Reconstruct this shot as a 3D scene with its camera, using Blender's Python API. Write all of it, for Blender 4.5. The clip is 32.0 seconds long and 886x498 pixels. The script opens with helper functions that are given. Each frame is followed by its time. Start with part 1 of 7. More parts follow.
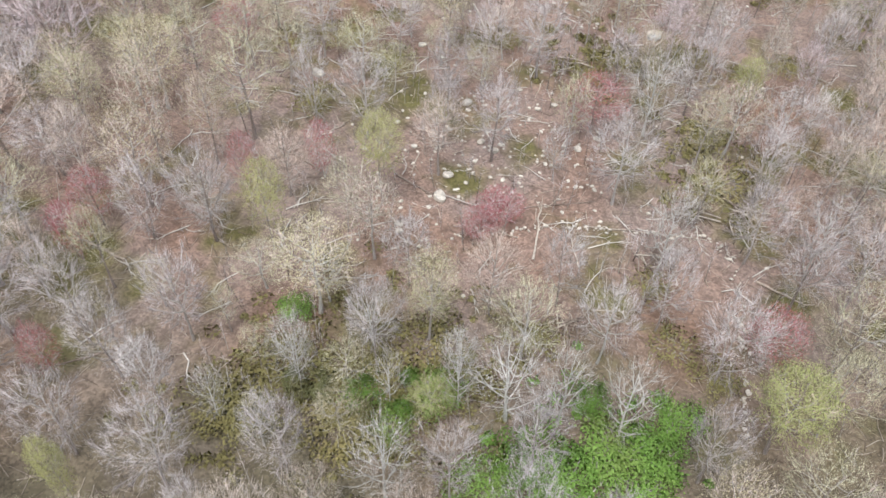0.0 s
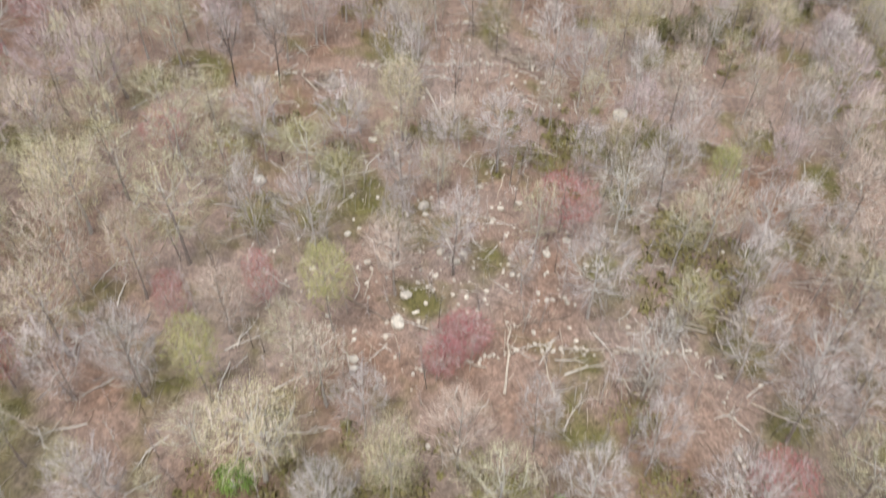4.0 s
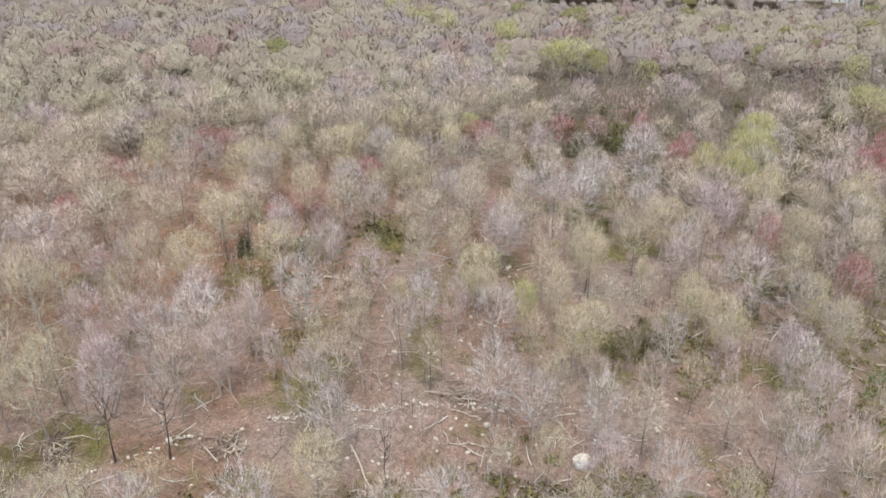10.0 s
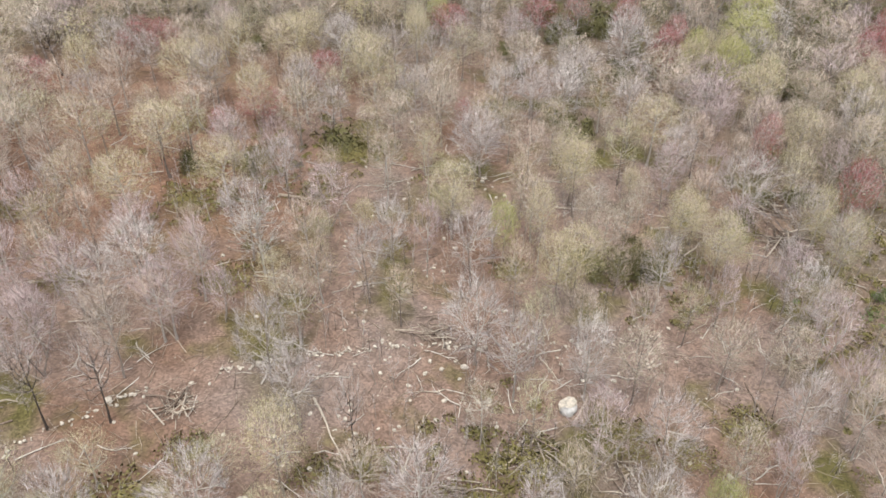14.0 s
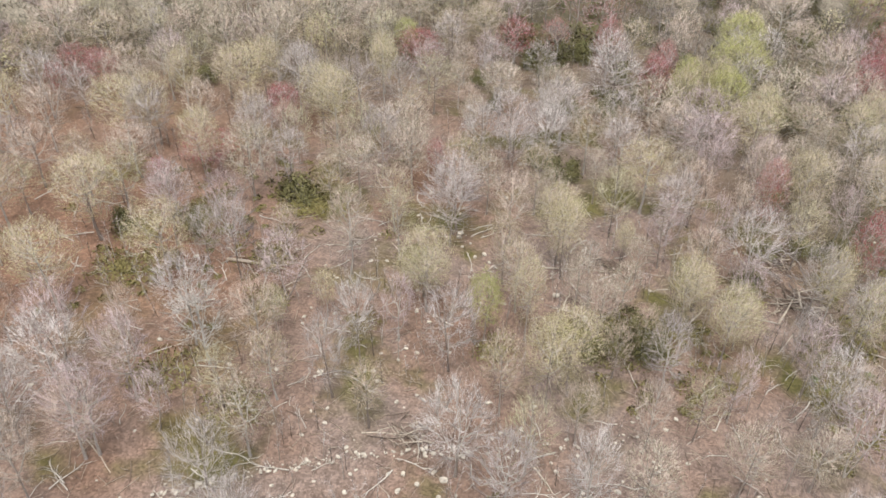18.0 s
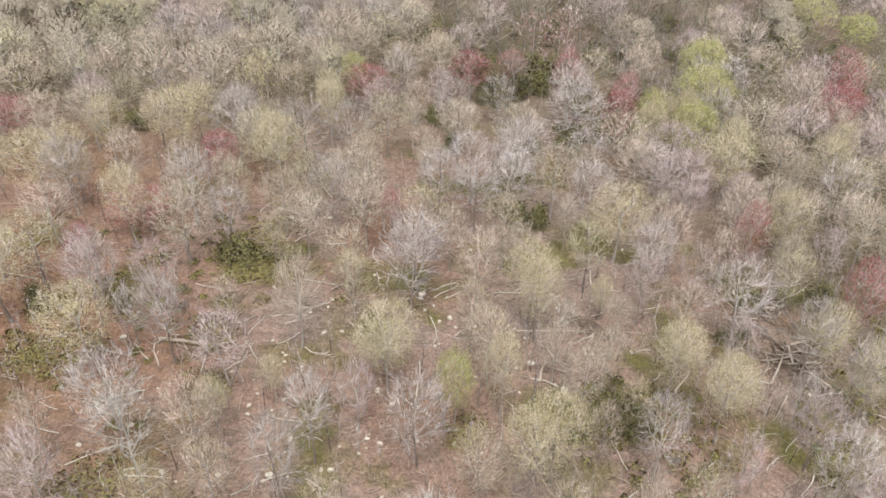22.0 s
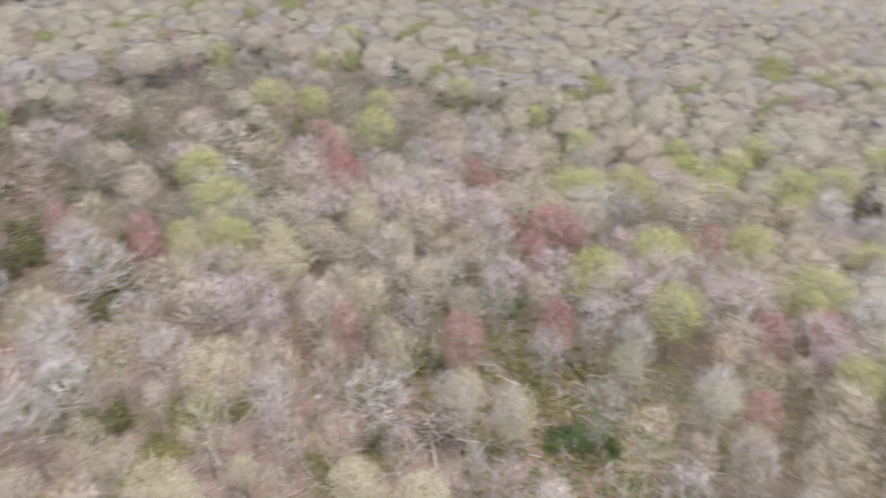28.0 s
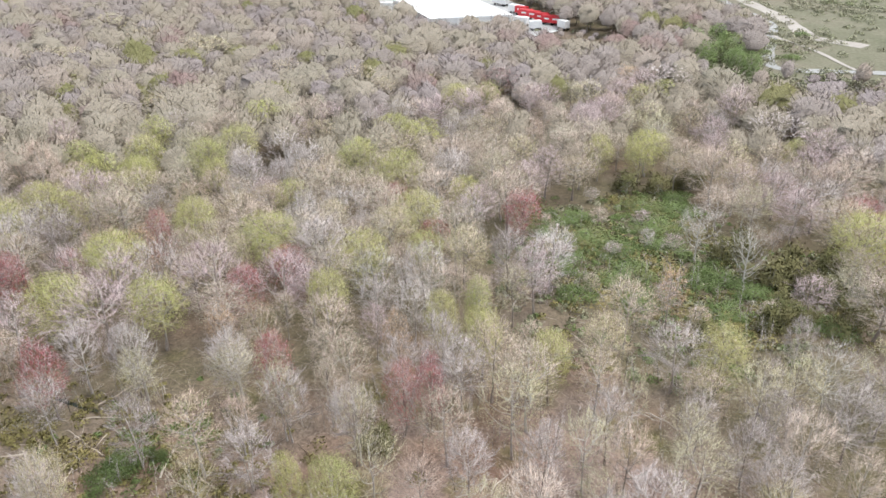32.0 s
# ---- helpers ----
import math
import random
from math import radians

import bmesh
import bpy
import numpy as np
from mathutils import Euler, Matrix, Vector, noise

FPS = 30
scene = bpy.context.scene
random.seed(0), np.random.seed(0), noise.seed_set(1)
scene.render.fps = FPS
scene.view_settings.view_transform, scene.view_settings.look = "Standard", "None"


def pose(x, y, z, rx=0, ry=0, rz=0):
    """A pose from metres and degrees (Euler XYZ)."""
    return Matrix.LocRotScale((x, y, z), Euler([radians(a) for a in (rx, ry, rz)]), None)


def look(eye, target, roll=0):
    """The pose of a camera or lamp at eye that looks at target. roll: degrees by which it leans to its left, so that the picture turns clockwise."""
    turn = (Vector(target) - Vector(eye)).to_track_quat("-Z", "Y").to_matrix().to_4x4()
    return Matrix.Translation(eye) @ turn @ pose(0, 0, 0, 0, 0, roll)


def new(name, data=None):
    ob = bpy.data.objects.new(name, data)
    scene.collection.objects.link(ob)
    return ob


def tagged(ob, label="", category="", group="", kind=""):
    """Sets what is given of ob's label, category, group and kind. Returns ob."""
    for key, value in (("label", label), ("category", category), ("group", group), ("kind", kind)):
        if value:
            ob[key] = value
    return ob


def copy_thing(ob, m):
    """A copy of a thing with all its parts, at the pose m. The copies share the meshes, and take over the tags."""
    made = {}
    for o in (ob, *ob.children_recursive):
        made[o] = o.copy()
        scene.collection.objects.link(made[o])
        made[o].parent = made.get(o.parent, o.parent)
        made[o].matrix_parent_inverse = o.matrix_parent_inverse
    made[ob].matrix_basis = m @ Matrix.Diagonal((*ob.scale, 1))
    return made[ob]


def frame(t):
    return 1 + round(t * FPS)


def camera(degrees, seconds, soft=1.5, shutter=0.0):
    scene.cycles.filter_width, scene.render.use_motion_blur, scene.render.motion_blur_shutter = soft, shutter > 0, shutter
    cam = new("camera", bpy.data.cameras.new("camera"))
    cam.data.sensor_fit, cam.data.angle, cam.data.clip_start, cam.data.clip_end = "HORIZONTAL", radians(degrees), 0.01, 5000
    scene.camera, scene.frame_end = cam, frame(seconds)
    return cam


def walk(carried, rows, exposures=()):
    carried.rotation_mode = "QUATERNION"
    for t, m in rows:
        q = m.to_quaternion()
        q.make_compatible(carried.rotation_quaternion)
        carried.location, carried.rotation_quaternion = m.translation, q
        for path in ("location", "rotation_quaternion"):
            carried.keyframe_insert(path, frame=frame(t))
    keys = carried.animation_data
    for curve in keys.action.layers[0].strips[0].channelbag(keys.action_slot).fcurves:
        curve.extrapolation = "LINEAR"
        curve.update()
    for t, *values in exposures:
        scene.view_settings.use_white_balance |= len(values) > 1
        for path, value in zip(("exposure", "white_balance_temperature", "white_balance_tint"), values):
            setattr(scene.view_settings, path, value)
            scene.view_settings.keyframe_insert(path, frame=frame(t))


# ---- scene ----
cam = camera(62.4, 32.0, 1.5, 0.5)
PATH = [
    (0, (-5.187, -18.614, 57.386), (-5.136, -17.231, 55.943), 1.6),
    (0.5, (-4.945, -17.004, 57.434), (-4.88, -15.621, 55.991), 1.3),
    (1, (-4.749, -15.369, 57.602), (-4.667, -13.988, 56.158), 1.1),
    (1.5, (-4.665, -13.688, 57.666), (-4.561, -12.314, 56.217), 1.0),
    (2, (-4.588, -11.929, 57.683), (-4.464, -10.586, 56.206), 1.0),
    (2.5, (-4.399, -10.261, 57.775), (-4.265, -8.952, 56.27), 1.0),
    (3.5, (-3.56, -7.151, 58.513), (-3.438, -5.827, 57.02), 0.7),
    (4.5, (-2.722, -4.042, 59.25), (-2.59, -2.448, 58.049), 0.4),
    (5, (-2.135, -2.17, 59.193), (-2.0, -0.455, 58.172), 0.3),
    (5.5, (-1.626, -0.209, 59.232), (-1.488, 1.601, 58.392), 0.2),
    (6, (-1.425, 1.645, 59.319), (-1.275, 3.528, 58.66), 0.2),
    (6.5, (-1.066, 3.477, 59.257), (-0.912, 5.389, 58.69), 0.2),
    (7, (-0.873, 5.172, 59.341), (-0.718, 7.084, 58.775), 0.2),
    (7.5, (-0.589, 6.835, 59.356), (-0.375, 8.74, 58.788), 0.2),
    (8, (-0.653, 8.603, 59.398), (-0.359, 10.498, 58.828), 0.2),
    (8.5, (-0.499, 9.973, 59.495), (-0.189, 11.858, 58.902), 0.2),
    (9, (-0.657, 10.825, 60.21), (-0.336, 12.679, 59.533), 0.0),
    (9.5, (-0.29, 12.212, 60.674), (0.04, 14.032, 59.911), 0.0),
    (10, (-0.029, 13.794, 60.788), (0.308, 15.576, 59.945), 0.0),
    (10.5, (0.359, 15.376, 60.807), (0.7, 17.119, 59.888), -0.1),
    (11, (0.954, 16.604, 60.61), (1.292, 18.311, 59.623), -0.3),
    (11.5, (1.233, 18.16, 60.613), (1.589, 19.818, 59.553), -0.4),
    (12, (1.571, 19.72, 60.706), (1.934, 21.333, 59.581), -0.4),
    (12.5, (2.153, 21.281, 60.777), (2.517, 22.884, 59.638), -0.6),
    (13, (2.209, 22.813, 60.744), (2.58, 24.416, 59.606), -0.4),
    (13.5, (2.295, 24.451, 60.69), (2.672, 26.053, 59.553), -0.1),
    (14, (2.545, 25.964, 60.61), (2.925, 27.566, 59.475), 0.0),
    (14.5, (3.078, 27.415, 60.499), (3.466, 29.019, 59.368), -0.1),
    (16.5, (4.724, 34.899, 60.509), (5.163, 36.487, 59.375), 0.5),
    (17, (5.14, 36.613, 60.588), (5.582, 38.201, 59.454), 0.5),
    (17.5, (5.56, 38.623, 60.716), (6.008, 40.208, 59.581), 0.6),
    (18, (5.915, 40.428, 60.923), (6.37, 42.01, 59.786), 0.7),
    (18.5, (6.179, 42.004, 61.097), (6.645, 43.582, 59.961), 0.9),
    (19, (6.34, 43.428, 61.218), (6.832, 45.001, 60.085), 1.0),
    (19.5, (6.595, 44.711, 61.197), (7.104, 46.281, 60.068), 1.0),
    (20, (7.144, 45.979, 61.0), (7.656, 47.554, 59.878), 0.8),
    (20.5, (7.569, 47.275, 60.838), (8.096, 48.849, 59.722), 0.8),
    (21, (7.552, 48.574, 60.618), (8.107, 50.143, 59.51), 1.0),
    (21.5, (7.972, 49.645, 60.66), (8.537, 51.214, 59.556), 0.9),
    (22, (8.313, 50.752, 60.556), (8.893, 52.319, 59.457), 0.9),
    (22.5, (8.721, 51.838, 60.531), (9.314, 53.403, 59.436), 0.8),
    (23, (9.177, 52.92, 60.432), (9.782, 54.483, 59.342), 0.7),
    (23.5, (9.722, 54.01, 60.397), (10.335, 55.573, 59.31), 0.6),
    (24, (10.065, 55.425, 60.391), (10.69, 56.984, 59.305), 0.7),
    (24.5, (10.52, 56.72, 60.47), (11.155, 58.275, 59.384), 0.7),
    (26.5, (11.686, 63.714, 60.899), (12.927, 64.996, 59.997), -0.3),
    (27, (11.273, 65.171, 62.062), (12.609, 66.349, 61.151), -1.0),
    (27.5, (10.87, 65.649, 62.93), (12.263, 66.753, 62.012), -1.1),
    (28, (10.44, 65.4, 63.227), (12.012, 66.214, 62.297), -1.3),
    (28.5, (9.582, 65.585, 63.265), (11.299, 65.982, 62.319), -1.4),
    (29, (9.107, 65.986, 63.375), (10.856, 66.154, 62.42), -1.6),
    (29.5, (8.737, 66.121, 63.466), (10.488, 66.084, 62.501), -1.9),
    (30, (8.703, 66.707, 63.455), (10.415, 66.37, 62.477), -1.9),
    (30.5, (8.785, 67.214, 63.551), (10.433, 66.662, 62.562), -1.9),
    (31, (8.77, 67.466, 63.461), (10.404, 66.875, 62.469), -1.9),
    (31.5, (8.604, 67.503, 63.206), (10.237, 66.912, 62.212), -1.9),
    (32, (8.466, 67.539, 62.985), (10.098, 66.949, 61.99), -1.9),
]
walk(cam, [(t, look(eye, target, roll)) for t, eye, target, roll in PATH], [(0, 0.82, 6350, 10), (2.5, 0.82, 6350, 10), (4.6, 0.74, 6800, 10), (5.4, 0.74, 6800, 10), (6.1, 0.78, 6700, 10), (6.8, 0.41, 6680, 10), (8.3, 0.4, 6730, 10), (9, 0.68, 6600, 10), (10, 0.68, 6640, 10), (11, 0.69, 6640, 10), (12, 0.68, 6640, 10), (12.9, 0.69, 6890, 10), (18, 0.72, 6890, 10), (22.8, 0.77, 6940, 10), (24.2, 0.76, 6640, 10), (26.5, 0.76, 6450, 10), (28.5, 0.88, 6450, 10), (32, 0.9, 6550, 10)])

# ---- world, sun ----
world = bpy.data.worlds.new("overcast_sky")
scene.world = world
world.use_nodes = True
wn = world.node_tree.nodes
wl = world.node_tree.links
sky = wn.new("ShaderNodeTexSky")
sky.sky_type = "NISHITA"
sky.sun_disc = False
sky.sun_elevation = radians(52)
sky.sun_rotation = radians(200)
sky.air_density = 1.0
sky.dust_density = 1.0
sky.ozone_density = 1.0
# a thin, even cloud sheet over the blue
cloud = wn.new("ShaderNodeTexNoise")
cloud.inputs["Scale"].default_value = 2.5
cloud.inputs["Detail"].default_value = 5.0
cloud_tone = wn.new("ShaderNodeMapRange")
cloud_tone.inputs["From Min"].default_value = 0.3
cloud_tone.inputs["From Max"].default_value = 0.7
cloud_tone.inputs["To Min"].default_value = 5.6
cloud_tone.inputs["To Max"].default_value = 6.3
wl.new(cloud.outputs["Fac"], cloud_tone.inputs["Value"])
grey = wn.new("ShaderNodeCombineColor")
for k, tint in enumerate((0.93, 1.0, 1.09)):
    tinted = wn.new("ShaderNodeMath")
    tinted.operation = "MULTIPLY"
    tinted.inputs[1].default_value = tint
    wl.new(cloud_tone.outputs["Result"], tinted.inputs[0])
    wl.new(tinted.outputs[0], grey.inputs[k])
veil = wn.new("ShaderNodeMix")
veil.data_type = "RGBA"
veil.inputs["Factor"].default_value = 0.8
wl.new(sky.outputs["Color"], veil.inputs[6])
wl.new(grey.outputs["Color"], veil.inputs[7])
wl.new(veil.outputs[2], wn["Background"].inputs["Color"])
wn["Background"].inputs["Strength"].default_value = 0.125
sun_data = bpy.data.lights.new("sun", "SUN")
sun_data.energy = 1.6
sun_data.angle = radians(18)
sun_data.color = (1.0, 0.97, 0.93)
sun = new("sun", sun_data)
sun.matrix_world = look((0, 0, 300), (45, 110, 0))


# ---- materials ----
def material(name, ramp, scale=0.14, rough=0.9, fine=14.0, bump=0.0, per_object=1.0, spec=0.15, fine_mix=0.35):
    """A rough surface whose colour drifts over metres, from thing to thing, and at the size of its grain."""
    m = bpy.data.materials.new(name)
    m.use_nodes = True
    n, l = m.node_tree.nodes, m.node_tree.links
    bsdf = n["Principled BSDF"]
    bsdf.inputs["Roughness"].default_value = rough
    bsdf.inputs["Specular IOR Level"].default_value = spec
    geo = n.new("ShaderNodeNewGeometry")
    info = n.new("ShaderNodeObjectInfo")
    big = n.new("ShaderNodeTexNoise")
    big.inputs["Scale"].default_value = scale
    big.inputs["Detail"].default_value = 3.0
    l.new(geo.outputs["Position"], big.inputs["Vector"])
    stretch = n.new("ShaderNodeMath")
    stretch.operation = "MULTIPLY_ADD"
    stretch.inputs[1].default_value = 2.4
    stretch.inputs[2].default_value = -0.7
    l.new(big.outputs["Fac"], stretch.inputs[0])
    mixv = n.new("ShaderNodeMath")
    mixv.operation = "MULTIPLY_ADD"
    mixv.inputs[1].default_value = 0.75 * per_object
    l.new(info.outputs["Random"], mixv.inputs[0])
    half = n.new("ShaderNodeMath")
    half.operation = "MULTIPLY_ADD"
    half.inputs[1].default_value = 1.0 - 0.55 * per_object
    half.inputs[2].default_value = -0.1 * per_object
    l.new(stretch.outputs[0], half.inputs[0])
    l.new(half.outputs[0], mixv.inputs[2])
    cr = n.new("ShaderNodeValToRGB")
    while len(cr.color_ramp.elements) < len(ramp):
        cr.color_ramp.elements.new(0.5)
    for k, c in enumerate(ramp):
        cr.color_ramp.elements[k].position = k / max(1, len(ramp) - 1)
        cr.color_ramp.elements[k].color = (*c, 1)
    l.new(mixv.outputs[0], cr.inputs["Fac"])
    grain = n.new("ShaderNodeTexNoise")
    grain.inputs["Scale"].default_value = fine
    grain.inputs["Detail"].default_value = 4.0
    l.new(geo.outputs["Position"], grain.inputs["Vector"])
    tone = n.new("ShaderNodeMapRange")
    tone.inputs["From Min"].default_value = 0.3
    tone.inputs["From Max"].default_value = 0.7
    tone.inputs["To Min"].default_value = 1.0 - fine_mix
    tone.inputs["To Max"].default_value = 1.0 + fine_mix
    l.new(grain.outputs["Fac"], tone.inputs["Value"])
    mul = n.new("ShaderNodeVectorMath")
    mul.operation = "SCALE"
    l.new(cr.outputs["Color"], mul.inputs[0])
    l.new(tone.outputs["Result"], mul.inputs["Scale"])
    l.new(mul.outputs["Vector"], bsdf.inputs["Base Color"])
    if bump:
        b = n.new("ShaderNodeBump")
        b.inputs["Strength"].default_value = 0.6
        b.inputs["Distance"].default_value = bump
        l.new(grain.outputs["Fac"], b.inputs["Height"])
        l.new(b.outputs["Normal"], bsdf.inputs["Normal"])
    return m


BARK = material("bark_grey", [(0.268, 0.238, 0.213), (0.525, 0.482, 0.433), (0.403, 0.366, 0.323), (0.634, 0.610, 0.555)], 0.1, 0.9, 9.0, 0.02)
BARK_PALE = material("bark_pale", [(0.44, 0.415, 0.38), (0.58, 0.555, 0.51), (0.50, 0.47, 0.43)], 0.1, 0.9, 5.0, 0.02)
TWIG_PALE = material("twig_pale", [(0.465, 0.422, 0.385), (0.634, 0.591, 0.549), (0.549, 0.507, 0.454)], 0.09, 0.9, 5.0)
BARK_MID = material("bark_mid", [(0.16, 0.14, 0.125), (0.26, 0.235, 0.21), (0.36, 0.335, 0.30)], 0.1, 0.9, 4.0)
BARK_DARK = material("bark_dark", [(0.06, 0.05, 0.045), (0.12, 0.10, 0.09)], 0.3, 0.9, 9.0, 0.02)
TWIG = material("twig_grey", [(0.397, 0.346, 0.334), (0.641, 0.572, 0.557), (0.486, 0.432, 0.412), (0.751, 0.692, 0.668)], 0.09, 0.9, 5.0)
TWIG_MAUVE = material("twig_mauve", [(0.509, 0.401, 0.399), (0.657, 0.536, 0.537), (0.570, 0.454, 0.460)], 0.09, 0.9, 5.0)
TWIG_OLIVE = material("twig_olive", [(0.527, 0.490, 0.329), (0.637, 0.595, 0.414), (0.589, 0.514, 0.365)], 0.09, 0.9, 5.0)
TRUNK = material("bark_brown", [(0.195, 0.155, 0.136), (0.360, 0.310, 0.280), (0.510, 0.480, 0.448)], 0.15, 0.9, 9.0, 0.02)
TWIG_TAN = material("twig_tan", [(0.530, 0.427, 0.361), (0.687, 0.578, 0.499), (0.603, 0.462, 0.386)], 0.09, 0.9, 5.0)
BUD_OAK = material("bud_cream", [(0.464, 0.408, 0.310), (0.546, 0.495, 0.384), (0.451, 0.431, 0.323), (0.580, 0.523, 0.419)], 0.1, 0.85, 6.0)
BUD_CREAM = material("bud_pale_cream", [(0.598, 0.533, 0.330), (0.676, 0.611, 0.389), (0.560, 0.546, 0.330)], 0.1, 0.85, 6.0)
BUD_OLIVE = material("bud_olive", [(0.510, 0.441, 0.289), (0.561, 0.490, 0.332), (0.469, 0.422, 0.268)], 0.1, 0.85, 6.0)
BUD_YELLOW = material("leaf_yellow_green", [(0.543, 0.522, 0.255), (0.532, 0.529, 0.216), (0.477, 0.501, 0.219)], 0.08, 0.8, 6.0)
BUD_RED = material("bud_red", [(0.473, 0.184, 0.176), (0.451, 0.121, 0.142), (0.505, 0.242, 0.210)], 0.1, 0.85, 6.0)
BUD_RED_SOFT = material("bud_soft_red", [(0.428, 0.271, 0.252), (0.428, 0.221, 0.221), (0.459, 0.322, 0.281)], 0.1, 0.9, 4.0)
BUD_ORANGE = material("bud_orange", [(0.55, 0.363, 0.22), (0.594, 0.407, 0.264)], 0.1, 0.85, 6.0)
LEAF_GREEN = material("leaf_green", [(0.160, 0.207, 0.085), (0.218, 0.287, 0.113), (0.268, 0.346, 0.148), (0.276, 0.287, 0.133)], 0.3, 0.7, 5.0)
LEAF_VIVID = material("leaf_vivid", [(0.160, 0.251, 0.064), (0.233, 0.391, 0.089), (0.320, 0.498, 0.126), (0.291, 0.350, 0.114)], 0.3, 0.7, 5.0)
LEAF_OLIVE = material("leaf_olive", [(0.20, 0.17, 0.07), (0.27, 0.24, 0.10), (0.30, 0.24, 0.11)], 0.3, 0.85, 5.0)
NEEDLE = material("needle_dark", [(0.128, 0.120, 0.057), (0.208, 0.192, 0.090), (0.160, 0.168, 0.075)], 0.4, 0.8, 6.0)
STONE = material("stone_pale", [(0.42, 0.365, 0.3), (0.58, 0.525, 0.45), (0.5, 0.45, 0.39)], 0.5, 0.9, 3.0, 0.03, 1.0, 0.2)
STONE_WHITE = material("stone_white", [(0.26, 0.25, 0.245), (0.42, 0.41, 0.4), (0.62, 0.61, 0.59)], 0.8, 0.9, 2.0, 0.03)
DEADWOOD = material("deadwood", [(0.44, 0.36, 0.29), (0.55, 0.48, 0.4), (0.38, 0.32, 0.27)], 0.4, 0.9, 6.0, 0.01)
DEADWOOD_DARK = material("deadwood_dark", [(0.20, 0.15, 0.12), (0.30, 0.24, 0.20)], 0.4, 0.9, 6.0, 0.01)
WALL_WHITE = material("siding_white", [(0.74, 0.74, 0.74), (0.80, 0.80, 0.79)], 0.2, 0.6, 1.0, 0, 1.0, 0.3, 0.06)
WALL_GREY = material("siding_grey", [(0.42, 0.44, 0.46), (0.55, 0.55, 0.54)], 0.2, 0.6, 1.0, 0, 1.0, 0.3, 0.06)
ROOF_GREY = material("roof_shingle", [(0.319, 0.319, 0.334), (0.464, 0.450, 0.450)], 0.2, 0.9, 2.0, 0, 1.0, 0.2, 0.15)
ROOF_WHITE = material("roof_membrane", [(0.86, 0.86, 0.86), (0.9, 0.9, 0.9)], 0.05, 0.6, 0.3, 0, 0.3, 0.3, 0.03)
GLASS_DARK = material("window_dark", [(0.05, 0.06, 0.07), (0.08, 0.09, 0.1)], 0.5, 0.15, 1.0, 0, 1.0, 0.5, 0.05)
POLE = material("pole_grey", [(0.52, 0.51, 0.49), (0.6, 0.59, 0.57)], 0.2, 0.8, 2.0)
WIRE = material("wire_grey", [(0.54, 0.55, 0.56), (0.58, 0.58, 0.59)], 0.2, 0.6, 2.0)
RED_PAINT = material("paint_red", [(0.55, 0.03, 0.04), (0.62, 0.05, 0.06)], 0.3, 0.4, 1.0, 0, 1.0, 0.4, 0.08)
RUBBER = material("rubber", [(0.03, 0.03, 0.03), (0.05, 0.05, 0.05)], 0.3, 0.8)
CONCRETE = material("concrete_yard", [(0.38, 0.38, 0.37), (0.45, 0.45, 0.44)], 0.08, 0.9, 1.2, 0, 0.0, 0.2, 0.12)
GRAVEL = material("gravel_pale", [(0.33, 0.33, 0.325), (0.40, 0.395, 0.38)], 0.1, 0.95, 1.5, 0, 0.0, 0.1, 0.15)
SAND = material("sand_pale", [(0.37, 0.335, 0.30), (0.44, 0.405, 0.365)], 0.15, 0.95, 2.0, 0, 0.0, 0.1, 0.2)
MEADOW = material("meadow_grass", [(0.151, 0.151, 0.100), (0.189, 0.181, 0.128), (0.220, 0.194, 0.147)], 0.05, 0.95, 1.0, 0, 0.0, 0.1, 0.2)
HAZE = material("twig_haze", [(0.437, 0.374, 0.345), (0.598, 0.535, 0.494), (0.506, 0.437, 0.397), (0.655, 0.598, 0.54)], 0.09, 0.9, 2.0)
FAR_TWIG = material("far_twig", [(0.276, 0.239, 0.219), (0.317, 0.275, 0.253), (0.293, 0.254, 0.230), (0.331, 0.290, 0.269)], 0.05, 0.95, 2.6, 0, 0.0, 0.05, 0.28)
FAR_MAUVE = material("far_mauve", [(0.281, 0.242, 0.232), (0.313, 0.272, 0.265)], 0.05, 0.95, 2.6, 0, 0.0, 0.05, 0.28)
FAR_TAN = material("far_tan", [(0.317, 0.266, 0.225), (0.345, 0.293, 0.250)], 0.05, 0.95, 2.6, 0, 0.0, 0.05, 0.28)
FAR_OAK = material("far_cream", [(0.308, 0.269, 0.213), (0.336, 0.295, 0.237), (0.299, 0.270, 0.213)], 0.05, 0.95, 2.6, 0, 0.0, 0.05, 0.28)
FAR_RED = material("far_red", [(0.280, 0.229, 0.202), (0.288, 0.204, 0.189), (0.298, 0.255, 0.213)], 0.05, 0.95, 2.6, 0, 0.0, 0.05, 0.28)
FAR_YELLOW = material("far_yellow", [(0.295, 0.277, 0.142), (0.281, 0.277, 0.134)], 0.05, 0.95, 2.6, 0, 0.0, 0.05, 0.28)
# brown-grey far canopy with the blue-grey of distance haze mixed into its colour
HAZY_FAR_WOOD = material("far_canopy", [(0.20, 0.205, 0.215), (0.27, 0.265, 0.265), (0.22, 0.225, 0.215), (0.32, 0.305, 0.29)], 0.0035, 0.95, 0.03, 0, 0.0, 0.05, 0.3)


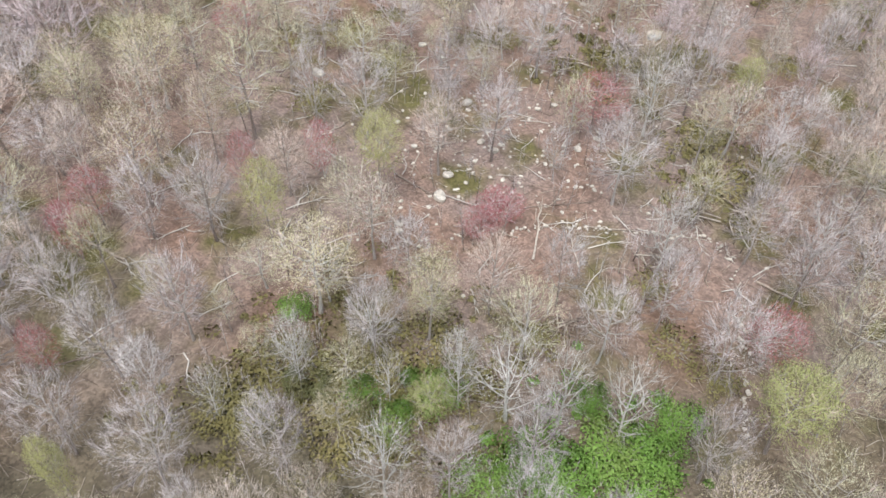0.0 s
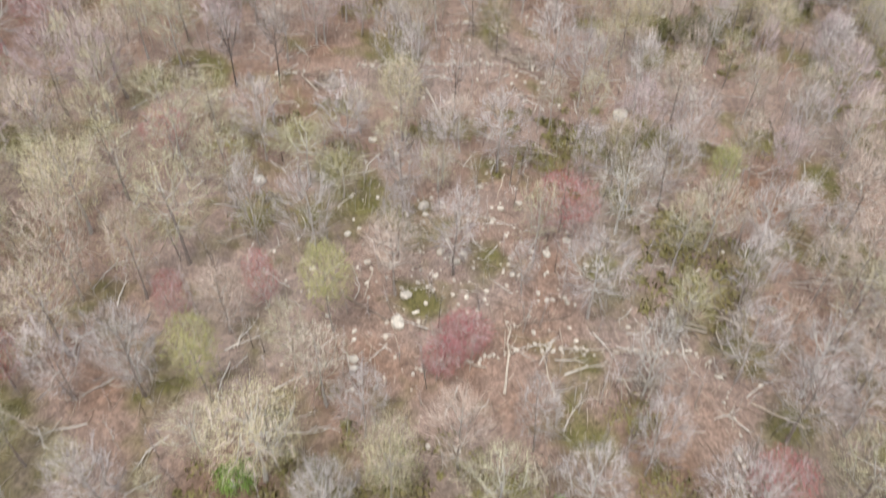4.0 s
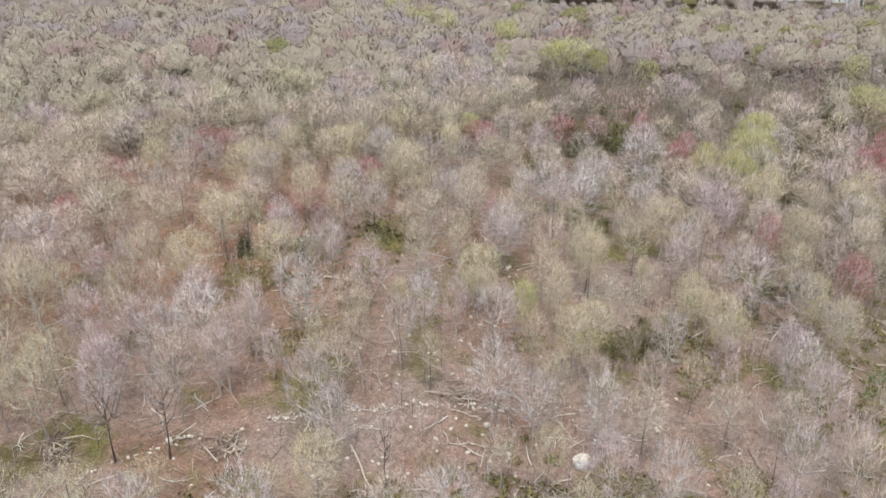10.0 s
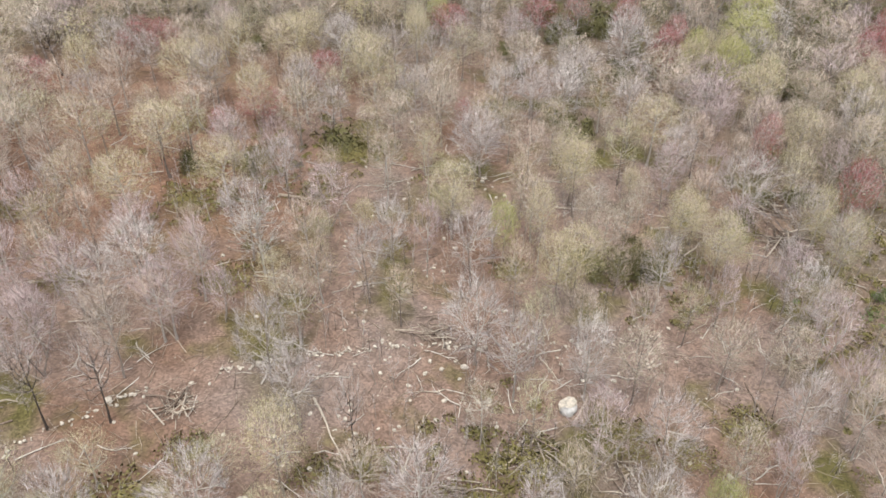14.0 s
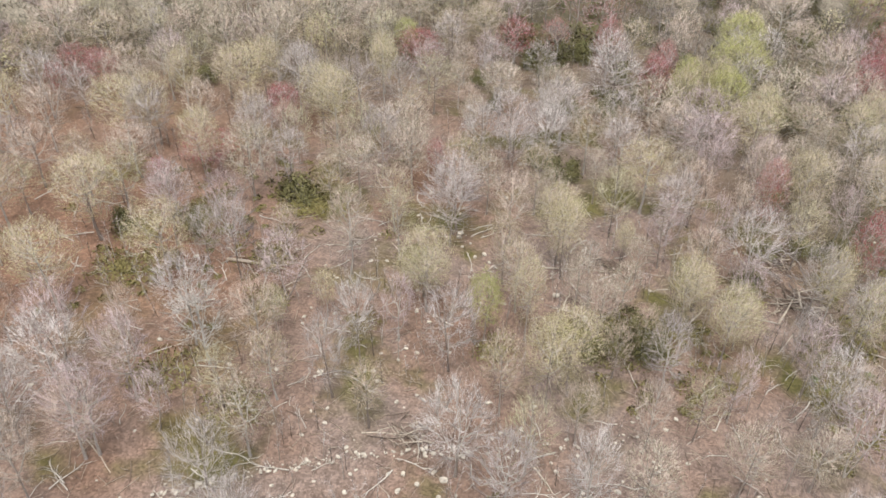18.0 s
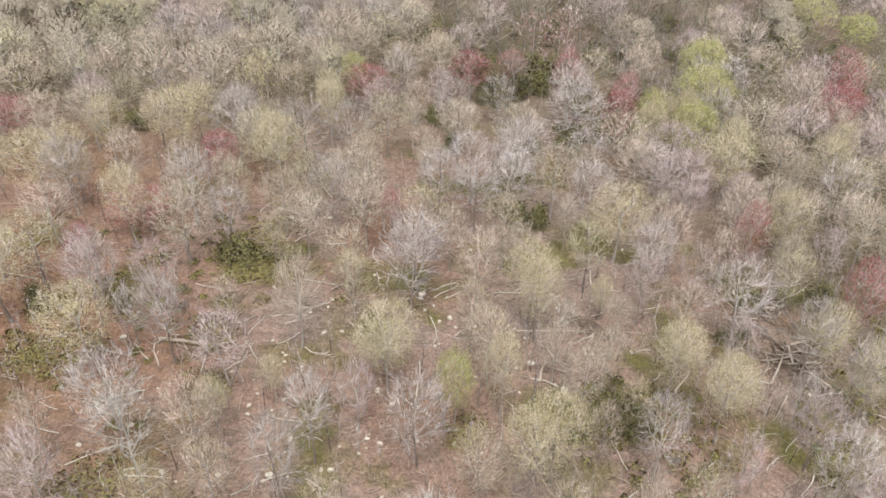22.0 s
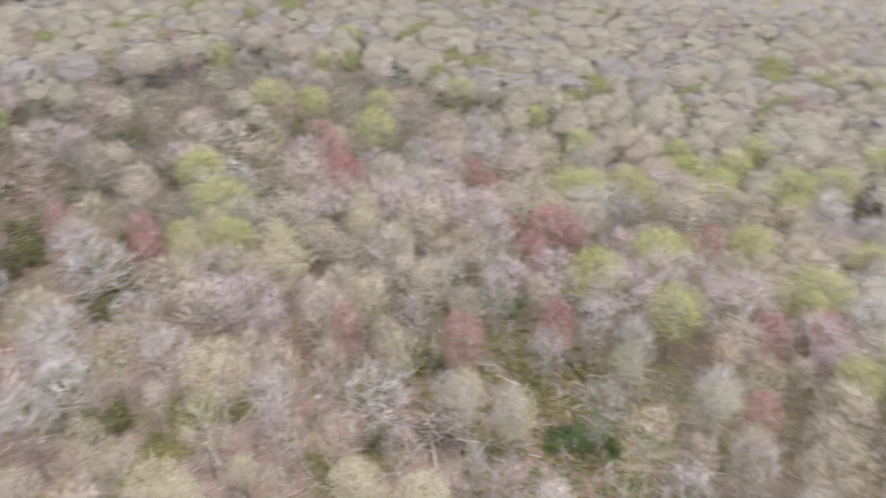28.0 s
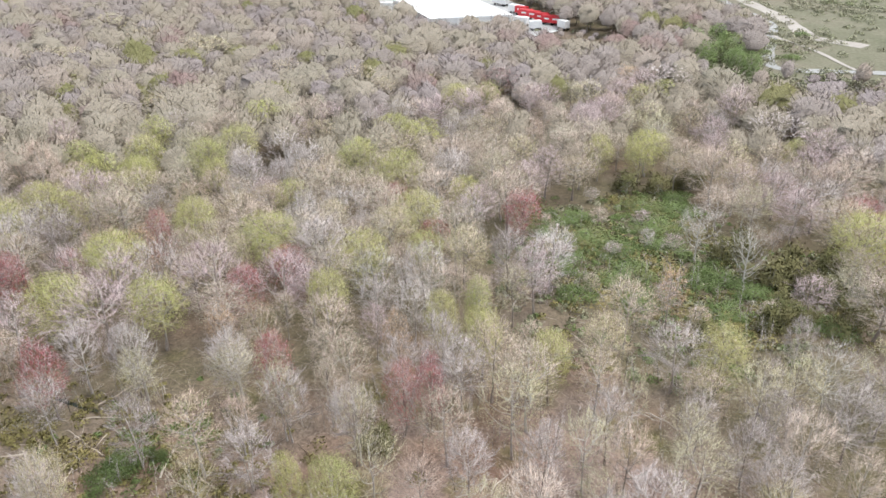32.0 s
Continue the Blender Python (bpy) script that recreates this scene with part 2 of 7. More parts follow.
def litter_material():
    """Leaf litter: pinkish brown with russet and olive patches, leaves as fine grain."""
    m = bpy.data.materials.new("leaf_litter")
    m.use_nodes = True
    n, l = m.node_tree.nodes, m.node_tree.links
    bsdf = n["Principled BSDF"]
    bsdf.inputs["Roughness"].default_value = 0.95
    bsdf.inputs["Specular IOR Level"].default_value = 0.1
    geo = n.new("ShaderNodeNewGeometry")

    def noise_tex(scale, detail, rough=0.55):
        t = n.new("ShaderNodeTexNoise")
        t.inputs["Scale"].default_value = scale
        t.inputs["Detail"].default_value = detail
        t.inputs["Roughness"].default_value = rough
        l.new(geo.outputs["Position"], t.inputs["Vector"])
        return t

    def ramp(src, stops):
        r = n.new("ShaderNodeValToRGB")
        while len(r.color_ramp.elements) < len(stops):
            r.color_ramp.elements.new(0.5)
        for k, (p, c) in enumerate(stops):
            r.color_ramp.elements[k].position = p
            r.color_ramp.elements[k].color = (*c, 1)
        l.new(src, r.inputs["Fac"])
        return r

    base = ramp(noise_tex(0.06, 5).outputs["Fac"], [(0.3, (0.207, 0.124, 0.086)), (0.45, (0.251, 0.173, 0.137)), (0.6, (0.264, 0.200, 0.171)), (0.72, (0.176, 0.144, 0.099))])
    moss = ramp(noise_tex(0.11, 4).outputs["Fac"], [(0.52, (0, 0, 0)), (0.66, (1, 1, 1))])
    mixm = n.new("ShaderNodeMix")
    mixm.data_type = "RGBA"
    l.new(moss.outputs["Color"], mixm.inputs["Factor"])
    l.new(base.outputs["Color"], mixm.inputs[6])
    mixm.inputs[7].default_value = (0.135, 0.12, 0.05, 1)
    # damp, darker leaves on the lower and flatter ground round the dry middle
    where = n.new("ShaderNodeSeparateXYZ")
    l.new(geo.outputs["Position"], where.inputs[0])
    wet = None
    for axis, lo, hi in (("X", 62, 92), ("Y", 145, 185), ("Y", 30, 8)):
        g = n.new("ShaderNodeMapRange")
        g.inputs["From Min"].default_value = lo
        g.inputs["From Max"].default_value = hi
        l.new(where.outputs[axis], g.inputs["Value"])
        if wet is None:
            wet = g.outputs["Result"]
        else:
            top = n.new("ShaderNodeMath")
            top.operation = "MAXIMUM"
            l.new(wet, top.inputs[0])
            l.new(g.outputs["Result"], top.inputs[1])
            wet = top.outputs[0]
    damp = n.new("ShaderNodeMath")
    damp.operation = "MULTIPLY"
    l.new(wet, damp.inputs[0])
    patchy = n.new("ShaderNodeMapRange")
    patchy.inputs["From Min"].default_value = 0.35
    patchy.inputs["From Max"].default_value = 0.6
    patchy.inputs["To Min"].default_value = 0.45
    l.new(noise_tex(0.05, 4).outputs["Fac"], patchy.inputs["Value"])
    l.new(patchy.outputs["Result"], damp.inputs[1])
    mixd = n.new("ShaderNodeMix")
    mixd.data_type = "RGBA"
    l.new(damp.outputs[0], mixd.inputs["Factor"])
    l.new(mixm.outputs[2], mixd.inputs[6])
    mixd.inputs[7].default_value = (0.135, 0.115, 0.075, 1)
    # rust-red oak leaves on the upper left slope
    rust = None
    for axis, lo, hi in (("X", 16, -6), ("Y", 88, 112), ("Y", 190, 165)):
        g = n.new("ShaderNodeMapRange")
        g.inputs["From Min"].default_value = lo
        g.inputs["From Max"].default_value = hi
        l.new(where.outputs[axis], g.inputs["Value"])
        if rust is None:
            rust = g.outputs["Result"]
        else:
            low = n.new("ShaderNodeMath")
            low.operation = "MULTIPLY"
            l.new(rust, low.inputs[0])
            l.new(g.outputs["Result"], low.inputs[1])
            rust = low.outputs[0]
    rusty = n.new("ShaderNodeMath")
    rusty.operation = "MULTIPLY"
    l.new(rust, rusty.inputs[0])
    l.new(patchy.outputs["Result"], rusty.inputs[1])
    mixr = n.new("ShaderNodeMix")
    mixr.data_type = "RGBA"
    l.new(rusty.outputs[0], mixr.inputs["Factor"])
    l.new(mixd.outputs[2], mixr.inputs[6])
    mixr.inputs[7].default_value = (0.25, 0.15, 0.105, 1)
    leaf = n.new("ShaderNodeTexVoronoi")
    leaf.inputs["Scale"].default_value = 5.0
    l.new(geo.outputs["Position"], leaf.inputs["Vector"])
    sep = n.new("ShaderNodeSeparateColor")
    l.new(leaf.outputs["Color"], sep.inputs["Color"])
    tone = n.new("ShaderNodeMapRange")
    tone.inputs["To Min"].default_value = 0.68
    tone.inputs["To Max"].default_value = 1.30
    l.new(sep.outputs["Red"], tone.inputs["Value"])
    clump = n.new("ShaderNodeMapRange")
    clump.inputs["From Min"].default_value = 0.3
    clump.inputs["From Max"].default_value = 0.7
    clump.inputs["To Min"].default_value = 0.70
    clump.inputs["To Max"].default_value = 1.25
    l.new(noise_tex(0.9, 5, 0.65).outputs["Fac"], clump.inputs["Value"])
    both = n.new("ShaderNodeMath")
    both.operation = "MULTIPLY"
    l.new(tone.outputs["Result"], both.inputs[0])
    l.new(clump.outputs["Result"], both.inputs[1])
    mul = n.new("ShaderNodeVectorMath")
    mul.operation = "SCALE"
    l.new(mixr.outputs[2], mul.inputs[0])
    l.new(both.outputs[0], mul.inputs["Scale"])
    l.new(mul.outputs["Vector"], bsdf.inputs["Base Color"])
    bump = n.new("ShaderNodeBump")
    bump.inputs["Strength"].default_value = 0.7
    bump.inputs["Distance"].default_value = 0.06
    l.new(noise_tex(4.0, 5).outputs["Fac"], bump.inputs["Height"])
    l.new(bump.outputs["Normal"], bsdf.inputs["Normal"])
    return m


def water_material():
    m = bpy.data.materials.new("still_water")
    m.use_nodes = True
    n, l = m.node_tree.nodes, m.node_tree.links
    bsdf = n["Principled BSDF"]
    bsdf.inputs["Base Color"].default_value = (0.03, 0.035, 0.03, 1)
    bsdf.inputs["Roughness"].default_value = 0.03
    bsdf.inputs["IOR"].default_value = 1.33
    return m


def let_light_through(m, amount):
    """Young leaves and buds pass part of the light that falls on their other side."""
    n, l = m.node_tree.nodes, m.node_tree.links
    bsdf, out = n["Principled BSDF"], n["Material Output"]
    through_leaf = n.new("ShaderNodeBsdfTranslucent")
    both = n.new("ShaderNodeMixShader")
    both.inputs[0].default_value = amount
    l.new(bsdf.inputs["Base Color"].links[0].from_socket, through_leaf.inputs["Color"])
    l.new(bsdf.outputs[0], both.inputs[1])
    l.new(through_leaf.outputs[0], both.inputs[2])
    l.new(both.outputs[0], out.inputs["Surface"])


def open_mesh(m):
    """Distant crowns are a net of twigs with small gaps between them."""
    n, l = m.node_tree.nodes, m.node_tree.links
    out = n["Material Output"]
    solid = out.inputs["Surface"].links[0].from_socket
    geo = n.new("ShaderNodeNewGeometry")
    net = n.new("ShaderNodeTexNoise")
    net.inputs["Scale"].default_value = 3.6
    net.inputs["Detail"].default_value = 4.0
    net.inputs["Roughness"].default_value = 0.7
    l.new(geo.outputs["Position"], net.inputs["Vector"])
    gap = n.new("ShaderNodeMapRange")
    gap.inputs["From Min"].default_value = 0.31
    gap.inputs["From Max"].default_value = 0.5
    l.new(net.outputs["Fac"], gap.inputs["Value"])
    clear = n.new("ShaderNodeBsdfTransparent")
    both = n.new("ShaderNodeMixShader")
    l.new(gap.outputs["Result"], both.inputs[0])
    l.new(clear.outputs[0], both.inputs[1])
    l.new(solid, both.inputs[2])
    l.new(both.outputs[0], out.inputs["Surface"])


for leafy in (BUD_YELLOW, BUD_OLIVE, BUD_CREAM, BUD_OAK, BUD_RED, BUD_RED_SOFT, LEAF_GREEN, LEAF_VIVID, FAR_YELLOW):
    let_light_through(leafy, 0.36)
for crown_mat in (FAR_TWIG, FAR_MAUVE, FAR_TAN, FAR_OAK, FAR_RED, FAR_YELLOW):
    open_mesh(crown_mat)
LITTER = litter_material()
WATER = water_material()


# ---- mesh tools ----
def ground_z(x, y):
    """Height of the hillside: it climbs ahead, falls to the right, dips under the power line and levels out far off."""
    x, y = np.asarray(x, float), np.asarray(y, float)
    p = -0.05 * x + 0.082 * y - 1.2
    s = np.where(p > 0, 15 * np.tanh(p / 15), 12 * np.tanh(p / 12))
    s = s - 6.0 * np.exp(-(((y - 410) / 85) ** 2)) * np.clip((x - 20) / 90, 0, 1)
    r = np.hypot(x - 20, y - 70)
    s = s + (4 - s) * np.clip((r - 600) / 500, 0, 1)
    az = np.degrees(np.arctan2(x - 20, y - 70))
    k = np.where(az > -60, np.clip((az + 18) / 5, 0, 1), np.clip((-60 - az) / 10, 0, 1))
    s = s + np.where(r > 1500, k * 40 * (r - 1500) / 3400, 0)
    return s + (1 - k) * 44 * np.clip((r - 4300) / 500, 0, 1)


def gz(x, y):
    return float(ground_z(x, y))


class Soup:
    """Collects vertices and triangles, each face with a material slot, each vertex with the way its surface faces."""

    def __init__(self):
        self.v, self.t, self.tm, self.nm, self.n = [], [], [], [], 0

    def add(self, verts, tris, slot=0, normals=None):
        verts, tris = np.asarray(verts, float).reshape(-1, 3), np.asarray(tris, int).reshape(-1, 3)
        self.v.append(verts)
        self.t.append(tris + self.n)
        self.tm.append(np.full(len(tris), slot))
        self.nm.append(None if normals is None else np.asarray(normals, float).reshape(-1, 3))
        self.n += len(verts)

    def arrays(self):
        soft = None if any(q is None for q in self.nm) else np.concatenate(self.nm)
        return np.concatenate(self.v), np.concatenate(self.t), np.concatenate(self.tm), soft


def mesh_of(name, arrays, mats, smooth=False):
    v, t, tm = arrays[:3]
    soft = arrays[3] if len(arrays) > 3 else None
    me = bpy.data.meshes.new(name)
    me.vertices.add(len(v))
    me.vertices.foreach_set("co", np.ascontiguousarray(v, dtype=np.float32).ravel())
    me.loops.add(3 * len(t))
    me.loops.foreach_set("vertex_index", np.ascontiguousarray(t, dtype=np.int32).ravel())
    me.polygons.add(len(t))
    me.polygons.foreach_set("loop_start", np.arange(0, 3 * len(t), 3, dtype=np.int32))
    me.polygons.foreach_set("material_index", np.ascontiguousarray(tm, dtype=np.int32))
    me.polygons.foreach_set("use_smooth", np.full(len(t), bool(smooth) or soft is not None))
    for m in mats:
        me.materials.append(m)
    me.update(calc_edges=True)
    if soft is not None:
        own = me.attributes.new("custom_normal", "FLOAT_VECTOR", "POINT")
        own.data.foreach_set("vector", np.ascontiguousarray(unit(soft), dtype=np.float32).ravel())
        me.update()
    return me


def part(name, me, parent, label=""):
    ob = new(name, me)
    ob.parent = parent
    return tagged(ob, label) if label else ob


def tube(soup, pts, radii, sides, slot=0):
    """A tapering limb along a bent line; a last radius of 0 closes it to a tip."""
    pts, k = np.asarray(pts, float), len(pts)
    d = np.gradient(pts, axis=0)
    d /= np.linalg.norm(d, axis=1)[:, None] + 1e-9
    ref = np.array([0.31, 0.17, 0.93]) if abs(d[0][2]) < 0.8 else np.array([0.93, 0.31, 0.1])
    a = np.cross(d, ref)
    a /= np.linalg.norm(a, axis=1)[:, None] + 1e-9
    b = np.cross(d, a)
    ang = np.arange(sides) * 2 * np.pi / sides
    ring = a[:, None] * np.cos(ang)[None, :, None] + b[:, None] * np.sin(ang)[None, :, None]
    tip = radii[-1] == 0
    rows = k - 1 if tip else k
    v = (pts[:rows, None] + ring[:rows] * np.asarray(radii[:rows], float)[:, None, None]).reshape(-1, 3)
    nm = ring[:rows].reshape(-1, 3)
    t = []
    for i in range(rows - 1):
        for j in range(sides):
            p, q = i * sides + j, i * sides + (j + 1) % sides
            t += [(p, q, q + sides), (p, q + sides, p + sides)]
    if tip:
        v, nm = np.vstack([v, pts[-1]]), np.vstack([nm, d[-1]])
        t += [((rows - 1) * sides + j, (rows - 1) * sides + (j + 1) % sides, len(v) - 1) for j in range(sides)]
    else:
        t += [((rows - 1) * sides, (rows - 1) * sides + j, (rows - 1) * sides + j + 1) for j in range(1, sides - 1)]
    t = np.array(t)
    e = np.cross(v[t[0][1]] - v[t[0][0]], v[t[0][2]] - v[t[0][0]])
    soup.add(v, t if e @ nm[t[0][0]] > 0 else t[:, ::-1], slot, nm)


def unit(v):
    v = np.asarray(v, float)
    return v / (np.linalg.norm(v, axis=-1, keepdims=True) + 1e-9)


def slivers(soup, base, way, length, width, rng, slot=0, out=None):
    """Twigs: long thin three-cornered pieces, each from its base along its way, flat side out of the crown."""
    base, way = np.asarray(base), unit(way)
    if out is None:
        out = unit(way * [1, 1, 0.2] + [0, 0, 0.8])
    loose = rng.normal(0, 0.45, way.shape)
    side = unit(np.cross(way, out + loose)) * np.asarray(width)[:, None] * 0.5
    tips = base + way * np.asarray(length)[:, None]
    v = np.stack([base - side, base + side, tips], 1).reshape(-1, 3)
    soup.add(v, np.arange(len(v)).reshape(-1, 3), slot, np.repeat(unit(out + 0.5 * loose), 3, 0))


def flakes(soup, places, size, rng, slot=0, facing=None, out=None):
    """Buds and small leaves: three-cornered pieces turned every way, or lying along a crown's outside."""
    n = len(places)
    a = unit(rng.normal(size=(n, 3)))
    if facing is not None:
        a = unit(np.cross(unit(facing) + rng.normal(0, 0.3, (n, 3)), a))
        b = unit(np.cross(unit(facing) + rng.normal(0, 0.3, (n, 3)), a))
    else:
        b = unit(np.cross(a, rng.normal(size=(n, 3))))
    if out is None:
        out = unit(facing) if facing is not None else unit(places - places.mean(0) + [0, 0, 0.5])
    b = b * np.where((np.cross(a, b) * out).sum(1) < 0, -1, 1)[:, None]
    s = (np.asarray(size) * np.ones(n))[:, None]
    v = np.stack([places + a * s, places - a * s * 0.5 + b * s * 0.85, places - a * s * 0.5 - b * s * 0.85], 1).reshape(-1, 3)
    soup.add(v, np.arange(3 * n).reshape(-1, 3), slot, np.repeat(unit(out + rng.normal(0, 0.22, (n, 3))), 3, 0))


def out_of(p, h, spread, fork):
    """The way out of a rounded crown at a place in it, leaning to the sky."""
    mid_z, up = h * (0.5 + 0.5 * fork * 0.6), h * (0.5 - 0.5 * fork * 0.6)
    return unit(unit((p - [0, 0, mid_z - 0.35 * up]) / [spread, spread, up]) + [0, 0, 0.25])


def limbs_of(rng, h, spread, fork=0.33, stems=1, limbs=6, curve=0.25, subs=45):
    """Lines of trunk, limbs and branches with their thickness, as (level, points, radii); the branches fill a rounded crown."""
    out = []
    for s in range(stems):
        lean = rng.normal(0, 0.04 if stems == 1 else 0.2, 2)
        r0 = h * 0.0135 / math.sqrt(stems) * rng.uniform(0.85, 1.15)
        zs = np.linspace(0, 0.92 * h, 6)
        wob = rng.normal(0, 0.016 * h, (6, 2)).cumsum(0) * 0.5
        wob[0] = 0
        pts = np.c_[lean[0] * zs + wob[:, 0], lean[1] * zs + wob[:, 1], zs]
        rad = r0 * (1 - zs / h) ** 0.8
        rad[0] *= 1.5
        rad[-1] = 0
        out.append((0, pts, rad))
        n = max(3, limbs // stems + (stems > 1))
        turn = rng.uniform(0, 6.28)
        for k in range(n):
            f = fork + (0.72 - fork) * (k + rng.uniform(0, 0.7)) / n
            at = np.array([np.interp(f * h, zs, pts[:, c]) for c in range(3)])
            az = turn + k * 2.4 + rng.normal(0, 0.3)
            reach = spread * rng.uniform(0.6, 0.9) * (1.05 - 0.5 * max(0, f - fork) / (0.8 - fork))
            top = min(h * rng.uniform(0.72, 0.95), at[2] + reach * rng.uniform(0.9, 1.6))
            u = np.linspace(0, 1, 5)
            side = rng.normal(0, 0.14 * reach, 2)
            lp = np.c_[at[0] + math.cos(az) * reach * u ** (1 - curve) + side[0] * u * u, at[1] + math.sin(az) * reach * u ** (1 - curve) + side[1] * u * u, at[2] + (top - at[2]) * u ** (1 + curve * 0.6)]
            lr = r0 * 0.55 * (1 - f * 0.45) * (1 - u * 0.85)
            lr[-1] = 0
            out.append((1, lp, lr))
    seats = np.concatenate([q[1][2:] if q[0] == 0 else q[1] for q in out])
    seats = np.concatenate([seats, (seats[:-1] + seats[1:]) / 2])
    mid_z, up = h * (0.5 + 0.5 * fork * 0.6), h * (0.5 - 0.5 * fork * 0.6)
    d = unit(rng.normal(size=(subs, 3)) + [0, 0, 0.35])
    bump = 1 + 0.22 * np.sin(3 * np.arctan2(d[:, 1], d[:, 0]) + rng.uniform(0, 6)) * (1 - d[:, 2] ** 2)
    ends = d * (rng.uniform(0, 1, subs) ** 0.36 * bump)[:, None] * [spread, spread, up] + [0, 0, mid_z]
    for e in ends:
        off = e - seats
        cost = np.linalg.norm(off, axis=1) + 1.6 * np.maximum(0, -off[:, 2] + 0.25 * np.linalg.norm(off[:, :2], axis=1))
        b0 = seats[int(np.argmin(cost))]
        ln = np.linalg.norm(e - b0) + 1e-3
        mid = (b0 + e) / 2 + rng.normal(0, 0.09 * ln, 3) - [0, 0, 0.06 * ln]
        br = min(0.05, 0.02 + 0.01 * ln)
        out.append((2, np.array([b0, mid, e]), np.array([br, br * 0.75, 0])))
    return out


def twig_seats(rng, lines, n, h):
    """Places and ways along the outer branches from which twigs fan out."""
    outer = [q for q in lines if q[0] == 2] + [q for q in lines if q[0] == 1]
    w = np.array([np.linalg.norm(q[1][-1] - q[1][0]) + 0.6 if q[0] == 2 else 1.5 for q in outer])
    pick = rng.choice(len(outer), n, p=w / w.sum())
    base, way = np.empty((n, 3)), np.empty((n, 3))
    for i, k in enumerate(pick):
        pts = outer[k][1]
        g = (1 - rng.uniform(0, 1) ** 1.4 * (0.75 if outer[k][0] == 2 else 0.45)) * (len(pts) - 1)
        a = min(int(g), len(pts) - 2)
        base[i] = pts[a] + (pts[a + 1] - pts[a]) * (g - a)
        way[i] = unit(pts[a + 1] - pts[a])
    outward = unit(base - [0, 0, 0.4 * h])
    return base, unit(way * 0.5 + outward * 0.6 + rng.normal(0, 0.3, (n, 3)) + [0, 0, 0.2])


def crown_shell(rng, n, h, spread, fork, low, high):
    """Places on the outside of a rounded, lumpy crown, and the ways out of it."""
    mid_z, up = h * (0.5 + 0.5 * fork * 0.6), h * (0.5 - 0.5 * fork * 0.6)
    d = unit(rng.normal(size=(n, 3)) + [0, 0, 0.4])
    knots = unit(rng.normal(size=(16, 3)) + [0, 0, 0.4])
    near = (d @ knots.T).max(1)
    rad = rng.uniform(low, high, n) * (0.55 + 0.5 * np.clip((near - 0.55) / 0.4, 0, 1))
    return d * rad[:, None] * [spread, spread, up] + [0, 0, mid_z], d


def tree_arrays(seed, h=12.0, spread=4.0, stems=1, fork=0.33, limbs=6, subs=45, twigs=1000, width=0.045, buds=0, bud=0.13, sides=(5, 4, 3), lift=1.0, dome=0.6):
    """Trunk with limbs, and crown of twigs and buds, as two sets of arrays."""
    rng = np.random.default_rng(seed)
    lines = limbs_of(rng, h, spread, fork, stems, limbs, rng.uniform(0.15, 0.4), subs)
    wood, crown = Soup(), Soup()
    for lv, pts, rad in lines:
        if not (sides[2] == 0 and lv == 2):
            tube(wood, pts, rad, sides[lv], min(lv, 1))
    base, way = twig_seats(rng, lines, twigs, h)
    shell = int(twigs * 0.55)
    at, d = crown_shell(rng, shell, h, spread, fork, 0.62, 0.92)
    base[:shell], way[:shell] = at, unit(d * 0.7 + rng.normal(0, 0.45, (shell, 3)) + [0, 0, 0.3])
    length = rng.uniform(0.6, 1.9, twigs) * spread / 4
    length[:shell] *= 0.7
    slivers(crown, base, way, length, rng.uniform(0.6, 1.4, twigs) * width, rng, 0, out_of(base + way * length[:, None] * 0.5, h, spread, fork))
    if buds:
        n = int(buds * dome)
        pick = rng.integers(0, twigs, buds - n)
        at = base[pick] + way[pick] * (length[pick] * rng.uniform(0.2, 1.0, buds - n))[:, None] + rng.normal(0, 0.16, (buds - n, 3))
        flakes(crown, at, rng.uniform(0.6, 1.3, buds - n) * bud, rng, 1, None, out_of(at, h, spread, fork))
        at, d = crown_shell(rng, n, h, spread, fork, 0.8, 1.02)
        flakes(crown, at, rng.uniform(0.6, 1.3, n) * bud, rng, 1, d + [0, 0, 0.12], out_of(at, h, spread, fork))
    return wood.arrays(), crown.arrays()


def tree_thing(name, seed, mats, label, category="tree", **kw):
    wood, crown = tree_arrays(seed, **kw)
    top = new(name)
    tagged(top, label, category)
    part("trunk", mesh_of("trunk", wood, [mats[0] if mats[0] in (BARK_PALE, BARK_DARK) else TRUNK, mats[0]]), top)
    part("crown", mesh_of("crown", crown, mats[1:]), top)
    return top


def stand(x, y, r, h, turn, spread=4.0, height=12.0):
    return pose(x, y, gz(x, y) - 0.05, 0, 0, turn) @ Matrix.Diagonal((r / spread, r / spread, h / height, 1))


# ---- ground ----
def ground_arrays():
    rings = [0.5]
    while rings[-1] < 4900:
        rings.append(rings[-1] + max(1.6, rings[-1] * 0.028))
    rings = np.array(rings + [4950.0])
    ang = np.linspace(0, 2 * np.pi, 180, endpoint=False)
    x = 20 + rings[:, None] * np.sin(ang)
    y = 70 + rings[:, None] * np.cos(ang)
    z = ground_z(x, y)
    rng = np.random.default_rng(5)
    z = z + np.where(rings[:, None] < 250, rng.normal(0, 0.05, z.shape), 0)
    v = np.stack([x, y, z], -1).reshape(-1, 3)
    m, n = len(rings), len(ang)
    i, j = np.meshgrid(np.arange(m - 1), np.arange(n), indexing="ij")
    a, b = i * n + j, i * n + (j + 1) % n
    t = np.concatenate([np.stack([a, a + n, b + n], -1).reshape(-1, 3), np.stack([a, b + n, b], -1).reshape(-1, 3)])
    cap = np.array([[0, (k + 1), k] for k in range(1, n - 1)])
    t = np.concatenate([t[:, ::-1], cap[:, ::-1]])
    return v, t, np.zeros(len(t), int)


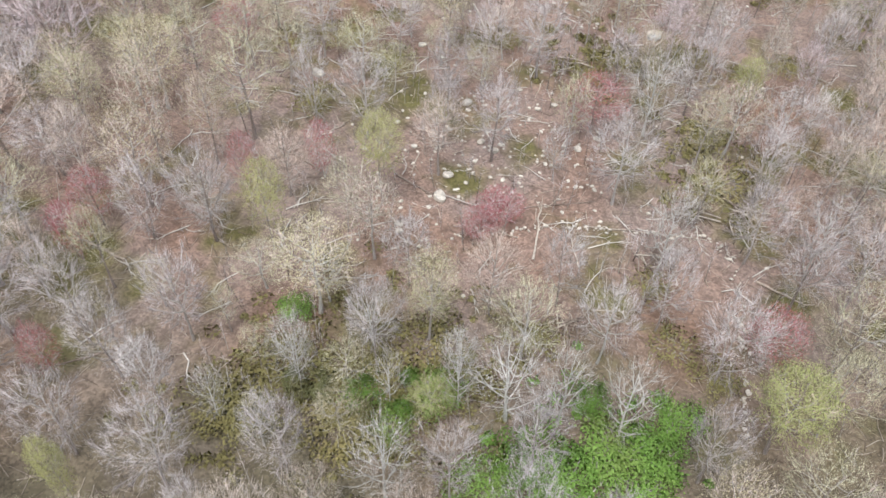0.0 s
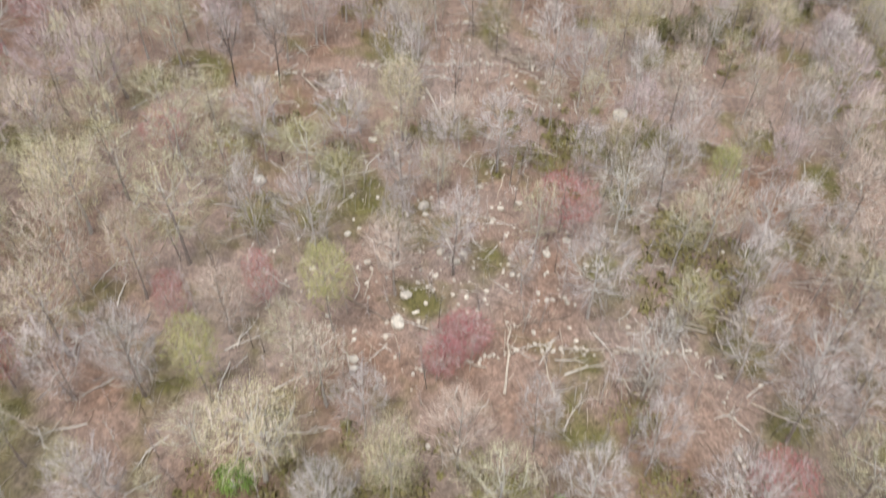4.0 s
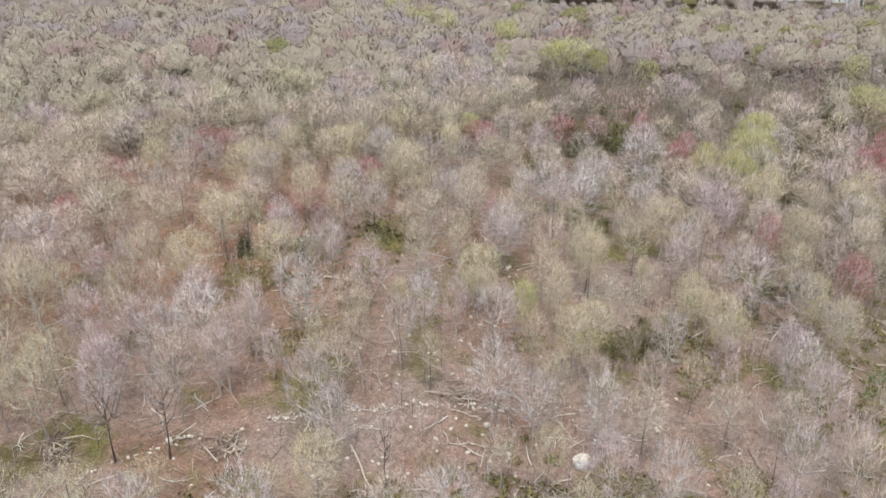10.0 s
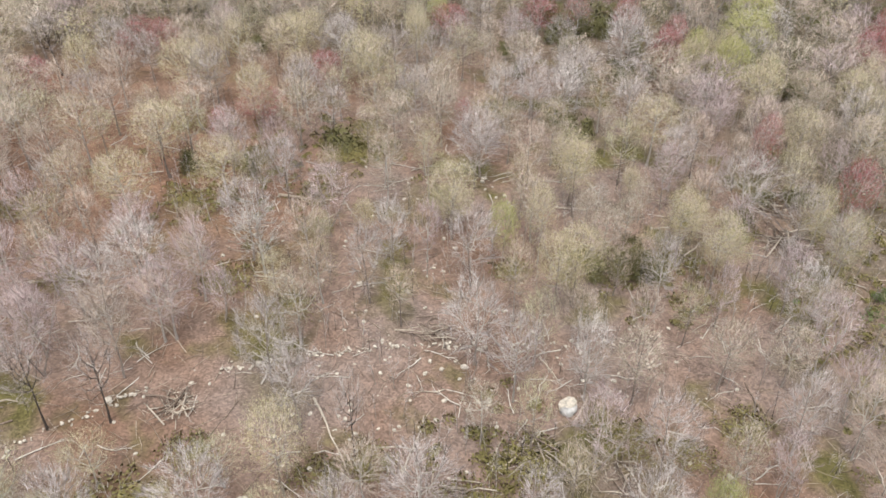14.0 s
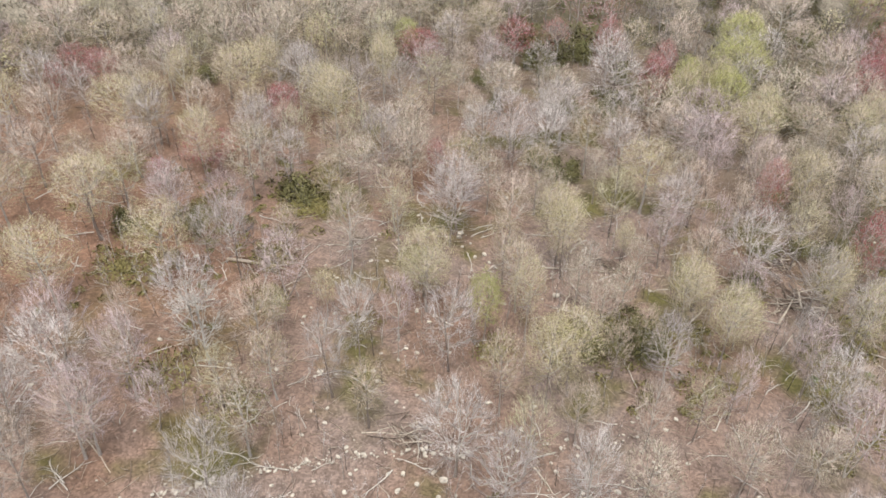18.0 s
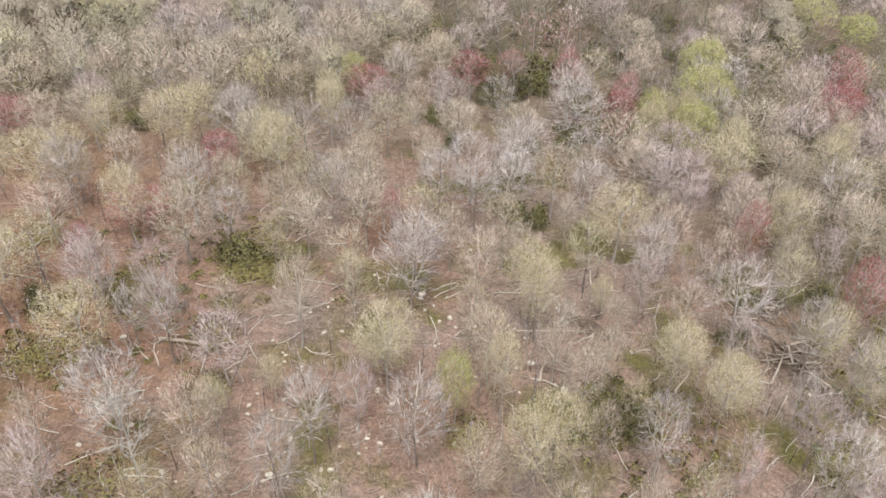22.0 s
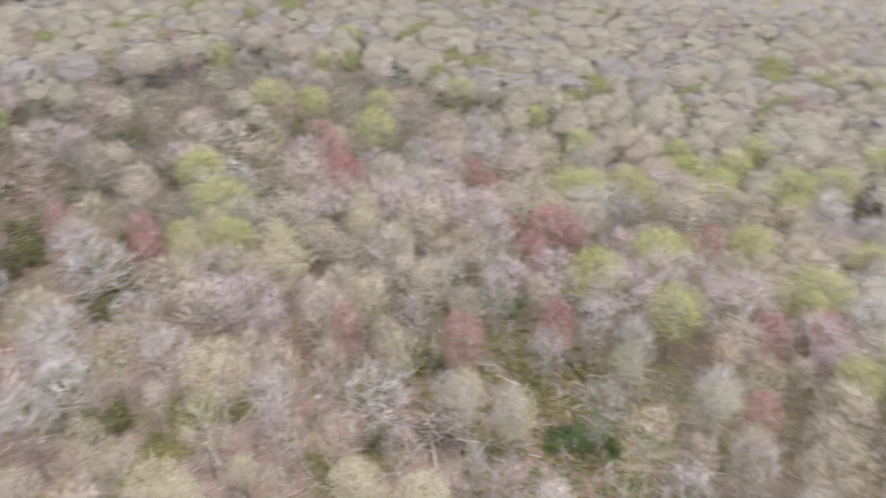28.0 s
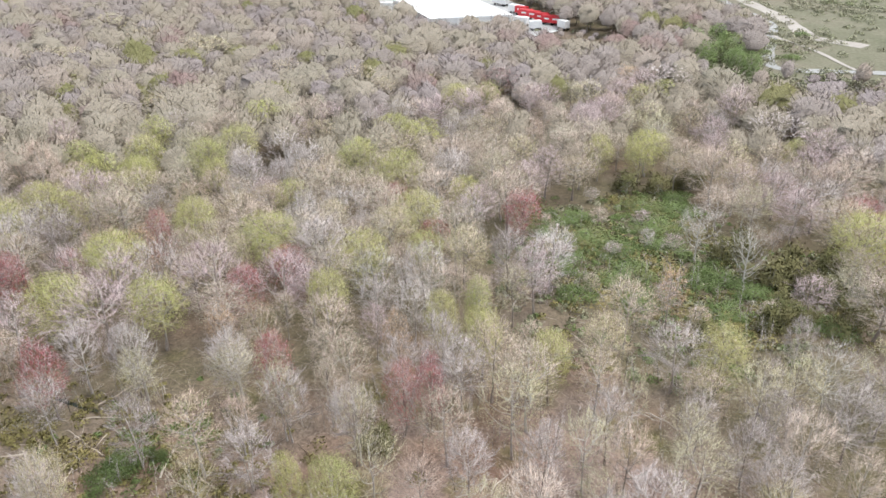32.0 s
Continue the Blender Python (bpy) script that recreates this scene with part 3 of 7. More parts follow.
ground = new("ground", mesh_of("ground", ground_arrays(), [LITTER], True))
tagged(ground, "hillside floor of pinkish brown leaf litter", "ground", kind="structure")


def patch(name, outline, lift, mat, label, category, step=None):
    """A flat-lying patch inside an outline, following the ground."""
    bm = bmesh.new()
    vs = [bm.verts.new((x, y, gz(x, y) + lift)) for x, y in outline]
    bm.faces.new(vs)
    bmesh.ops.triangulate(bm, faces=bm.faces[:])
    bmesh.ops.recalc_face_normals(bm, faces=bm.faces[:])
    if sum(f.normal.z for f in bm.faces) < 0:
        bmesh.ops.reverse_faces(bm, faces=bm.faces[:])
    me = bpy.data.meshes.new(name)
    bm.to_mesh(me)
    bm.free()
    me.materials.append(mat)
    return tagged(new(name, me), label, category, kind="structure")


def strip(name, line, width, lift, mat, label, category="road"):
    """A road or path along a line, with ragged edges."""
    line = np.array(line, float)
    seg = np.r_[0, np.cumsum(np.linalg.norm(np.diff(line, axis=0), axis=1))]
    s = np.arange(0, seg[-1], 3.0)
    c = np.stack([np.interp(s, seg, line[:, 0]), np.interp(s, seg, line[:, 1])], 1)
    for _ in range(4):
        c[1:-1] = (c[:-2] + 2 * c[1:-1] + c[2:]) / 4
    d = unit(np.gradient(c, axis=0))
    nrm = np.stack([-d[:, 1], d[:, 0]], 1)
    rng = np.random.default_rng(len(line) * 7)
    w = np.asarray(width) * np.ones(len(c)) * 0.5 * (1 + 0.13 * np.sin(np.arange(len(c)) * 0.7 + len(line)) + rng.uniform(-0.06, 0.06, len(c)))
    v = []
    for e in (1, 0.33, -0.33, -1):
        q = c + nrm * (w * e)[:, None]
        v.append(np.c_[q, ground_z(q[:, 0], q[:, 1]) + lift])
    v = np.stack(v, 1).reshape(-1, 3)
    t = []
    for i in range(len(c) - 1):
        for j in range(3):
            a = i * 4 + j
            t += [(a, a + 1, a + 5), (a, a + 5, a + 4)]
    t = np.array(t)
    me = mesh_of(name, (v, t[:, ::-1], np.zeros(len(t), int)), [mat], True)
    return tagged(new(name, me), label, category, kind="structure")


MEADOW_EDGE = [(390, -190), (314, -163), (279, -155), (246, -146), (233, -146), (205, -121), (195, -102), (188, -120), (172, -143), (168, -215), (240, -330), (340, -390), (450, -320)]
patch("ground_meadow", MEADOW_EDGE, 0.25, MEADOW, "open rough meadow of dull green and tan grass", "meadow")
strip("road", [(420, -240), (350, -200), (317.9, -188.5), (297.7, -182.4), (279.5, -176.9), (263.1, -173.5), (250.3, -168.4), (239, -158.7), (222.3, -142.1), (210.7, -130.4), (201.2, -123.1), (196.5, -125.5), (191.1, -134.8), (180.1, -152.1), (165, -172)], 4.4, 0.45, GRAVEL, "pale grey gravel road bending through the meadow")
strip("road", [(400, -240), (345, -208), (310.6, -196.3), (286.7, -189.4), (266.4, -184.1), (249.2, -177.5), (231.7, -168), (222.9, -166.4), (214.9, -172.2), (206.4, -174)], 6.5, 0.38, SAND, "broad washed-out strip of pale sand")
strip("road", [(372, -30), (388, -33), (405, -38), (418, -44), (440, -42), (480, -20)], 7.0, 0.42, GRAVEL, "pale drive curving away from the yard")
strip("path", [(318, -183), (301.9, -177.5), (287.5, -172.5), (274.9, -167.5), (264.5, -156.8), (261.3, -153.6)], 1.5, 0.42, SAND, "narrow sandy foot trail over the grass", "path")
strip("path", [(261, -154.5), (256.9, -153.8), (248.2, -150.5), (241.8, -149.2), (239.3, -156)], 1.4, 0.44, SAND, "narrow sandy trail joining the gravel road", "path")
strip("path", [(236, -156), (232.7, -154.2), (224.9, -154.6), (215.8, -154.1), (205.9, -152.1), (194.2, -147.9), (186, -146)], 1.7, 0.48, SAND, "thin sandy trail across the meadow", "path")
strip("path", [(192, -90), (196.9, -98), (199.4, -104.6), (198.6, -110.8), (197, -119)], 1.6, 0.42, SAND, "narrow sandy track at the edge of the wood", "path")

WATER_EDGE = [(-730, 2200), (-1000, 2220), (-1800, 2100), (-3000, 2300), (-3100, 3300), (-1990, 4100), (-1230, 3950), (-1130, 3500), (-1000, 2980)]
patch("water", [(x, y) for x, y in WATER_EDGE], 6.0, WATER, "pale wide bay far beyond the woods", "water")

# ---- placed trees ----
OLIVES = [(-12.1, 18.7, 2.4, 5.3), (-12.4, 14.2, 2.4, 5.3), (-27, 64, 3.6, 10.5), (-22, 61, 3.4, 10.0), (-18, 74, 2.8, 7.0), (-13, 62, 3.2, 9.5), (-7, 72, 2.6, 6.5), (-9, 60, 3.0, 7.0), (-3, 66, 2.6, 6.5), (2, 61, 2.8, 7.0), (-30, 70, 3.6, 11.0), (-36, 66, 3.6, 11.0), (-25, 72, 3.4, 9.0), (-40, 58, 3.6, 11.0), (-33, 60, 3.6, 11.0), (-23.3, 23.8, 1.6, 6.7), (-19.9, 19.8, 1.6, 6.7), (-4.6, 25.2, 2.2, 6.7), (-20.7, 28.9, 2.7, 6.7), (-29.9, 26.4, 2.0, 6.7), (83.5, 78.4, 2.7, 12.0), (81.4, 67.8, 3.3, 12.0), (68.9, 56.5, 2.6, 12.0), (75.9, 63.7, 2.3, 12.0), (50.4, 109.6, 1.8, 5.3), (5.2, 105.4, 1.6, 5.3), (22.8, 109.1, 1.8, 5.3), (-21.5, 69.8, 2.1, 5.3), (-16.4, 66.5, 2.2, 5.3), (-24.9, 73.0, 1.8, 5.3), (-11.4, 68.6, 1.8, 5.3), (-50.8, 104.1, 3.6, 8.0), (-39.5, 92.2, 3.2, 8.0), (-41.3, 84.9, 3.0, 8.0), (-33.4, 94.9, 2.6, 8.0)]
OAKS_A = [(104.4, 165.1, 5.1, 12.0), (-36.0, 55.0, 4.4, 12.0), (-42.3, 48.5, 3.3, 12.0), (-4.7, 23.5, 2.9, 12.0), (-15.2, 26.2, 4.2, 12.0), (41.2, 110.5, 3.4, 12.0), (52.4, 89.5, 2.8, 12.0), (50.2, 94.8, 2.8, 12.0), (75.9, 140.2, 3.1, 12.0), (84.6, 143.3, 2.7, 12.0), (22.5, 104.9, 3.5, 12.0), (31.1, 88.7, 3.0, 12.0), (68.5, 87.1, 2.5, 12.0), (18.8, 147.0, 3.9, 12.0), (6.0, 158.2, 5.1, 12.0), (-14.5, 126.2, 4.4, 12.0), (-17.9, 113.2, 4.0, 12.0), (80.8, 127.5, 4.6, 12.0), (-1.8, 70.1, 3.0, 12.0), (97.8, 124.5, 3.4, 12.0), (-6.0, 115.0, 3.8, 12.0), (-30.5, 165.1, 4.1, 12.0), (-12.3, 148.8, 4.2, 12.0), (40.7, 107.6, 2.7, 12.0), (33.8, 89.5, 3.3, 12.0)]
OAKS_B = [(9.4, 160.6, 4.1, 12.0), (17.1, 149.4, 3.9, 12.0), (29.8, 162.2, 2.5, 12.0), (79.4, 142.9, 3.1, 12.0), (84.4, 130.3, 3.5, 12.0), (103.2, 128.1, 2.8, 12.0), (68.2, 92.8, 2.4, 12.0), (21.0, 172.5, 3.7, 12.0), (57.8, 119.0, 4.2, 12.0), (-3.4, 159.0, 3.1, 12.0), (32.2, 98.1, 2.1, 12.0), (22.9, 107.6, 3.4, 6.7), (5.4, 104.8, 1.8, 6.7), (49.9, 109.3, 1.3, 6.7), (11.2, 106.3, 1.6, 6.7), (86.4, 132.8, 2.5, 12.0), (96.5, 118.1, 3.0, 12.0), (79.8, 112.8, 3.4, 12.0), (176.1, 152.4, 5.1, 12.0), (247.1, 169.3, 7.8, 12.0), (280.5, 151.7, 8.5, 12.0), (266.3, 126.6, 7.8, 12.0), (274.4, 105.0, 7.8, 12.0), (337.1, 87.2, 9.1, 12.0)]
OAKS_C = [(279.3, 59.1, 7.4, 12.0), (122.5, 162.5, 3.5, 12.0), (143.4, 108.7, 4.0, 12.0), (178.2, 106.6, 4.0, 12.0), (114.8, 38.0, 4.6, 12.0), (204.8, 73.6, 3.6, 12.0), (219.9, 15.1, 5.9, 12.0), (170.9, 39.2, 4.6, 12.0), (275.7, 52.4, 5.9, 12.0), (235.2, 36.0, 6.1, 12.0), (162.0, -0.0, 4.8, 12.0), (178.9, -38.1, 5.5, 12.0), (125.0, -42.6, 4.3, 12.0), (155.5, -42.1, 4.3, 12.0), (148.1, -48.4, 4.2, 12.0), (73.0, 22.4, 3.3, 12.0), (103.8, 29.5, 4.1, 12.0), (112.7, 63.8, 1.8, 12.0), (273.1, 98.6, 6.4, 12.0), (305.2, 75.9, 7.3, 12.0), (205.8, 13.9, 4.8, 12.0), (121.4, 46.7, 2.9, 12.0), (144.5, -0.5, 4.4, 12.0), (137.8, 86.7, 2.9, 12.0)]
OAKS_D = [(19.0, 258.7, 4.7, 12.0), (2.4, 254.2, 3.4, 12.0), (-55.3, 168.3, 3.2, 12.0), (-76.7, 228.0, 3.6, 12.0), (-87.5, 213.8, 4.0, 12.0), (34.0, 217.4, 4.7, 12.0), (18.5, 169.6, 3.1, 12.0), (28.8, 157.9, 2.7, 12.0), (-7.2, 218.6, 3.6, 12.0), (-19.8, 197.3, 3.2, 12.0), (-43.5, 188.4, 3.3, 12.0), (-52.1, 185.7, 2.7, 12.0), (-28.4, 153.7, 3.0, 12.0), (-123.8, 301.1, 4.3, 12.0), (-93.6, 325.9, 4.7, 12.0), (48.9, 223.3, 4.1, 12.0), (-36.2, 257.0, 3.4, 12.0), (-7.8, 150.1, 3.2, 12.0), (-54.3, 143.7, 2.7, 12.0), (-1.1, 137.1, 2.9, 12.0), (54.4, 98.8, 2.9, 6.7), (55.8, 92.0, 3.0, 6.7), (72.0, 95.9, 2.1, 6.7)]
OAKS = OAKS_A + OAKS_B + OAKS_C + OAKS_D
YELLOWS_A = [(-20.6, 33.9, 2.2, 12.0), (-9.8, 41.2, 2.6, 12.0), (25.0, 12.7, 3.5, 12.0), (-31.6, 6.5, 1.2, 12.0), (160.1, 179.9, 5.3, 8.0), (101.4, 161.5, 4.8, 12.0), (104.7, 88.7, 4.9, 12.0), (117.3, 81.8, 5.2, 12.0), (100.6, 76.3, 4.5, 12.0), (128.6, 69.3, 3.9, 12.0), (118.1, 58.6, 5.7, 12.0), (157.9, 85.0, 4.6, 12.0), (149.6, 171.4, 4.1, 12.0), (182.7, 191.3, 4.0, 12.0), (95.8, 53.5, 3.1, 12.0), (78.7, 144.3, 2.7, 12.0), (138.7, 88.8, 2.9, 12.0), (183.8, 73.9, 3.9, 12.0), (219.8, 206.9, 5.7, 12.0), (162.1, 15.7, 5.0, 12.0), (85.7, 40.2, 2.5, 12.0), (87.8, 33.9, 2.2, 12.0), (71.8, 30.9, 2.9, 12.0)]
YELLOWS_B = [(60.9, 65.3, 1.6, 12.0), (58.8, 61.4, 2.6, 12.0), (65.9, 9.5, 3.6, 12.0), (179.5, 593.0, 13.6, 12.0), (180.3, 559.2, 10.7, 12.0), (70.6, 268.8, 3.7, 12.0), (53.3, 288.6, 3.5, 12.0), (81.6, 232.8, 5.1, 12.0), (42.8, 345.8, 4.2, 12.0), (49.1, 304.0, 3.2, 12.0), (40.8, 343.2, 3.4, 12.0), (42.5, 300.2, 2.5, 12.0), (68.9, 263.0, 3.0, 12.0), (57.6, 226.7, 2.1, 12.0), (75.6, 229.5, 3.6, 12.0), (146.6, 505.8, 10.8, 18.7), (157.6, 505.9, 10.0, 18.7), (-4.5, 15.5, 2.1, 5.3)]
YELLOWS = YELLOWS_A + YELLOWS_B
REDS_A = [(-39.1, 31.6, 2.0, 8.0), (-29.2, 66.7, 2.8, 8.0), (-24.3, 42.1, 1.8, 8.0), (-16.4, 44.4, 1.9, 8.0), (15.4, 54.3, 3.9, 8.0), (27.3, 21.6, 3.0, 8.0), (-37.5, 18.3, 1.6, 8.0), (-38.3, 36.1, 2.2, 8.0), (2.9, 39.0, 2.9, 4.0), (0.7, 36.4, 2.4, 4.0), (73.6, 145.8, 3.0, 12.0), (72.8, 111.5, 2.4, 12.0), (78.9, 98.4, 3.0, 12.0), (115.9, 141.6, 4.2, 12.0), (-0.4, 142.6, 4.7, 5.3), (75.8, 182.9, 5.0, 12.0), (75.8, 171.9, 4.0, 12.0), (78.6, 151.8, 2.8, 12.0), (125.4, 149.1, 4.0, 12.0), (140.5, 172.3, 3.7, 12.0), (-7.3, 136.5, 2.0, 5.3), (117.0, 100.1, 4.5, 12.0), (105.1, 99.1, 3.3, 12.0), (84.6, 183.9, 5.4, 12.0)]
REDS_B = [(155.8, 215.4, 4.3, 12.0), (126.7, 216.7, 3.8, 12.0), (130.5, 120.3, 2.2, 12.0), (205.4, 120.3, 3.1, 12.0), (201.5, -22.0, 6.3, 12.0), (115.8, 13.0, 3.9, 12.0), (88.8, 89.2, 2.6, 12.0), (125.3, 75.0, 2.6, 12.0), (82.6, 63.3, 2.4, 12.0), (72.1, 50.2, 2.3, 12.0), (72.1, 46.7, 2.0, 12.0), (114.7, 95.1, 2.4, 12.0), (95.5, 282.3, 7.0, 12.0), (111.1, 300.1, 6.5, 12.0), (-35.2, 343.8, 6.6, 12.0), (15.2, 401.4, 7.8, 12.0), (-66.5, 286.2, 2.9, 12.0), (107.8, 229.7, 4.0, 12.0), (113.2, 199.6, 4.2, 12.0), (135.4, 189.2, 4.3, 12.0), (-61.4, 368.5, 4.3, 12.0), (34.3, 352.8, 4.8, 12.0), (73.5, 163.1, 2.9, 12.0), (106.2, 223.4, 3.2, 12.0)]
REDS_C = [(123.5, 308.6, 2.9, 12.0), (97.2, 269.3, 2.9, 12.0), (11.8, 409.9, 4.9, 12.0), (35.3, 366.7, 3.3, 12.0), (142.4, 234.6, 2.6, 12.0)]
REDS = REDS_A + REDS_B + REDS_C
ORANGES = [(81.8, 5.5, 2.7, 12.0), (92.6, 68.3, 2.2, 12.0), (82.8, 47.5, 2.0, 12.0), (189.6, -57.8, 4.2, 12.0), (119.2, 77.7, 2.7, 12.0)]
DARKS = [(-17.7, 81.4, 2.4, 12.0), (-23.4, 81.6, 2.4, 12.0), (5.0, 72.9, 1.6, 12.0), (-35.3, 165.9, 4.0, 12.0)]
BARES_A = [(-16.5, 10.0, 2.7, 12.0), (-12.0, 51.2, 3.7, 12.0), (16.0, 42.0, 4.1, 12.0), (-26.6, 34.7, 3.2, 12.0), (-26.9, 14.5, 2.2, 12.0), (-26.0, 9.0, 3.3, 12.0), (-26.6, 22.7, 2.8, 12.0), (-9.5, 20.4, 2.8, 12.0), (17.6, 25.1, 2.5, 12.0), (18.2, 9.9, 2.6, 12.0), (31.7, 27.6, 3.2, 12.0), (-33.9, 11.5, 2.9, 12.0), (-31.9, 18.5, 2.7, 12.0), (3.8, 10.5, 2.6, 12.0), (-3.1, 8.1, 2.5, 12.0), (42, 129, 3.6, 12.0), (48, 131, 3.7, 12.0), (44, 136.5, 3.9, 12.0), (51, 138, 3.6, 12.0), (38.5, 134, 3.3, 12.0), (-2.2, 83.5, 3.1, 12.0), (0.2, 77.4, 3.0, 12.0), (9.8, 94.3, 2.6, 12.0), (19.5, 82.6, 3.6, 12.0), (22.1, 76.8, 2.9, 12.0), (-3.3, 104.8, 3.5, 12.0), (28.7, 116.4, 3.7, 12.0), (-8.4, 66.5, 3.2, 12.0)]
BARES_B = [(28.0, 58.0, 3.3, 12.0), (-15.3, 98.4, 3.8, 12.0), (-19.0, 94.8, 3.7, 12.0), (29.6, 75.6, 2.6, 12.0), (33.1, 65.1, 3.1, 12.0), (9.5, 64.3, 3.4, 12.0), (2.6, 62.2, 2.7, 12.0), (-18.3, 66.7, 3.1, 12.0), (47.8, 65.3, 2.7, 12.0), (23.6, 151.7, 4.1, 12.0), (30.6, 119.8, 3.9, 12.0), (64.0, 101.9, 4.7, 12.0), (23.5, 134.3, 3.5, 12.0), (48.7, 156.9, 3.6, 12.0), (67.7, 148.5, 5.4, 12.0), (6.5, 140.1, 3.5, 12.0), (-8.4, 147.0, 3.5, 12.0), (30.6, 150.7, 3.3, 12.0), (57.9, 111.6, 3.0, 12.0), (13.4, 98.2, 2.4, 12.0), (22.5, 95.4, 3.4, 12.0), (2.1, 114.8, 2.7, 12.0), (43.4, 87.2, 2.7, 12.0), (129.6, 131.5, 3.1, 12.0)]
BARES_C = [(163.8, 191.6, 6.0, 12.0), (189.8, 172.1, 6.4, 12.0), (151.7, 125.9, 4.3, 12.0), (89.8, 142.1, 4.5, 12.0), (70.5, 156.8, 4.1, 12.0), (94.3, 117.9, 4.3, 12.0), (53.7, 139.1, 4.6, 12.0), (57.1, 124.9, 3.9, 12.0), (66.7, 93.8, 3.1, 12.0), (83.9, 68.3, 3.2, 12.0), (90.2, 79.7, 2.9, 12.0), (68.2, 87.8, 2.4, 12.0), (116.5, 23.3, 3.3, 12.0), (68.8, 14.2, 4.2, 12.0), (68.9, 57.0, 2.9, 12.0), (165.0, 48.0, 5.0, 12.0), (127.9, 50.3, 3.0, 12.0), (101.5, 22.6, 3.7, 12.0), (90.6, 42.6, 3.2, 12.0), (55.7, 40.6, 2.8, 12.0), (58.1, 47.6, 2.8, 12.0), (52.8, 12.8, 2.8, 12.0), (75.3, 63.2, 3.2, 12.0), (92.7, 85.6, 3.1, 12.0)]
BARES_D = [(101.7, -42.8, 5.4, 12.0), (136.5, -65.6, 8.1, 12.0), (185.6, -66.9, 10.0, 12.0), (50.6, 3.5, 3.8, 12.0), (59.7, 30.0, 3.1, 12.0)]
BARES = BARES_A + BARES_B + BARES_C + BARES_D
PALES_A = [(2.0, 15.3, 3.6, 12.0), (-2.2, 16.3, 2.0, 12.0), (6.6, 15.0, 2.5, 12.0), (11.8, 13.6, 2.7, 12.0), (-8.3, 8.0, 3.1, 12.0), (-16.1, 17.4, 2.0, 12.0), (21.8, 53.8, 3.9, 12.0), (19.3, 32.7, 2.7, 12.0), (-2.0, 101.6, 3.4, 12.0), (100.7, 45.5, 4.9, 12.0), (85.4, 67.6, 2.6, 12.0), (99.9, -13.9, 3.8, 12.0), (89.5, -16.0, 3.5, 12.0), (58.2, -1.2, 4.0, 12.0), (89.1, 78.9, 2.7, 12.0), (-16.7, 19.4, 1.9, 8.0), (-9.9, 22.7, 2.6, 8.0), (-2.1, 18.8, 2.0, 8.0), (-8.2, 16.7, 1.6, 8.0), (-22.9, 14.9, 1.5, 8.0), (-18.7, 12.6, 1.8, 8.0), (-14.4, 27.6, 2.2, 8.0), (-27.3, 36.3, 2.6, 8.0)]
PALES_B = [(44.8, 107.9, 1.5, 5.3)]
PALES = PALES_A + PALES_B
GREEN_TREES = [(229.1, -112.9, 4.5, 8.0), (215.7, -112.1, 5.1, 8.0), (204.1, -109.7, 4.2, 8.0), (205.1, -99.0, 4.1, 8.0), (198.8, -112.2, 3.0, 8.0), (243.0, -119.6, 3.0, 8.0), (224.2, -122.7, 3.7, 8.0), (226.2, -109.4, 4.5, 10.7), (225.8, -119.9, 4.5, 10.7), (213.7, -115.7, 4.7, 10.7), (207.9, -100.8, 3.8, 10.7), (197.3, -105.8, 3.3, 10.7), (186.1, -102.2, 2.5, 10.7)]
EVERGREENS_A = [(11.1, 130.9, 2.4, 3.6), (45.7, 93.7, 1.9, 3.2), (44.5, 96.3, 1.9, 3.2), (41.6, 94.3, 1.6, 3.2), (38.5, 93.6, 1.3, 3.2), (74.8, 149.2, 2.2, 3.2), (63.7, 101.5, 1.6, 3.2), (48.8, 130.3, 2.2, 3.2), (47.6, 133.6, 1.7, 3.2), (51.5, 128.9, 1.7, 3.2), (66.1, 183.7, 3.4, 3.2), (70.4, 176.9, 3.3, 3.2), (77.7, 155.0, 2.5, 3.2), (44.1, 92.7, 1.7, 3.2), (-2.9, 125.0, 1.2, 3.2), (-11.9, 127.6, 1.5, 3.2), (-0.3, 171.6, 1.8, 3.2), (131.6, -20.4, 2.5, 4.8), (127.8, -25.8, 2.7, 4.8), (127.9, -34.8, 3.0, 4.8), (87.8, -20.6, 2.7, 4.8), (84.8, -23.2, 2.5, 4.8), (86.3, -30.9, 2.5, 4.8), (97.7, -18.2, 2.0, 4.8)]
EVERGREENS_B = [(71.4, 54.6, 1.6, 4.8), (69.4, 53.4, 1.3, 4.8), (76.6, -9.1, 1.9, 4.8), (76.1, 3.8, 1.6, 4.8), (235.2, -71.9, 2.4, 4.8), (191.9, 710.1, 3.8, 11.2), (133.3, 795.1, 4.2, 11.2), (337.7, 543.9, 3.0, 11.2), (349.5, 523.4, 2.9, 11.2), (341.6, 495.6, 2.8, 11.2), (104.8, 506.5, 2.3, 11.2), (169.3, 611.2, 3.3, 11.2), (119.9, 515.9, 2.4, 11.2), (292.2, -128.3, 3.0, 8.0), (285.3, -130.9, 3.0, 8.0), (282.4, -136.2, 2.9, 8.0), (277.7, -140.0, 2.9, 8.0), (267.6, -139.7, 2.8, 8.0), (255.2, -135.8, 2.3, 8.0), (281.8, -147.4, 2.5, 8.0), (-16.8, 18.1, 1.2, 2.4), (-14.3, 17.5, 1.2, 2.4), (-10.3, 15.2, 1.1, 2.4), (-16.2, 17.0, 1.0, 2.4)]
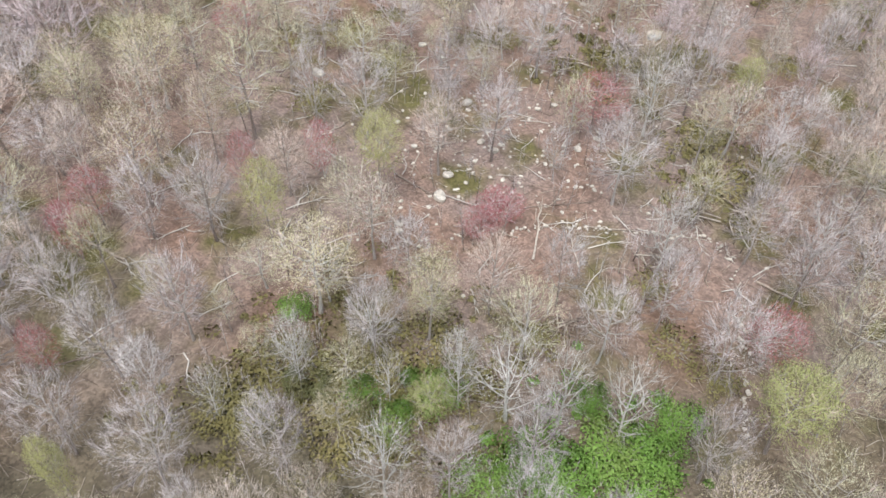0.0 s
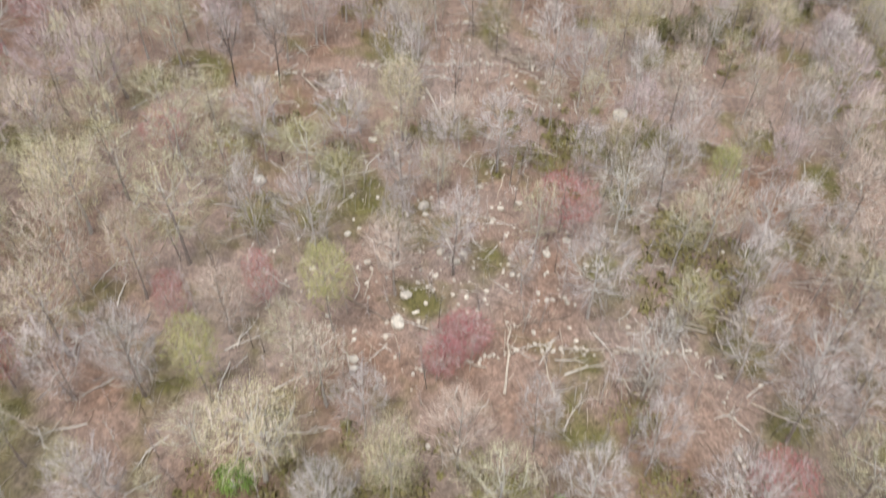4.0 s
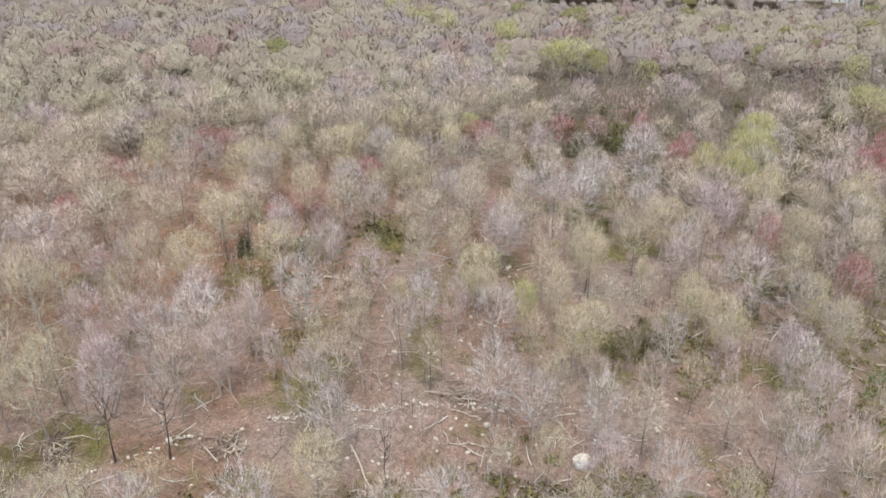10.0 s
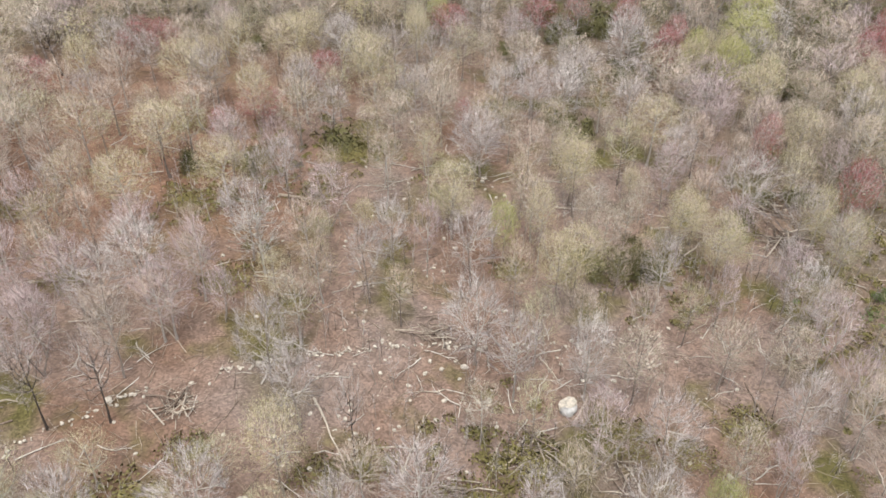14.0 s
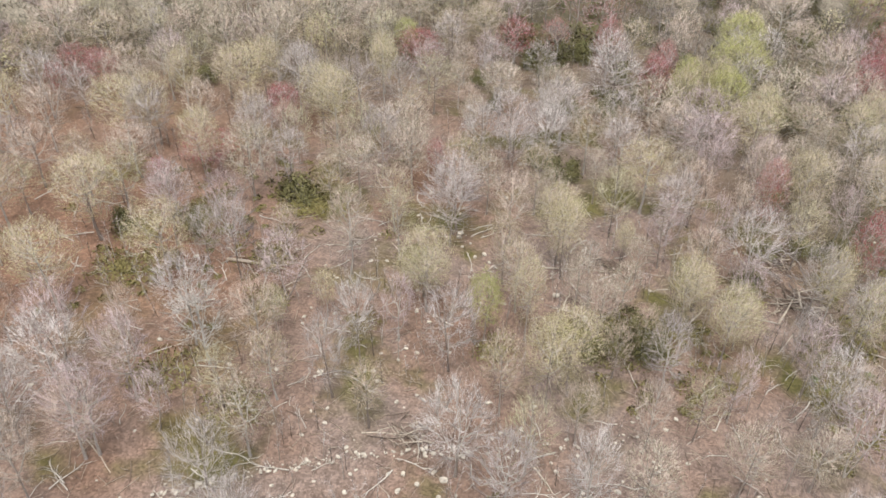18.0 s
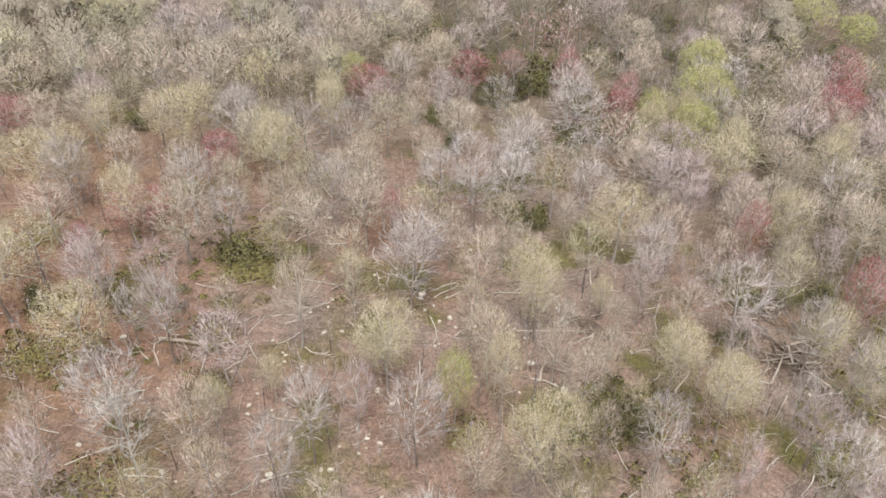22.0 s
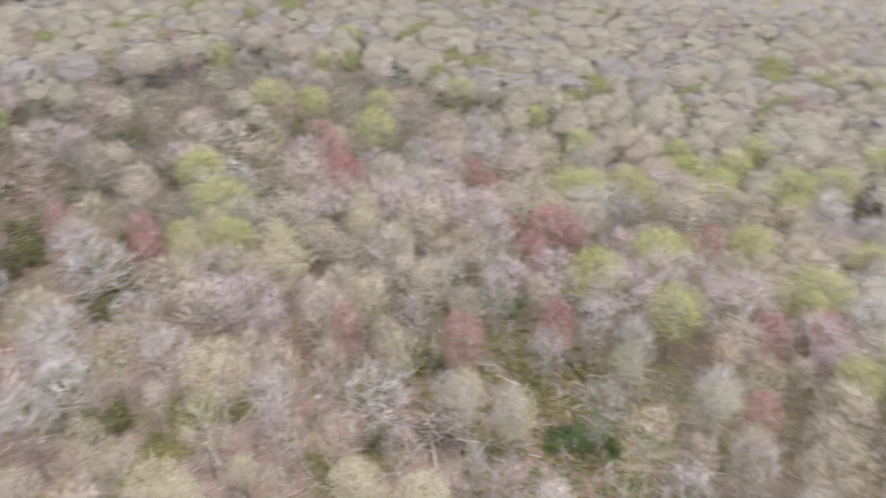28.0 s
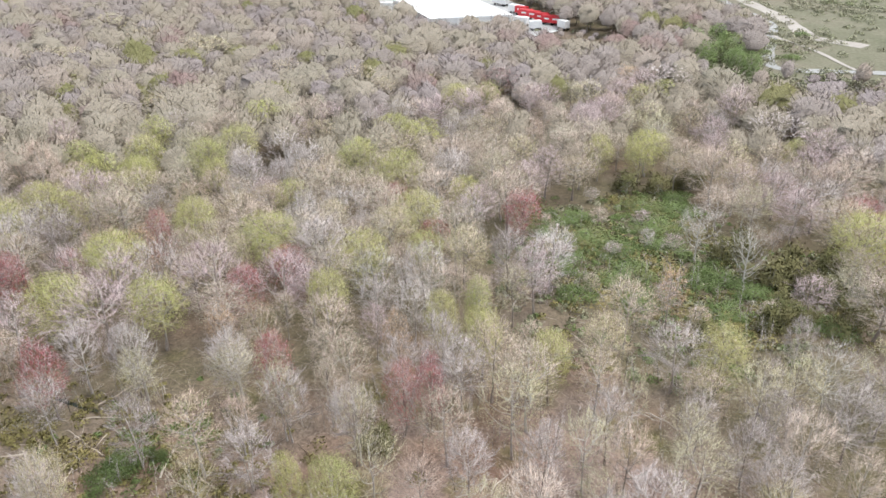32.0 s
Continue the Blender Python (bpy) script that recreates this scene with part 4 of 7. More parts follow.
EVERGREENS_C = [(132.2, -33.7, 1.8, 2.4), (82.5, -31.7, 2.7, 2.4), (76.6, -16.1, 2.2, 2.4), (83.4, -18.0, 2.0, 2.4), (72.0, -19.4, 2.1, 2.4), (101.5, -22.9, 2.1, 2.4), (91.2, -19.1, 2.0, 2.4), (299.6, -135.6, 3.6, 4.8), (284.2, -143.6, 4.5, 4.8), (267.8, -145.4, 3.4, 4.8)]
EVERGREENS_D = [(96.5, 138.2, 2.6, 3.4), (113.3, 138.6, 2.4, 3.2), (119.6, 130.2, 2.4, 3.2), (81, 104.6, 1.9, 2.4), (76.3, 106, 1.8, 2.4), (70.2, 106.9, 1.9, 2.4), (90, -26, 2.6, 5.6), (86.5, -32, 2.8, 5.8), (80, -25, 2.4, 5.0), (78, -14, 2.2, 4.4), (99, -24, 2.4, 4.6), (72, -22, 2.2, 4.6), (77, -34, 2.4, 5.0), (62.9, 181.7, 2.8, 5.0), (62.3, 171.9, 2.6, 4.6), (67, 169.5, 2.6, 4.4), (75, 176.2, 3.0, 5.2), (78.8, 172.7, 2.6, 4.4), (75.1, 160.4, 2.4, 4.0), (76.2, 152.3, 2.2, 3.6), (117.3, 169, 3.0, 5.0), (130.9, 150.2, 2.8, 4.6), (47.5, 163.2, 1.8, 3.0), (47.6, 153.6, 1.6, 2.6), (87, -23.5, 2.6, 5.0), (84.9, -29.5, 2.6, 5.2), (97.1, -20.2, 2.2, 4.0), (75.9, -11.7, 1.8, 3.6)]
EVERGREENS = EVERGREENS_D + EVERGREENS_A + EVERGREENS_B + EVERGREENS_C
GREENS_A = [(11.4, 12.6, 2.9, 1.3), (14.8, 12.1, 2.4, 1.3), (6.6, 9.5, 2.8, 1.3), (-0.5, 9.4, 2.3, 1.3), (10.1, 17.4, 1.5, 1.3), (-8.1, 14.5, 1.7, 1.3), (-4.2, 17.6, 2.0, 1.3), (17.5, 15.3, 2.0, 1.3), (-17.7, 26.3, 1.4, 1.3), (3.3, 10.4, 2.4, 1.3), (-10.7, 17.4, 1.5, 1.3), (12.7, 9.1, 2.8, 1.3), (115.1, 107.8, 2.5, 1.3), (100.7, 102.3, 3.3, 1.3), (75.2, 83.3, 1.9, 1.3), (77.2, 81.8, 1.7, 1.3), (116.7, 123.1, 1.6, 1.3), (124.1, -0.9, 4.0, 1.3), (113.4, 0.2, 4.3, 1.3), (107.4, -2.2, 4.2, 1.3), (123.6, -19.5, 3.6, 1.3), (113.3, -15.1, 3.9, 1.3), (118.7, -24.4, 3.5, 1.3), (98.8, -0.1, 3.4, 1.3)]
GREENS_B = [(104.3, -11.2, 3.1, 1.3), (99.0, 6.6, 2.9, 1.3), (106.5, 9.0, 3.0, 1.3), (95.1, 13.2, 2.6, 1.3), (90.2, 4.6, 2.6, 1.3), (93.9, -14.2, 3.5, 1.3), (82.5, -7.0, 2.7, 1.3), (85.3, -15.1, 2.8, 1.3), (124.0, -27.0, 3.0, 1.3), (120.8, 6.0, 3.3, 1.3), (72.9, -19.3, 2.6, 1.3), (77.2, -16.8, 2.7, 1.3), (91.6, -8.8, 2.7, 1.3), (218.1, -133.9, 2.9, 1.3), (199.2, -113.6, 2.7, 1.3), (199.7, -104.7, 3.0, 1.3), (204.7, -101.9, 3.0, 1.3), (207.4, -138.1, 2.4, 1.3), (230.9, -165.8, 2.2, 1.3), (238.7, -150.6, 2.2, 1.3), (-6.5, 19.0, 0.7, 1.3), (-7.1, 15.9, 0.8, 1.3), (77.5, 78.0, 0.8, 1.3), (111.5, 104.1, 1.9, 1.3)]
GREENS_C = [(116.9, 103.7, 1.4, 1.3)]
GREENS = GREENS_A + GREENS_B + GREENS_C
MOSSES_A = [(-12.8, 17.7, 3.0, 0.7), (-7.8, 20.7, 2.6, 0.7), (-19.7, 17.5, 2.5, 0.7), (28.9, 52.8, 3.5, 0.7), (30.6, 46.1, 3.0, 0.7), (-18.5, 58.0, 2.8, 0.7), (19.4, 23.4, 2.2, 0.7), (5.6, 23.6, 2.2, 0.7), (-22.2, 14.8, 2.4, 0.7), (21.1, 68.6, 2.8, 0.7), (32.4, 70.1, 2.4, 0.7), (38.2, 66.8, 1.7, 0.7), (44.9, 69.3, 2.4, 0.7), (46.3, 94.4, 2.6, 0.7), (-10.7, 75.9, 2.2, 0.7), (-16.6, 20.5, 3.1, 0.7), (-12.5, 14.4, 2.9, 0.7), (-4.7, 23.2, 2.7, 0.7), (-23.5, 16.9, 3.0, 0.7), (-2.6, 18.5, 2.6, 0.7), (-7.7, 16.1, 3.0, 0.7), (-19.1, 20.4, 2.6, 0.7), (17.5, 30.8, 2.0, 0.7), (22.0, 20.3, 2.1, 0.7)]
MOSSES_B = [(10.1, 129.9, 3.6, 0.7), (-9.0, 119.5, 3.2, 0.7), (-12.9, 120.1, 2.4, 0.7), (15.7, 136.8, 2.9, 0.7), (1.3, 70.9, 2.2, 0.7), (6.5, 72.7, 2.2, 0.7), (16.8, 66.1, 2.2, 0.7), (66.4, 75.0, 3.4, 0.7), (62.9, 101.0, 2.5, 0.7), (-33.3, 122.1, 3.2, 0.7), (-25.5, 104.1, 2.1, 0.7), (15.2, 128.1, 2.8, 0.7), (6.3, 118.4, 2.4, 0.7), (-2.0, 130.8, 2.6, 0.7), (-10.1, 127.0, 2.5, 0.7), (14.9, 104.4, 1.7, 0.7), (43.8, 97.2, 2.6, 0.7), (49.0, 95.7, 2.3, 0.7), (23.9, 116.1, 1.9, 0.7), (-10.3, 17.2, 2.4, 0.7), (-0.0, 95.0, 2.7, 0.7), (-6.7, 101.5, 2.8, 0.7), (-12.1, 143.6, 3.2, 0.7), (12.8, 129.9, 3.1, 0.7)]
MOSSES_C = [(63.9, 84.1, 2.4, 0.7), (28.4, 97.6, 2.1, 0.7), (115.7, 3.8, 5.4, 0.7), (108.6, -1.8, 5.8, 0.7), (100.4, -4.8, 5.0, 0.7), (94.9, 10.1, 4.7, 0.7), (112.7, -20.0, 5.6, 0.7), (125.3, -17.9, 4.8, 0.7), (82.9, -3.0, 4.4, 0.7), (75.6, -4.4, 4.2, 0.7), (88.4, 93.6, 2.0, 0.7), (81.3, 87.0, 2.3, 0.7), (4.9, 110.2, 1.9, 0.7), (8.3, 122.7, 1.8, 0.7), (-2.3, 127.9, 2.5, 0.7), (-23.4, 69.9, 3.1, 0.7), (-16.3, 71.7, 3.2, 0.7), (-9.5, 67.3, 2.6, 0.7)]
MOSSES = MOSSES_A + MOSSES_B + MOSSES_C
ROCKS_A = [(27.5, 74.8, 0.99), (3.0, 49.9, 0.56), (0.2, 58.5, 0.6), (-2.5, 45.5, 0.6), (-2.9, 67.4, 0.56), (1.3, 28.1, 0.31), (-7.9, 37.9, 0.51), (-7.9, 36.9, 0.39), (1.6, 51.4, 0.51), (0.3, 57.1, 0.33), (-3.6, 49.9, 0.37), (-6.4, 50.1, 0.37), (-8.5, 54.3, 0.38), (-18.8, 63.0, 0.8), (-3.5, 42.0, 0.82), (-5.5, 70.2, 0.5), (9.1, 57.9, 0.4), (15.9, 52.8, 0.45), (13.3, 50.8, 0.51), (-10.4, 43.2, 0.29), (-4.7, 40.4, 0.29), (0.7, 72.4, 0.29), (0.7, 48.0, 0.31), (3.8, 45.1, 0.3), (4.0, 51.0, 0.38), (11.3, 58.7, 0.4), (7.1, 61.5, 0.34), (11.7, 51.2, 0.32), (-5.1, 60.0, 0.27), (-2.2, 53.4, 0.32), (12.2, 44.5, 0.3), (14.3, 44.1, 0.3)]
ROCKS_B = [(-1.3, 28.6, 0.21), (12.8, 26.1, 0.21), (40.2, 64.1, 0.36), (-12.2, 49.4, 0.31), (-18.9, 51.0, 0.31), (27.6, 75.2, 0.99), (18.3, 82.4, 0.42), (13.9, 82.2, 0.3), (-18.2, 84.3, 0.44), (24.7, 76.3, 0.41), (19.7, 77.4, 0.35), (15.1, 78.2, 0.29), (18.5, 77.4, 0.29), (33.9, 77.6, 0.3), (25.4, 68.6, 0.38), (-8.5, 76.7, 0.32), (-10.2, 74.6, 0.31), (9.3, 70.7, 0.31), (13.7, 75.9, 0.28), (21.8, 71.2, 0.27), (4.7, 77.7, 0.22), (-0.4, 79.1, 0.28), (-2.4, 76.8, 0.32), (-7.1, 106.3, 0.28), (4.7, 99.3, 0.27), (9.1, 98.0, 0.34), (15.8, 82.5, 0.24), (11.8, 80.9, 0.23), (20.8, 84.5, 0.31), (42.1, 83.2, 0.26), (27.5, 86.3, 0.32), (14.7, 95.5, 0.27)]
ROCKS_C = [(-3.4, 94.2, 0.26), (-6.5, 99.2, 0.27), (18.7, 139.4, 0.38), (66.7, 108.1, 0.34), (30.5, 118.2, 0.36), (32.7, 114.0, 0.35), (33.2, 111.1, 0.27), (21.8, 110.7, 0.26), (11.7, 101.5, 0.29), (14.6, 97.0, 0.28), (21.4, 105.1, 0.25), (22.4, 103.1, 0.25), (-0.0, 101.0, 0.28), (-2.5, 107.4, 0.29), (31.0, 119.0, 0.45), (26.8, 113.8, 0.3), (31.3, 113.7, 0.25), (22.3, 119.1, 0.31), (18.0, 115.4, 0.24), (32.8, 112.3, 0.25), (-3.1, 120.4, 0.34), (38.9, 104.6, 0.41), (46.6, 114.8, 0.27), (67.4, 113.0, 0.35), (45.3, 134.5, 0.31), (17.6, 141.8, 0.37), (-2.3, 128.0, 0.31), (23.8, 138.0, 0.37), (20.0, 115.0, 0.24), (70.7, 131.1, 0.41), (40.7, 100.0, 0.45)]
ROCKS = ROCKS_A + ROCKS_B + ROCKS_C


FORKED_LABEL = "leafless grey tree with several forked stems"
OAK_LABEL = "hardwood tree with a cream budding crown"
BARE_LABEL = "leafless grey hardwood tree with fine pale twigs"
YELLOW_LABEL = "tree with a yellow-green crown of young leaves"
RED_LABEL = "red maple with a haze of dusty red buds"
DARK_LABEL = "bare tree with a dark trunk on leaf litter"
ORANGE_LABEL = "tree with a rusty orange budding crown"

bare_kinds = [tree_thing("bare_tree", 11 + k, (BARK, TWIG), BARE_LABEL, fork=0.14 + 0.06 * k, limbs=8 + k % 3, twigs=2700, width=0.030) for k in range(6)]
mauve_kinds = [tree_thing("hazy_tree", 101 + k, (BARK, TWIG_MAUVE), "leafless tree with a mauve-grey haze of twigs", fork=0.2 + 0.07 * k, stems=1 + k % 2, limbs=7, twigs=2700, width=0.030) for k in range(4)]
tan_kinds = [tree_thing("tan_tree", 111 + k, (BARK, TWIG_TAN), "leafless tree with warm tan twigs", fork=0.18 + 0.07 * k, limbs=8, twigs=2700, width=0.030) for k in range(4)]
olive_kinds = [tree_thing("olive_tree", 121 + k, (BARK, TWIG_OLIVE, BUD_OLIVE if k % 2 else BUD_OAK), "slender tree just breaking into olive buds", fork=0.25 + 0.07 * k, limbs=7, twigs=1300, width=0.03, buds=1300, bud=0.07, dome=0.7) for k in range(4)]
pale_kinds = [tree_thing("pale_tree", 35 + k, (BARK_PALE, TWIG_PALE), "bare tree with spreading pale grey limbs", fork=0.12 + 0.05 * k, limbs=14, subs=70, twigs=1300, width=0.032) for k in range(4)]
green_tree_kinds = [tree_thing("green_tree", 57 + k, (BARK, TWIG_TAN, LEAF_GREEN), "tree in full fresh green leaf beside the meadow", fork=0.2, limbs=7, twigs=100, buds=1500, bud=0.24, dome=0.8) for k in range(2)]
forked_kinds = [tree_thing("forked_tree", 31 + k, (BARK, TWIG), FORKED_LABEL, stems=2 + k, fork=0.18, limbs=9, twigs=2700, width=0.030) for k in range(3)]
cream_kinds = [tree_thing("budding_tree", 45 + k, (BARK, TWIG_TAN, BUD_CREAM), OAK_LABEL, fork=0.35 + 0.05 * k, limbs=7, twigs=900, buds=7200, bud=0.06, dome=0.5) for k in range(4)]
oak_kinds = [tree_thing("budding_tree", 41 + k, (BARK, TWIG_TAN, BUD_OLIVE if k % 2 else BUD_OAK), OAK_LABEL, fork=0.35 + 0.05 * k, limbs=7, twigs=1100, buds=1900, bud=0.088, dome=0.7) for k in range(5)]
yellow_kinds = [tree_thing("leafing_tree", 51 + k, (BARK, TWIG_TAN, BUD_YELLOW), YELLOW_LABEL, fork=0.22 + 0.08 * k, limbs=8, twigs=600, buds=13500, bud=0.064, dome=0.4) for k in range(4)]
red_kinds = [tree_thing("red_maple", 61 + k, (BARK, TWIG_MAUVE, BUD_RED), RED_LABEL, stems=1 + k, fork=0.2, limbs=7, twigs=900, buds=4600, bud=0.08) for k in range(3)]
orange_kinds = [tree_thing("rusty_tree", 71 + k, (BARK, TWIG, BUD_ORANGE), ORANGE_LABEL, fork=0.25, limbs=7, twigs=600, buds=2200, bud=0.10) for k in range(2)]
dark_kinds = [tree_thing("dark_tree", 75 + k, (BARK_DARK, TWIG), DARK_LABEL, fork=0.4, limbs=7, twigs=1300, width=0.03) for k in range(2)]

woods_kinds = {
    "bare": [tree_arrays(200 + k, limbs=4, subs=46, twigs=520, width=0.065, buds=340, bud=0.13, dome=0.85, sides=(3, 3, 0), fork=0.2 + 0.05 * k) for k in range(6)],
    "oak": [tree_arrays(210 + k, limbs=4, subs=46, twigs=240, width=0.065, buds=760, bud=0.15, sides=(3, 3, 0), dome=0.75) for k in range(5)],
    "yellow": [tree_arrays(220 + k, limbs=4, subs=46, twigs=120, width=0.065, buds=2300, bud=0.13, sides=(3, 3, 0), dome=0.6) for k in range(4)],
    "red": [tree_arrays(230 + k, limbs=4, subs=46, twigs=260, width=0.065, buds=460, bud=0.14, sides=(3, 3, 0)) for k in range(4)],
}


def light_thing(name, arrays, mats, label):
    """A tree far from the path, with a coarser crown."""
    top = new(name)
    tagged(top, label, "tree")
    part("trunk", mesh_of("trunk", arrays[0], [TRUNK, mats[0]]), top)
    part("crown", mesh_of("crown", arrays[1], mats[1:]), top)
    return top


cream_light = [light_thing("budding_tree", a, (BARK_MID, TWIG_TAN, BUD_OLIVE if k == 1 else BUD_CREAM), OAK_LABEL) for k, a in enumerate(woods_kinds["oak"][:3])]
yellow_light = [light_thing("leafing_tree", a, (BARK_MID, TWIG_TAN, BUD_YELLOW), YELLOW_LABEL) for a in woods_kinds["yellow"][:3]]
red_light = [light_thing("red_maple", a, (BARK_MID, TWIG_MAUVE, BUD_RED_SOFT), RED_LABEL) for a in woods_kinds["red"][:3]]
bare_light = [light_thing("bare_tree", a, (BARK, TWIG, TWIG), BARE_LABEL) for a in woods_kinds["bare"][:3]]

def reach_of(x, y):
    """Distance to the line that runs over the middle of the hillside."""
    return math.hypot(x - max(-38, min(92, x)), y - max(0, min(120, y)))


taken = []
place_rng = random.Random(3)
first_use = set()


def plant(kinds, x, y, r, h, group, turn=None):
    proto = place_rng.choice(kinds)
    m = stand(x, y, r, h, place_rng.uniform(0, 360) if turn is None else turn)
    taken.append((x, y, r))
    if proto.name not in first_use:
        first_use.add(proto.name)
        proto.matrix_basis = m
        proto["group"] = group
        return proto
    made = copy_thing(proto, m)
    made.matrix_basis = m
    return made


for x, y, r, h in OAKS:
    plant(cream_kinds if reach_of(x, y) < 45 else cream_light, x, y, r, h, "budding trees on the hillside")
for x, y, r, h in YELLOWS:
    if y > 220:
        r, h = r * 1.5, h * 1.2
    plant(yellow_kinds if reach_of(x, y) < 45 else yellow_light, x, y, r, h, "leafing trees in the wood")
for x, y, r, h in REDS:
    if y > 220:
        r, h = r * 1.3, h * 1.15
    plant(red_kinds if reach_of(x, y) < 45 else red_light, x, y, r, h, "red maples in the wood")
for x, y, r, h in ORANGES:
    plant(orange_kinds, x, y, r, h, "rusty trees in the wood")
for x, y, r, h in DARKS:
    plant(dark_kinds, x, y, r, h, "dark trees on the hillside")
for x, y, r, h in BARES:
    plant(bare_kinds if reach_of(x, y) < 45 else bare_light, x, y, r, h, "bare trees on the hillside")
for x, y, r, h in PALES:
    plant(pale_kinds, x, y, r, h, "pale trees on the hillside")
for x, y, r, h in OLIVES:
    plant(olive_kinds, x, y, r, h, "olive trees on the hillside")
for x, y, r, h in GREEN_TREES:
    plant(green_tree_kinds, x, y, r, h, "green trees by the meadow")
marked = len(taken)


# ---- evergreen and green shrubs ----
def shrub_thing(name, seed, mats, label, h, r, clumps, leaf, n, cone=0.0):
    rng = np.random.default_rng(seed)
    wood, crown = Soup(), Soup()
    seats = []
    for k in range(clumps):
        az, q = rng.uniform(0, 6.28), math.sqrt(rng.uniform(0, 1))
        z = h * rng.uniform(0.35, 1.0) * (1 - 0.45 * q * q)
        if cone:
            z = h * rng.uniform(0.15, 1.0)
            q *= max(0.12, 1 - cone * z / h)
        tip = np.array([math.cos(az) * q * r, math.sin(az) * q * r, z])
        seats.append(tip)
        root = np.array([0, 0, z * 0.6]) if cone else np.array([tip[0] * 0.25, tip[1] * 0.25, 0])
        tube(wood, [root, (root + tip) / 2 + rng.normal(0, 0.08 * r, 3), tip], [0.03, 0.025, 0.012], 3)
    if cone:
        tube(wood, [(0, 0, 0), (0.02, 0, h * 0.5), (0, 0.03, h * 0.97)], [0.09, 0.06, 0.01], 5)
    at = np.array(seats)[rng.integers(0, clumps, n)] + rng.normal(0, 1, (n, 3)) * np.array([0.2 * r, 0.2 * r, 0.11 * h])
    at[:, 2] = np.maximum(at[:, 2], 0.03)
    flakes(crown, at, rng.uniform(0.6, 1.3, n) * leaf, rng, 0, None, unit(at / [r, r, h] + [0, 0, 0.3]))
    top = new(name)
    tagged(top, label, "shrub")
    part("stem", mesh_of("stem", wood.arrays(), [BARK]), top)
    part("foliage", mesh_of("foliage", crown.arrays(), mats), top)
    return top


ever_kinds = [shrub_thing("evergreen_shrub", 81 + k, [NEEDLE], "dark evergreen shrub with dense needles", 3.0, 2.0, 24, 0.13, 1500, cone=0.35 * k) for k in range(3)]
green_kinds = [shrub_thing("green_shrub", 91 + k, [LEAF_GREEN], "bright green low shrub in fresh leaf", 1.6, 2.0, 30, 0.085, 2800) for k in range(3)]
moss_kinds = [shrub_thing("olive_shrub", 95 + k, [LEAF_OLIVE], "low olive brown thicket on leaf litter", 0.9, 2.0, 26, 0.10, 1100) for k in range(3)]
for x, y, r, h in EVERGREENS:
    plant(ever_kinds, x, y, r, h, "evergreen shrubs", None).matrix_basis = stand(x, y, r * 1.15, max(2.0, h), place_rng.uniform(0, 360), 2.0, 3.0)
vivid_kinds = [shrub_thing("green_shrub", 191 + k, [LEAF_VIVID], "vivid green low shrub in fresh leaf", 1.6, 2.0, 30, 0.085, 2800) for k in range(2)]
for x, y, r, h in GREENS:
    plant(vivid_kinds if x < 40 else green_kinds, x, y, r, h, "green shrubs", None).matrix_basis = stand(x, y, r * 1.2, 1.8, place_rng.uniform(0, 360), 2.0, 1.6)
for x, y, r, h in MOSSES:
    plant(moss_kinds, x, y, r, h, "olive thickets", None).matrix_basis = stand(x, y, r * 1.2, 0.9, place_rng.uniform(0, 360), 2.0, 0.9)
damp_rng = random.Random(91)
for k in range(34):
    x, y = damp_rng.uniform(66, 130), damp_rng.uniform(-38, 24)
    if math.hypot(x - 96, y + 8) < 36:
        plant(damp_rng.choice((mauve_kinds, tan_kinds, bare_kinds)), x, y, damp_rng.uniform(1.2, 2.2), damp_rng.uniform(3.0, 5.0), "small bare trees in the hollow")
for x, y, r in [(-36, 88, 3.4), (-31, 92, 3.2), (-25, 89, 3.0), (-22, 97, 3.4), (-12, 92, 3.0), (-29, 100, 3.2), (-38, 97, 3.4), (-16, 104, 3.0), (-9, 98, 2.8), (-42, 80, 3.4), (-37, 74, 3.2), (-34, 107, 3.2)]:
    plant(*((mauve_kinds, x, y, r, 11.5, "hazy trees on the hillside") if x > -30 and y > 85 else (olive_kinds, x, y, r, 11.5, "olive trees on the hillside")))
for k in range(70):
    x, y, r = damp_rng.uniform(56, 150), damp_rng.uniform(146, 205), damp_rng.uniform(1.4, 2.8)
    plant(ever_kinds, x, y, r, 3.2, "evergreen shrubs", None).matrix_basis = stand(x, y, r, r * 1.5, damp_rng.uniform(0, 360), 2.0, 3.0)
taken = taken[:marked]

def crown_core(rng, radius, up, mid_z, segs=9, rows=5, low=-0.45):
    """The dense inside of a distant crown: an uneven dome of twig mass."""
    v, t = [], []
    lobe = rng.uniform(0, 6.28, 2)
    for i in range(rows):
        e = low + (1.35 - low) * i / (rows - 1)
        for j in range(segs):
            a = 2 * math.pi * (j + 0.5 * (i % 2)) / segs
            q = rng.uniform(0.88, 1.08) * (1 + 0.14 * math.sin(2 * a + lobe[0]) + 0.1 * math.sin(3 * a + lobe[1]))
            v.append((math.cos(a) * math.cos(e) * radius * q, math.sin(a) * math.cos(e) * radius * q, mid_z + math.sin(e) * up * q))
    for i in range(rows - 1):
        for j in range(segs):
            p, q = i * segs + j, i * segs + (j + 1) % segs
            t += [(p, q, q + segs), (p, q + segs, p + segs)]
    v.append((0, 0, mid_z + up))
    t += [((rows - 1) * segs + j, (rows - 1) * segs + (j + 1) % segs, len(v) - 1) for j in range(segs)]
    return np.array(v), np.array(t)


def far_out(p):
    return unit(out_of(p, 12.0, 4.0, 0.3) + [0, 0, 0.2])


